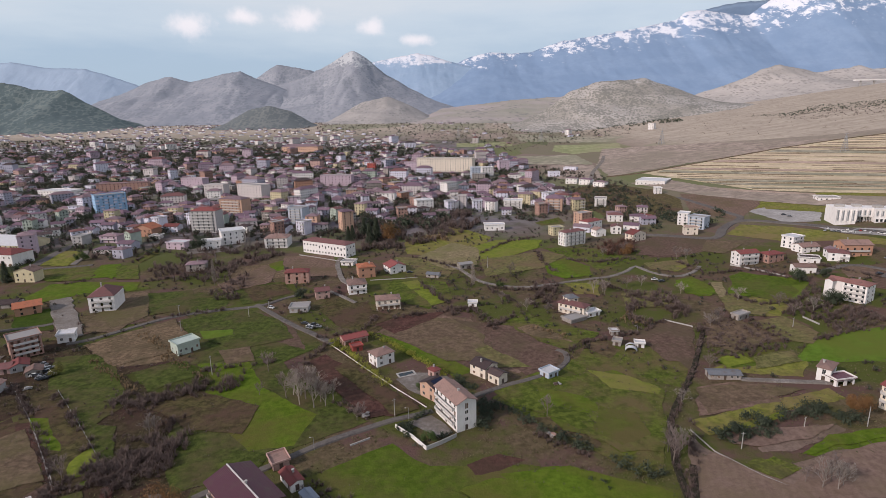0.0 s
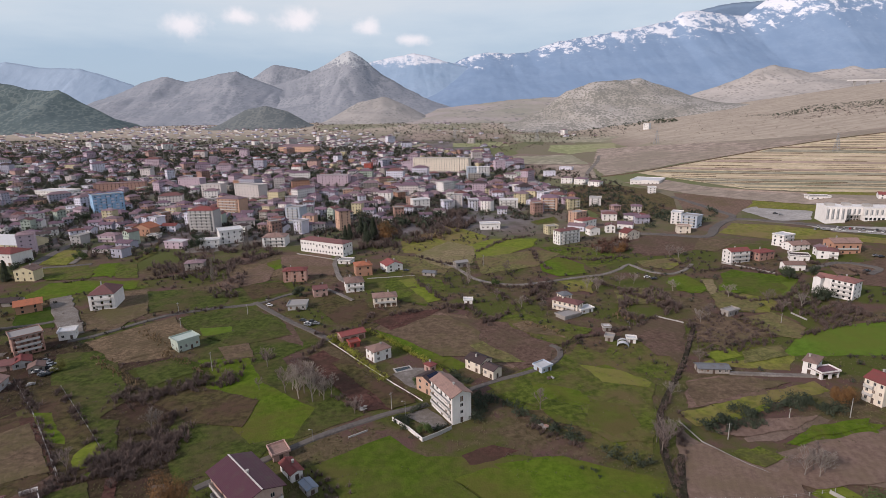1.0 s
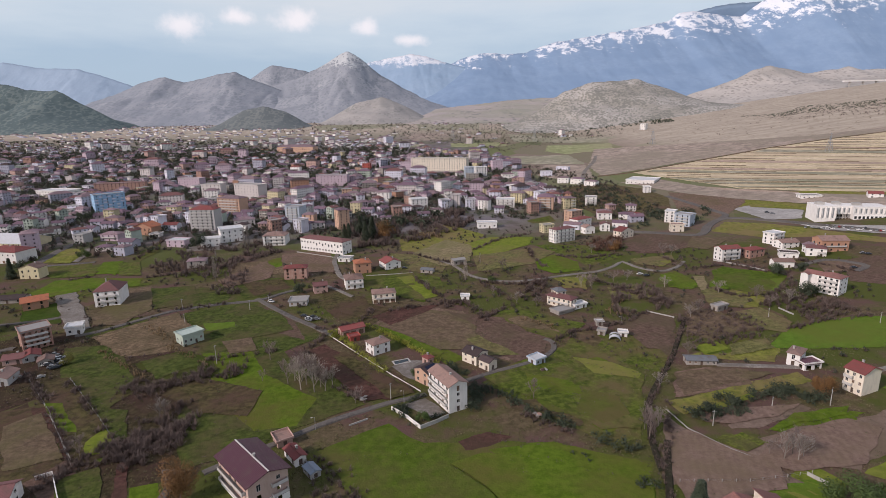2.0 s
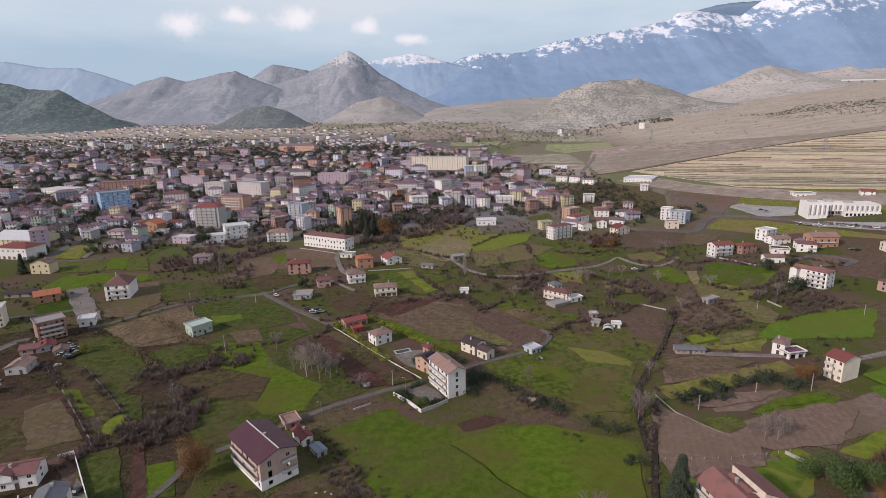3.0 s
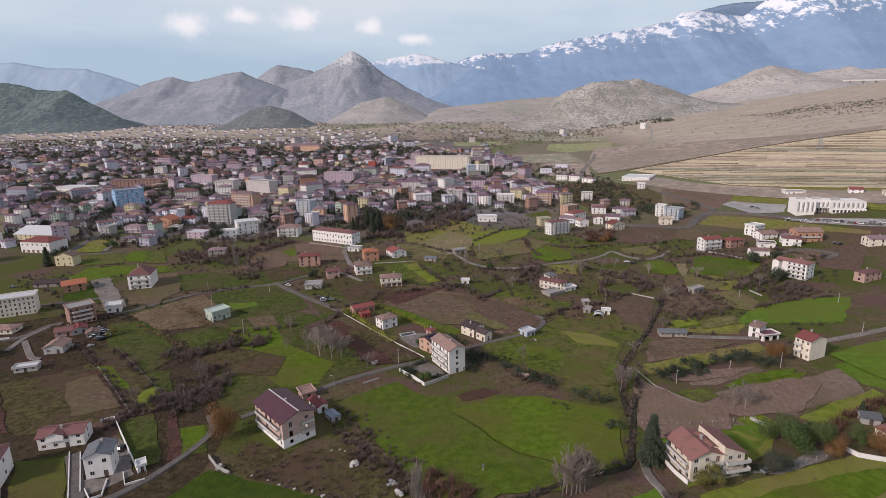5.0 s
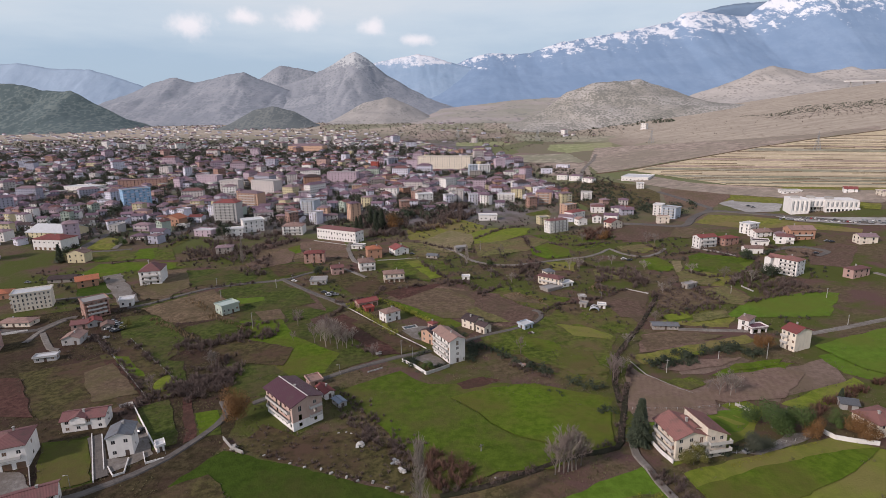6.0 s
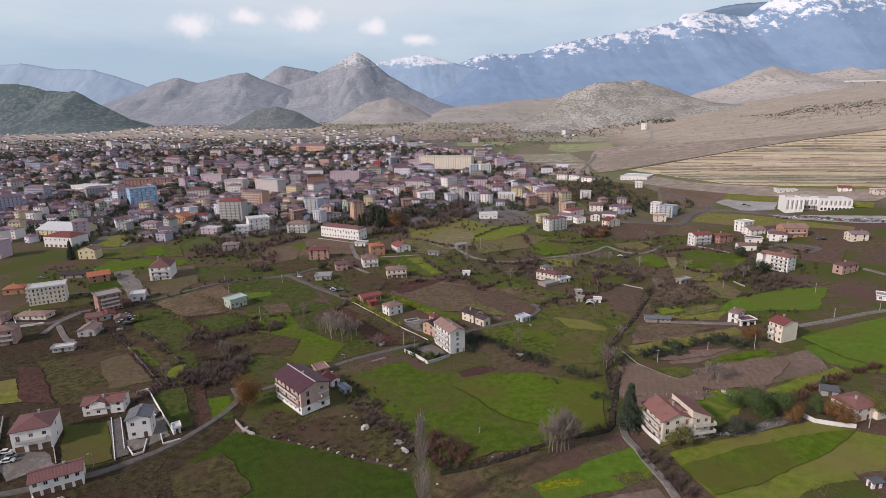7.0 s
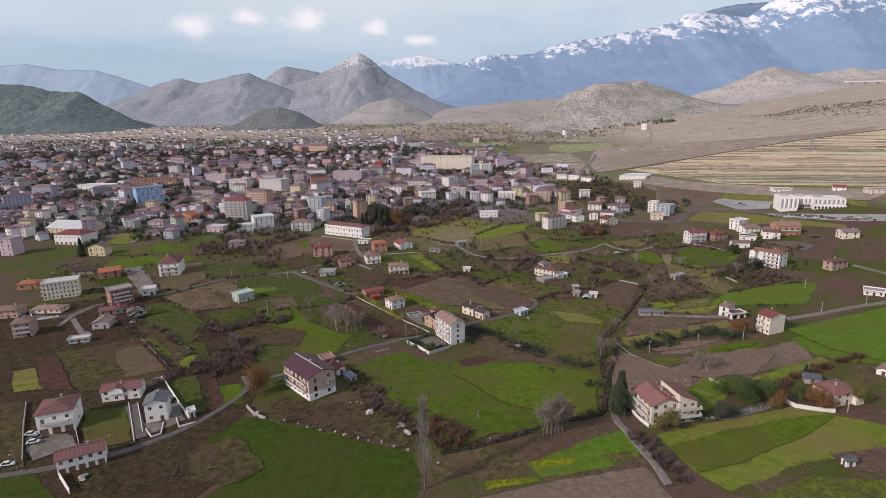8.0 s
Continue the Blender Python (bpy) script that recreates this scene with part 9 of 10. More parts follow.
tree("spreading bare winter tree in a meadow", "bare", 52.4, 351, 8, 1.3)
tree("small dark evergreen tree in a meadow", "round", 42.1, 325, 4.5, 1)
tree("bushy bare winter tree in scrub", "bare", 39.2, 298.4, 6, 1.5)
tree("bushy bare winter tree in scrub", "bare", 51.3, 283.1, 6.5, 1.5)
tree("bushy bare winter tree in scrub", "bare", 144.1, 392.8, 9, 1.3)
tree("bushy bare winter tree in scrub", "bare", 128.7, 317.4, 7, 1.4)
tree("bushy bare winter tree in scrub", "bare", 119.2, 315.7, 7, 1.4)
tree("bushy bare winter tree in scrub", "bare", 61.3, 276, 6, 1.5)
tree("bushy bare winter tree in scrub", "bare", 199.1, 262.8, 8, 1.3)
tree("bushy bare winter tree in scrub", "bare", 186.6, 259.4, 7, 1.4)
tree("bushy bare winter tree in scrub", "bare", 146, 300.3, 7, 1.4)
tree("tall bare columnar poplar", "poplar", 24.8, 326.8, 15, 1.4)
tree("rust-leaved shrub tree at the wood", "rust", -37.8, 469.7, 9, 1.1)
tree("bare tree at the edge of the wood", "bare", -53.3, 334.6, 7, 1.4)
tree("bushy bare winter tree by the stream", "bare", 79, 151.8, 7, 1.3)
tree("bushy bare winter tree by the stream", "bare", 91, 178.8, 6, 1.4)
tree("bushy bare winter tree by the stream", "bare", 115.9, 206.8, 6, 1.4)
tree("thin young bare tree in the green field", "bare", 14.5, 100.3, 2.5, 0.5)

# ---- walls, poles, cars and small things ----
def strip_solid(name, label, cat, mat, half, h, pts, top=None, kind="structure"):
    """A long solid along x, y ...: a wall, or with top a narrower crown, a bank."""
    top = half if top is None else top
    ring = [Vector((pts[i], pts[i + 1], 0)) for i in range(0, len(pts), 2)]
    line = []
    for p, q in zip(ring, ring[1:]):
        k = max(1, int((q - p).length / 8))
        line += [p.lerp(q, j / k) for j in range(k)]
    line.append(ring[-1])
    vs, fs = [], []
    for i, p in enumerate(line):
        d = (line[min(i + 1, len(line) - 1)] - line[max(i - 1, 0)]).normalized()
        s, z = Vector((-d.y, d.x, 0)), lay(p.x, p.y)
        hh = h * (1 + 0.12 * noise.noise(p * 0.3))
        for w, zz in ((-half, -0.5), (-top, hh), (top, hh), (half, -0.5)):
            q = p + s * w
            vs.append((q.x, q.y, z + zz))
    for i in range(len(line) - 1):
        a = i * 4
        fs += [(a + k, a + k + 1, a + 5 + k, a + 4 + k) for k in range(3)]
    fs += [(0, 1, 2, 3), tuple(len(vs) - 4 + k for k in (3, 2, 1, 0))]
    return tagged(mesh_object(name, vs, fs, [mat]), label, cat, kind=kind)


def garden_wall(label, h, mat, *pts):
    return strip_solid("garden_wall", label, "wall", mat, 0.14, h, pts)


def bank(label, h, w, mat, *pts):
    return strip_solid("field_bank", label, "bank", mat, w / 2, h, pts, w / 6)


def street_lamp(x, y, h, rot=0):
    root = tagged(empty("street_lamp", x, y, rot), "slim grey street lamp beside the lane", "street lamp", "street lamps")
    part("pole", tube(bmesh.new(), (0, 0, -0.4), (0, 0, h), 0.09, 0.055), STEEL, root)
    part("arm", tube(bmesh.new(), (0, 0, h - 0.05), (0.9, 0, h + 0.2), 0.04, 0.035), STEEL, root)
    part("lamp_head", boxes((0.75, -0.14, h + 0.12, 1.35, 0.14, h + 0.26)), RAIL, root, "pale lamp head")
    return root


def utility_pole(x, y, h, rot=0):
    root = tagged(empty("utility_pole", x, y, rot), "pale concrete utility pole with a cross-arm", "utility pole", "utility poles")
    part("pole", tube(bmesh.new(), (0, 0, -0.5), (0, 0, h), 0.17, 0.10), CONCRETE, root)
    arm = part("cross_arm", boxes((-0.8, -0.05, h - 0.5, 0.8, 0.05, h - 0.38)), STEEL, root)
    for u in (-0.7, 0.0, 0.7):
        part("insulator", tube(bmesh.new(), (u, 0, h - 0.38), (u, 0, h - 0.18), 0.06, 0.04, 6), GLASS, arm)
    return root


def pylon(x, y, h):
    root = tagged(empty("pylon", x, y, 20), "steel lattice power pylon on the plain", "pylon", "power pylons")
    bm, w0 = bmesh.new(), h * 0.12
    rings = [(w0 * (1 - 0.85 * k / 6), h * 0.8 * k / 6) for k in range(7)]
    for (wa, za), (wb, zb) in zip(rings, rings[1:]):
        for sx, sy in ((1, 1), (1, -1), (-1, -1), (-1, 1)):
            tube(bm, (sx * wa, sy * wa, za), (sx * wb, sy * wb, zb), 0.30, 0.28, 4)
            tube(bm, (sx * wa, sy * wa, za), (-sy * wb, sx * wb, zb), 0.16, 0.16, 4)
    tube(bm, (0, 0, h * 0.8), (0, 0, h), 0.35, 0.12, 4)
    part("lattice", bm, STEEL, root)
    for z in (0.78, 0.9):
        part("cross_arm", tube(bmesh.new(), (-h * 0.14, 0, h * z), (h * 0.14, 0, h * z), 0.2, 0.2, 4), STEEL, root)
    return root


CAR_COLOURS = [plain("white_car_paint", (0.72, 0.72, 0.70), 0.3), plain("grey_car_paint", (0.28, 0.29, 0.30), 0.3, 0.4), plain("dark_car_paint", (0.04, 0.045, 0.055), 0.3),
               plain("red_car_paint", (0.35, 0.03, 0.03), 0.3), plain("blue_car_paint", (0.08, 0.14, 0.30), 0.3)]
TYRE = plain("tyre_rubber", (0.02, 0.02, 0.02), 0.9)
CARS = {}


def car(x, y, rot, colour):
    """A parked car: body, glazed cabin and four wheels."""
    words = ("white", "grey", "black", "red", "blue")
    if colour in CARS:
        return copy_thing(CARS[colour], pose(x, y, lay(x, y) + 0.42, 0, 0, rot))
    root = tagged(empty("car", x, y, rot, 0.42), "parked %s car with dark windows" % words[colour], "car", "parked cars")
    bm = boxes((-2.1, -0.85, 0.28, 2.1, 0.85, 0.88))
    for v in bm.verts:
        if v.co.z > 0.8:
            v.co.x *= 0.95
            v.co.y *= 0.94
    bmesh.ops.bevel(bm, geom=bm.edges[:], offset=0.12, segments=2, affect="EDGES")
    part("body", bm, CAR_COLOURS[colour], root)
    bm = boxes((-1.45, -0.76, 0.86, 0.95, 0.76, 1.40))
    for v in bm.verts:
        if v.co.z > 1.3:
            v.co.x = v.co.x * 0.68 - 0.05
            v.co.y *= 0.82
    part("cabin_glass", bm, GLASS, root)
    part("roof", boxes((-1.02, -0.62, 1.395, 0.60, 0.62, 1.44)), CAR_COLOURS[colour], root)
    for wx in (-1.3, 1.3):
        for wy in (-0.86, 0.68):
            part("wheel", tube(bmesh.new(), (wx, wy, 0.31), (wx, wy + 0.18, 0.31), 0.31, 0.31, 10), TYRE, root)
    CARS[colour] = root
    return root


def stone_block(x, y, s, label="pale rough stone block at the field edge"):
    r2 = random.Random(int(abs(x * 9 + y * 5)))
    bm = bmesh.new()
    bmesh.ops.create_icosphere(bm, subdivisions=2, radius=s)
    for v in bm.verts:
        v.co = Vector((max(-0.8, min(0.8, v.co.x / s)) * s * 1.5, max(-0.7, min(0.7, v.co.y / s)) * s, max(-0.6, min(0.6, v.co.z / s)) * s)) * (1 + 0.2 * noise.noise(v.co * 2 / s + Vector((x, y, 0))))
    me = bpy.data.meshes.new("stone_block")
    bm.to_mesh(me)
    bm.free()
    me.materials.append(CONCRETE)
    ob = new("stone_block", me)
    ob.matrix_basis = pose(x, y, lay(x, y) + s * 0.35, 0, 0, r2.uniform(0, 180))
    return tagged(ob, label, "stone", "stone blocks")


def rubble(label, x, y, w, mats):
    """A heap of broken slabs and scrap."""
    r2 = random.Random(int(abs(x * 3 + y * 11)))
    root = tagged(empty("rubble_heap", x, y, r2.uniform(0, 90)), label, "rubble heap")
    for k in range(9):
        a, d, t = r2.uniform(0, 6.28), r2.uniform(0, w), r2.uniform(0.08, 0.35)
        ob = part("slab", boxes((-0.9 * w / 2, -0.5 * w / 2, 0, 0.9 * w / 2 * r2.uniform(0.4, 1), 0.5 * w / 2, t)), mats[k % len(mats)], root)
        ob.matrix_basis = pose(math.cos(a) * d * 0.6, math.sin(a) * d * 0.6, 0.05 + 0.12 * k, r2.uniform(-14, 14), r2.uniform(-14, 14), r2.uniform(0, 180))
    return root


def pool(x, y, rot, a, b):
    root = tagged(empty("swimming_pool", x, y, rot, 0.12), "small garden pool with pale stone rim", "pool")
    part("rim", boxes((-0.7, -0.7, 0, a + 0.7, 0, 0.14), (-0.7, b, 0, a + 0.7, b + 0.7, 0.14), (-0.7, 0, 0, 0, b, 0.14), (a, 0, 0, a + 0.7, b, 0.14)), CONCRETE, root)
    part("water", boxes((0, 0, -0.2, a, b, 0.06)), plain("pool_water", (0.03, 0.05, 0.06), 0.05), root, "dark still water")
    return root


def viaduct(x, y, z, rot, length, piers):
    root = new("viaduct")
    root.matrix_basis = pose(x, y, z, 0, 0, rot)
    tagged(root, "pale concrete motorway viaduct on tall piers", "viaduct")
    part("deck", boxes((0, -7, -3, length, 7, 2.5)), WALLS["white"], root)
    for k in range(piers):
        u = length * (k + 0.5) / piers
        part("pier", boxes((u - 3, -3, -34, u + 3, 3, -3)), CONCRETE, root)
    return root


def fence(label, *pts):
    """Posts with two wires along x, y ..."""
    root = tagged(empty("fence", pts[0], pts[1]), label, "fence")
    base = Vector((pts[0], pts[1], lay(pts[0], pts[1])))
    post = None
    tops = []
    for i in range(0, len(pts) - 2, 2):
        p, q = Vector((pts[i], pts[i + 1], 0)), Vector((pts[i + 2], pts[i + 3], 0))
        k = max(1, int((q - p).length / 3.5))
        for j in range(k + (i + 4 >= len(pts))):
            v = p.lerp(q, j / k)
            v.z = lay(v.x, v.y)
            tops.append(v - base)
            piece("post", shared(("post", 1, 1), lambda: boxes((-0.07, -0.07, -0.3, 0.07, 0.07, 1.3)), CONCRETE), root, Matrix.Translation(v - base))
    for z in (0.55, 1.15):
        bm = bmesh.new()
        for a_, b_ in zip(tops, tops[1:]):
            tube(bm, a_ + Vector((0, 0, z)), b_ + Vector((0, 0, z)), 0.02, 0.02, 3)
        part("wire", bm, STEEL, root)
    return root


PALE_GLASS = plain("grey_glazing", (0.24, 0.26, 0.27), 0.2)


def polytunnel(x, y, rot, a, r):
    """A torn pale plastic tunnel on hoops."""
    root = tagged(empty("polytunnel", x, y, rot), "torn pale plastic greenhouse tunnel on hoops", "greenhouse")
    k = int(a / 1.5)
    for i in range(k + 1):
        bm = bmesh.new()
        ring = [Vector((a * i / k, math.cos(t * math.pi / 8) * r, math.sin(t * math.pi / 8) * r * 0.8)) for t in range(9)]
        for p, q in zip(ring, ring[1:]):
            tube(bm, p, q, 0.06, 0.06, 4)
        part("hoop", bm, STEEL, root)
    for i in range(k):
        if i == k // 2:
            continue
        bm = bmesh.new()
        for t in range(8):
            a0, a1 = t * math.pi / 8, (t + 1) * math.pi / 8
            lo = [(math.cos(w) * (r + d), math.sin(w) * (r + d) * 0.8) for w in (a0, a1) for d in (0.07, 0.1)]
            v = [bm.verts.new((u, p[0], p[1])) for u in (a * i / k, a * (i + 1) / k) for p in lo]
            for f in ((1, 3, 7, 5), (0, 4, 6, 2), (0, 1, 5, 4), (2, 6, 7, 3)):
                bm.faces.new([v[q] for q in f])
        part("sheet", bm, ROOFS["light"], root)
    return root


def hospital(x, y, rot, a):
    """Two tall white blocks with fins before dark glass, joined over an open entrance."""
    root = tagged(empty("hospital", x, y, rot), "large white hospital with vertical fins and dark glazing", "hospital")
    root.matrix_basis = root.matrix_basis @ Matrix.Translation((3, -12, 2.5))
    w = a * 0.27
    for name, u0, u1, v0, v1, z0, z1 in (("block", 0, w, 0, 20, -6, 11.5), ("bridge", w, w + a * 0.25, 5, 20, 4, 11), ("block", w + a * 0.25, a, 1, 20, 4, 11), ("plinth", w + a * 0.25, a * 1.02, 0, 20, -6, 4), ("wall", w, w + a * 0.25, 9, 20, -6, 4)):
        ob = part(name, boxes((u0, v0, z0, u1, v1, z1)), WALLS["white"], root)
        if name in ("wall", "plinth"):
            k = int((u1 - u0) / 3)
            for i in range(k):
                c = u0 + (u1 - u0) * (i + 0.5) / k
                piece("glass", shared(("glass", 1.8, 2.2), lambda: boxes((-0.9, -0.05, 0, 0.9, 0.02, 2.2)), GLASS), ob, Matrix.Translation((c, v0, 0.8)))
            continue
        k = max(4, int((u1 - u0) / 3.6))
        for i in range(k):
            c = u0 + (u1 - u0) * (i + 0.5) / k
            hh = z1 - max(z0, 0) - 3
            piece("glass", shared(("glass", 1.0, round(hh, 1)), lambda: boxes((-0.5, -0.06, 0, 0.5, 0.02, hh)), PALE_GLASS), ob, Matrix.Translation((c, v0, max(z0, 0) + 1.2)))
        for i in range(k + 1):
            c = u0 + (u1 - u0) * i / k
            piece("fin", shared(("fin", 1, round(hh, 1)), lambda: boxes((-0.18, -0.9, 0, 0.18, 0, hh + 0.8)), WALLS["white"]), ob, Matrix.Translation((c, v0 - 0.003, max(z0, 0) + 0.8)))
        part("roof_plant", boxes((u0 + 2, v0 + 6, z1, u0 + 8, v0 + 11, z1 + 2)), CONCRETE, root)
    for i in range(6):
        part("column", tube(bmesh.new(), (w + a * 0.25 * (i + 0.5) / 6, 5.6, -3), (w + a * 0.25 * (i + 0.5) / 6, 5.6, 4), 0.4, 0.4), CONCRETE, root)
    return root


BANK = soil("bank_earth", (0.125, 0.088, 0.062), (0.175, 0.128, 0.09), (0.10, 0.085, 0.05), 0.05, 0.4)
street_lamp(-41.2, 158, 4.8, 200)
street_lamp(-10.3, 171.7, 6.5, 200)
street_lamp(-133.4, 72.6, 8.1, 200)
street_lamp(-112.1, 88.2, 4.4, 200)
street_lamp(-91, 104.5, 3.4, 200)
street_lamp(98.9, 244.6, 4.4, 200)
utility_pole(-15.7, 177.3, 7.1, 48)
utility_pole(-96.5, 214.8, 9.2, 71)
utility_pole(97.5, 150.2, 6.1, 4)
utility_pole(125, 160.6, 4.1, 27)
utility_pole(146, 159.5, 7.4, 50)
utility_pole(-103, 284.5, 6.2, 73)
utility_pole(-95.7, 297.4, 4.8, 6)
utility_pole(-143.4, 289.4, 6.7, 29)
utility_pole(-132.4, 266.5, 6, 52)
utility_pole(204.8, 189.7, 5.7, 75)
utility_pole(221.7, 228.2, 6, 8)
utility_pole(233.2, 195.6, 6.4, 31)
utility_pole(38.5, 368.2, 8.3, 54)
utility_pole(148, 94.6, 6.8, 77)
utility_pole(176.1, 244.4, 5.3, 10)
utility_pole(14.4, 99.5, 2.8, 33)
pylon(300.8, 1488.7, 41)
pylon(482.1, 1137.7, 35)
pylon(583.4, 760.1, 28)
pylon(87.4, 1683, 38)
pylon(-463.4, 2011.6, 40)
garden_wall("white garden wall of the apartment house", 1.4, WALLS["white"], -15, 169.8, -8.8, 162.9, -4, 155.8)
garden_wall("grey garden wall of the apartment house", 1.4, CONCRETE, -4, 155.8, 1.7, 159.3, 6.2, 162.7)
garden_wall("low pale wall along the villa garden", 0.4, WALLS["white"], -50.1, 242.8, -30, 215.7, -16.7, 198.2, -4.1, 182.6)
garden_wall("white boundary wall of a garden", 1.5, WALLS["white"], -123, 135.3, -119.3, 137.7, -106.3, 120.9, -93.6, 104.6)
garden_wall("low pale kerb wall along the lawn", 0.8, WALLS["white"], -122.7, 116.9, -113.9, 102.6, -106.4, 90.3)
garden_wall("low pale kerb wall along the drive", 0.8, WALLS["white"], -119, 116.7, -106.5, 96.2)
garden_wall("dark boundary wall of the villa yard", 1.2, CONCRETE, -164.8, 119.6, -152.3, 100.8, -138, 80.6)
garden_wall("boundary wall between yard and lawn", 1, CONCRETE, -140.4, 109.9, -124.6, 88.9)
garden_wall("low wall round a planted bed", 0.8, WALLS["white"], -98.5, 104.9, -94.8, 98.9, -89.9, 101.3)
garden_wall("pale wall round a planted bed", 0.8, WALLS["white"], -106.2, 97.7, -101.8, 92.8, -99.2, 94.4, -101.8, 101.9)
garden_wall("white garden wall with gate", 1.3, WALLS["white"], -242.4, 229.8, -229.3, 215.1, -218, 219.6)
garden_wall("white boundary wall of a garden house", 1.6, WALLS["white"], 129.6, 105.4, 132, 99, 137.1, 96.6, 143.5, 94.6)
garden_wall("low pale field wall", 1.2, CONCRETE, 111.5, 122.5, 114.2, 117.4)
garden_wall("retaining wall beside the villa", 1.5, WALLS["white"], 71.2, 102.9, 72.2, 95.4, 73.8, 89.8)
garden_wall("pale wall beside the farm building", 1.8, WALLS["white"], -119.9, 71.7, -111.5, 63.6)
garden_wall("ruined stone wall beside the lane", 1.3, CONCRETE, -74.4, 111.7, -69.1, 105.3, -64.5, 102.7)
garden_wall("concrete wall of the white houses", 0.9, CONCRETE, 202.8, 351.1, 213.9, 335.1, 221.5, 320.7)
garden_wall("long pale wall below a field", 0.9, CONCRETE, 119, 260.6, 124.1, 255.3, 129.2, 250.2)
garden_wall("pale wall along a lane", 0.6, CONCRETE, -106.1, 418.9, -71.3, 397.3)
garden_wall("low white wall along the farm lane", 0.8, CONCRETE, 188.9, 256.2, 190.4, 245.9)
garden_wall("low wall beside the lane", 0.5, CONCRETE, -42.5, 346.8, -10.5, 350.1)
garden_wall("pale concrete kerb beside the lane", 0.6, CONCRETE, -29.5, 159.5, -23.3, 163.4)
garden_wall("low boundary wall beside a field", 0.35, CONCRETE, 86.4, 161.7, 88.4, 149.3, 96.3, 136.7, 105.2, 127.4)
stone_block(-57.3, 101.4, 0.41)
stone_block(-51.6, 99.1, 0.32)
stone_block(-47.6, 96.7, 0.38)
stone_block(-42.4, 94.4, 0.44)
stone_block(-36.9, 93.1, 0.49)
stone_block(-33.3, 90.9, 0.56)
stone_block(-28.2, 88.7, 0.5)
stone_block(-24.5, 86.8, 0.48)
stone_block(-19.8, 85.9, 0.56)
stone_block(-15.2, 83.1, 0.56)
stone_block(-10.6, 81, 0.42)
stone_block(-34.6, 113.3, 0.35)
stone_block(-32, 113.6, 0.35)
stone_block(-30.1, 112.6, 0.35)
stone_block(46.6, 99.6, 0.35)
stone_block(17.6, 86, 0.35)
stone_block(-3.3, 70.6, 0.35)
stone_block(-0.6, 73.4, 0.35)
rubble("heap of pale scrap sheets in the grass", -26, 105.7, 2.2, [RAIL, CONCRETE])
rubble("scrapped caravan panels and sheets", -13.2, 94.7, 2, [RAIL, CONCRETE, STEEL])
rubble("heap of scrap and tarpaulin", -11, 90.6, 2, [RAIL, CONCRETE])
rubble("ruined concrete cistern in the meadow", -26.2, 177.6, 2.6, [CONCRETE, WALLS["stone"]])
rubble("rubble heap beside the lane", -68.7, 106, 2, [CONCRETE, WALLS["stone"]])
rubble("old boards and sheets in scrub", 38.3, 161.4, 2.4, [WALLS["brick"], WALLS["stone"]])
rubble("firewood and scrap beside a shed", 48.3, 196.6, 1.8, [WALLS["wood"], CONCRETE])
rubble("white tarpaulin heap beside the barn", -112.4, 70.8, 2, [RAIL, RAIL, CONCRETE])
rubble("scrap heap in a yard", -169.2, 207, 2, [CONCRETE, STEEL])
rubble("building rubble by the brick blocks", -179.1, 208.1, 2, [CONCRETE, WALLS["brick"]])
car(-69.1, 271.1, -20, 2)
car(-65.8, 266.9, -25, 0)
car(-63.9, 269.1, 10, 2)
car(-61.2, 265.8, -10, 1)
car(-65.3, 264.6, -25, 1)
car(-174.3, 218.4, 10, 0)
car(-170.3, 216, 20, 1)
car(-168.5, 218, -30, 2)
car(-180.5, 225.8, 0, 2)
car(-146.1, 96.1, 10, 0)
car(-141.7, 91, 15, 0)
car(-142.5, 93.8, 12, 1)
car(-106, 117.7, 80, 2)
car(-173.6, 224.7, -40, 0)
car(-168.4, 219.7, -40, 0)
car(-178, 229.9, -20, 1)
car(-173.5, 218.3, 0, 2)
car(-194.3, 249.5, 15, 0)
car(-282.1, 310.3, 0, 1)
car(-94.4, 297.3, -30, 0)
car(-16.6, 361.2, 0, 2)
car(-31.6, 379.6, 0, 1)
car(272.4, 310.2, 0, 2)
car(298.9, 336.3, 0, 1)
car(300.5, 333.5, 0, 2)
car(319.6, 477.3, -30, 2)
car(320.3, 470, -30, 1)
car(141, 327.2, 0, 0)
car(143.7, 323.3, 10, 2)
car(99.8, 93.6, 20, 1)
car(312.5, 413.7, 40, 1)
car(317.9, 418.2, 50, 0)
car(316.5, 410, 130, 1)
car(318.9, 407.9, 130, 1)
car(321.2, 405.9, 130, 0)
car(327.4, 409.7, 50, 0)
car(325.6, 401.9, 130, 0)
car(331.5, 405.7, 130, 1)
car(333.3, 404, 50, 3)
car(335.2, 402.1, 50, 0)
car(333.5, 394.5, 50, 0)
car(339.3, 398.1, 50, 1)
car(338, 390.4, 130, 0)
car(340.3, 388.3, 40, 0)
car(345.4, 392.3, 40, 2)
car(343.8, 384.9, 40, 0)
car(346.2, 382.7, 50, 1)
car(348.1, 380.9, 50, 3)
car(350, 379.1, 130, 0)
car(351.7, 377.3, 50, 0)
car(353.8, 375.4, 50, 1)
car(359.2, 378.9, 50, 1)
car(360.7, 377.3, 40, 1)
car(359, 370.2, 130, 1)
car(364.8, 373.3, 130, 0)
car(366.8, 371.4, 50, 1)
car(364.6, 364.8, 130, 1)
car(369.8, 368.1, 50, 1)
car(368.2, 361.2, 50, 2)
car(373.3, 364.6, 130, 0)
car(-178.1, 226.9, 20, 0)
car(-173.1, 221.9, 60, 2)
car(-172.8, 225.6, 30, 1)
car(-168.1, 219.7, 10, 0)
car(-168.7, 215.2, 40, 2)
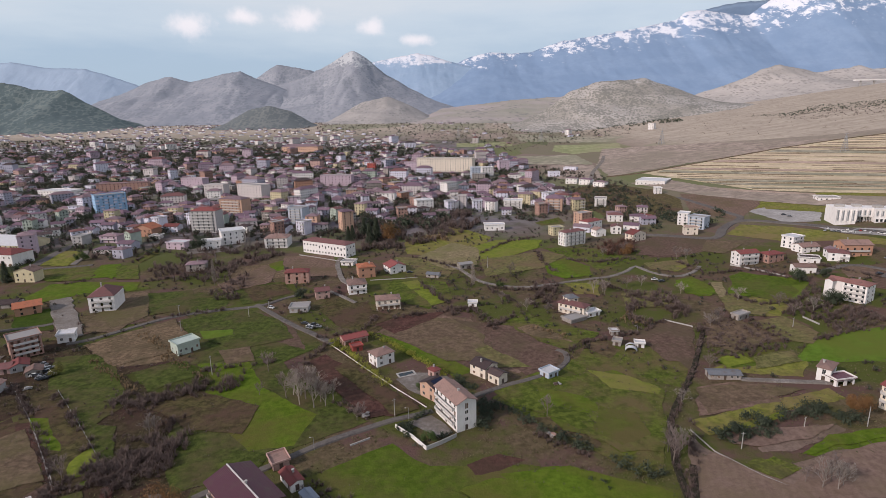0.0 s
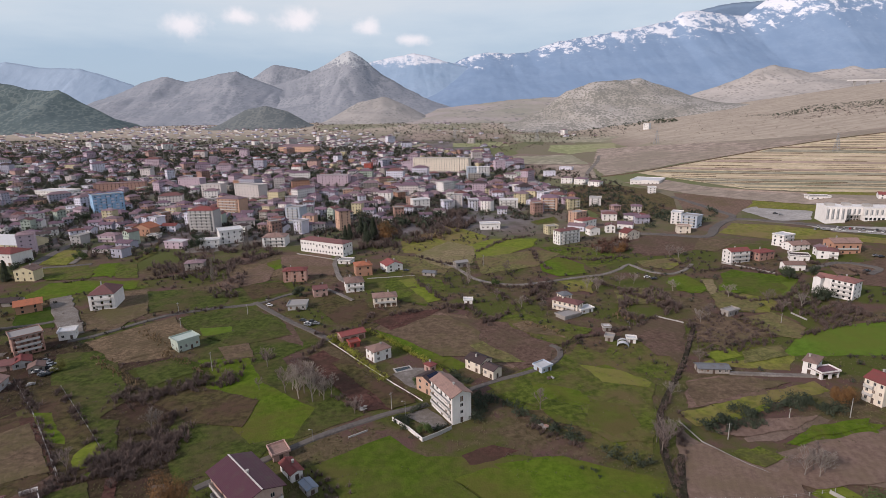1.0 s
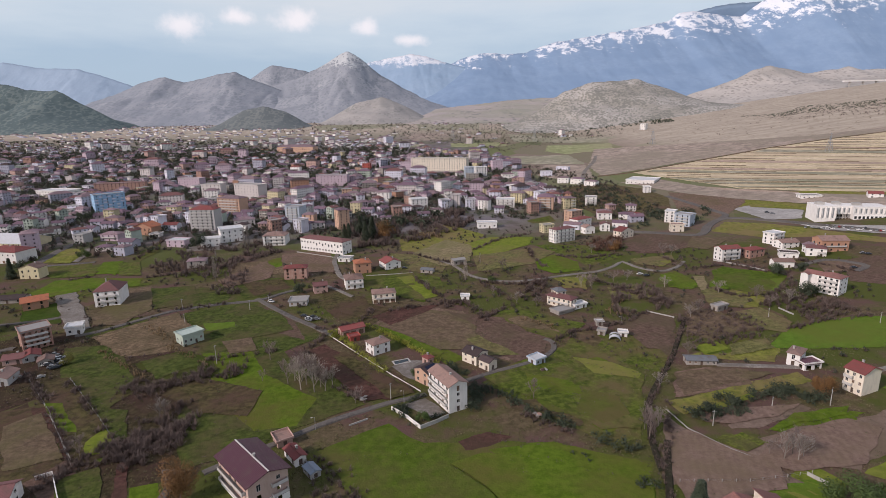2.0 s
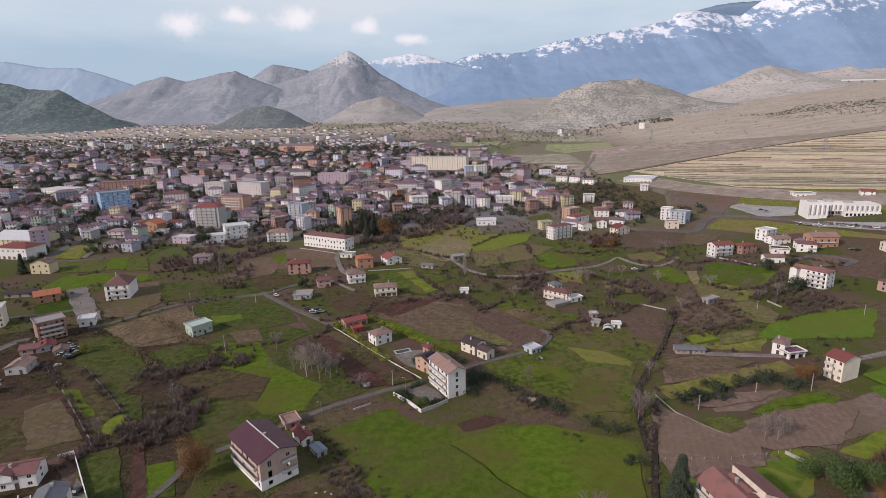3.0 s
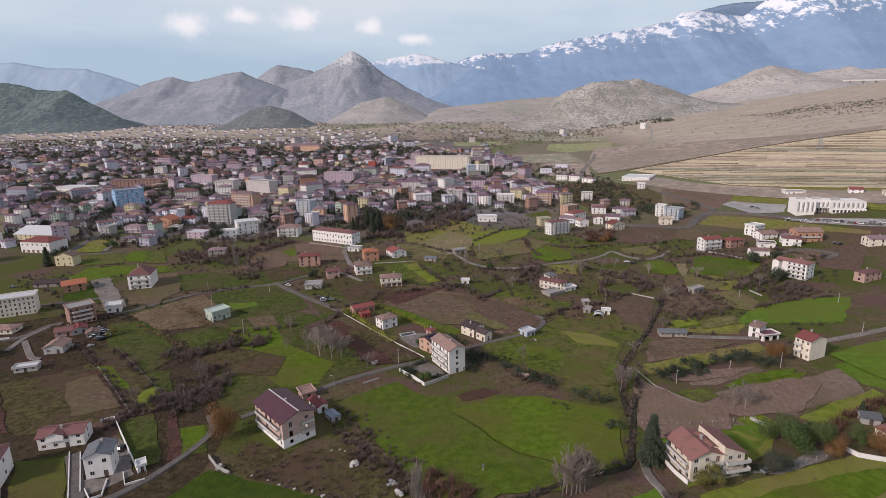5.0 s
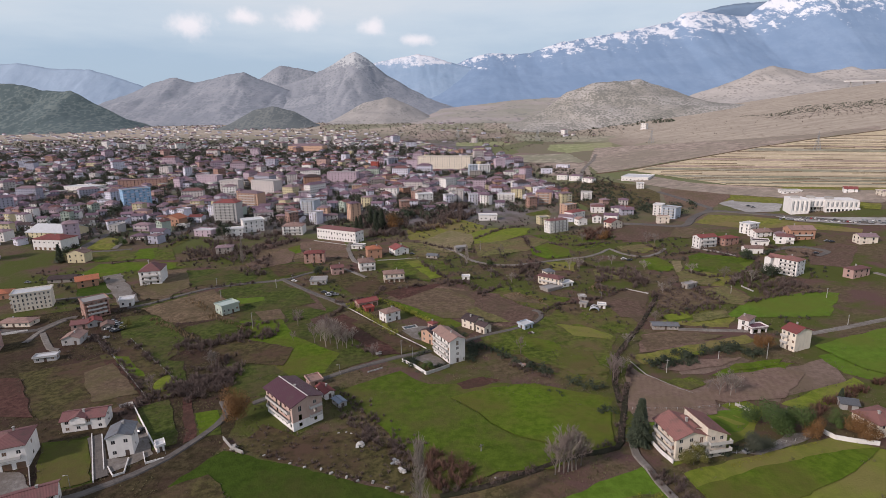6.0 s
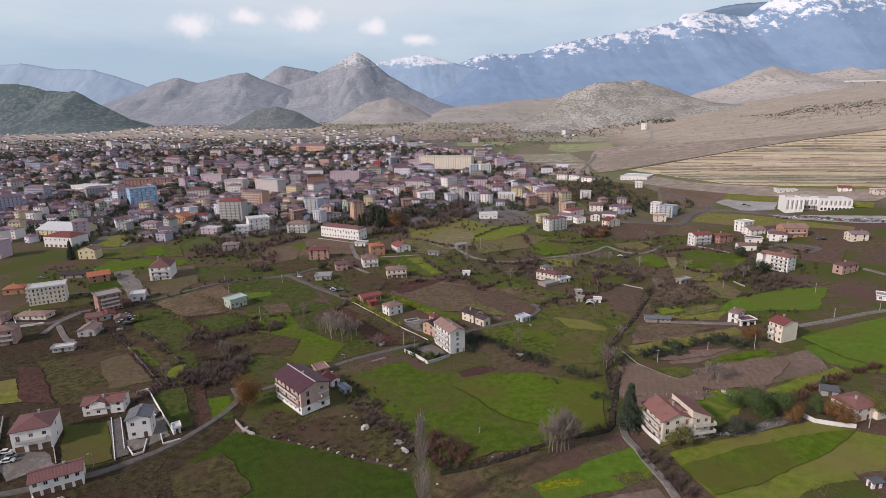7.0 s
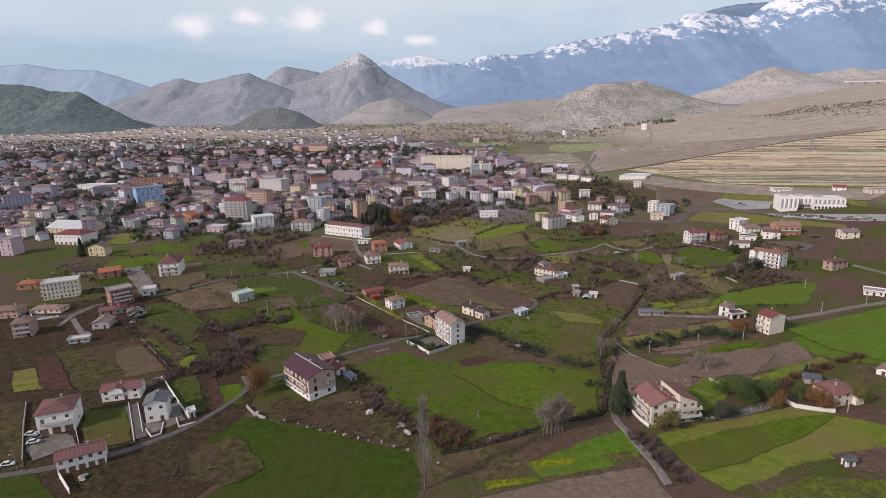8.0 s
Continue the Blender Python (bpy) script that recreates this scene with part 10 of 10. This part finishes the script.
car(-141.1, 78.4, 15, 0)
pool(-15.4, 207.9, 20, 6.5, 3)
TERRACES = [316, 807, 351, 818, 454, 845, 559, 867, 656, 871, 757, 859, 868, 847, 760, 660, 497, 440, 461, 482, 408, 540, 364, 600, 347, 679]
# four guide lines across the slope; each terrace crosses them at the same share of their length
GUIDES = [np.array(g, float).reshape(-1, 2) for g in (
    (637, 1209.3, 558.4, 1053, 496.8, 930.4, 447.1, 831.5, 406, 749.9, 371.4, 681.1, 345.2, 629),
    (688.4, 993.2, 616.6, 883.3, 558.2, 794.1, 509.7, 719.9, 468.8, 657.4, 433.7, 603.7, 406.8, 562.6),
    (728.3, 824.1, 663.5, 745.3, 609.2, 679.3, 563, 623.2, 523.2, 574.8, 488.5, 532.6, 461.6, 499.9),
    (751.8, 724.9, 691.7, 662.1, 640.5, 608.5, 596.3, 562.3, 557.7, 521.9, 523.7, 486.3, 497, 458.4))]
rt = random.Random(3)
lines = []
for k in range(31):
    f = (k + rt.uniform(-0.25, 0.25)) / 30 * 6
    knots = [np.array([np.interp(f, range(7), g[:, c]) for c in (0, 1)]) for g in GUIDES]
    knots = [knots[0] * 1.9 - knots[1] * 0.9] + knots + [knots[3] * 2 - knots[2]]
    row = []
    for a_, b_ in zip(knots, knots[1:]):
        row += [a_ + (b_ - a_) * j / 9 for j in range(9)]
    lines.append([q for q in row if inside(TERRACES, q[0], q[1])])
for k, (a_, b_) in enumerate(zip(lines, lines[1:])):
    if len(a_) > 2 and len(b_) > 2 and k % 2:
        ring = [c for q in a_ + b_[::-1] for c in (float(q[0]), float(q[1]))]
        field("dry terrace strip of pale stubble", rt.choice(("stubble", "clay", "fallow", "stubble")) if k < 24 else rt.choice(("clay", "fallow")), *ring, wob=0.5)
for row in lines:
    run = []
    cut = rt.uniform(-0.6, 0.12)
    for q in row + [None]:
        if q is not None and noise.noise(Vector((q[0] * 0.012, q[1] * 0.012, len(row)))) > cut:
            run += [float(q[0]), float(q[1])]
            continue
        if len(run) > 4:
            bank("low scrubby earth bank between terraced strips", rt.uniform(0.6, 1.1), rt.choice((1.4, 1.8, 2.4, 3.6)), BANK, *run)
        run = []
bank("dark scrubby bank along the top of the terraces", 1.4, 5, BANK, 262, 803, 316, 808, 351, 819, 454, 846, 559, 868, 656, 872, 757, 860, 868, 848)
fence("wire garden fence with pale posts", 82.3, 91, 96, 93.5, 114.9, 97.9, 126, 100.3)
garden_wall("low pale kerb between two plots", 0.35, CONCRETE, -153, 184.2, -116.6, 143.3)
fence("wire field fence with thin posts", 72.8, 121.9, 93.1, 120.5, 113.3, 122.8)
fence("wire field fence with thin posts", -179.5, 211.6, -145.6, 176.4, -115.9, 141.5)
fence("wire field fence with thin posts", -154.6, 203.7, -124.6, 171.6, -106.1, 151.1)
hospital(330.5, 440.6, -14.2, 54.5)
polytunnel(88.9, 225, 70, 6, 2.6)
viaduct(1722.4, 2250, 216.5, -4, 420, 8)
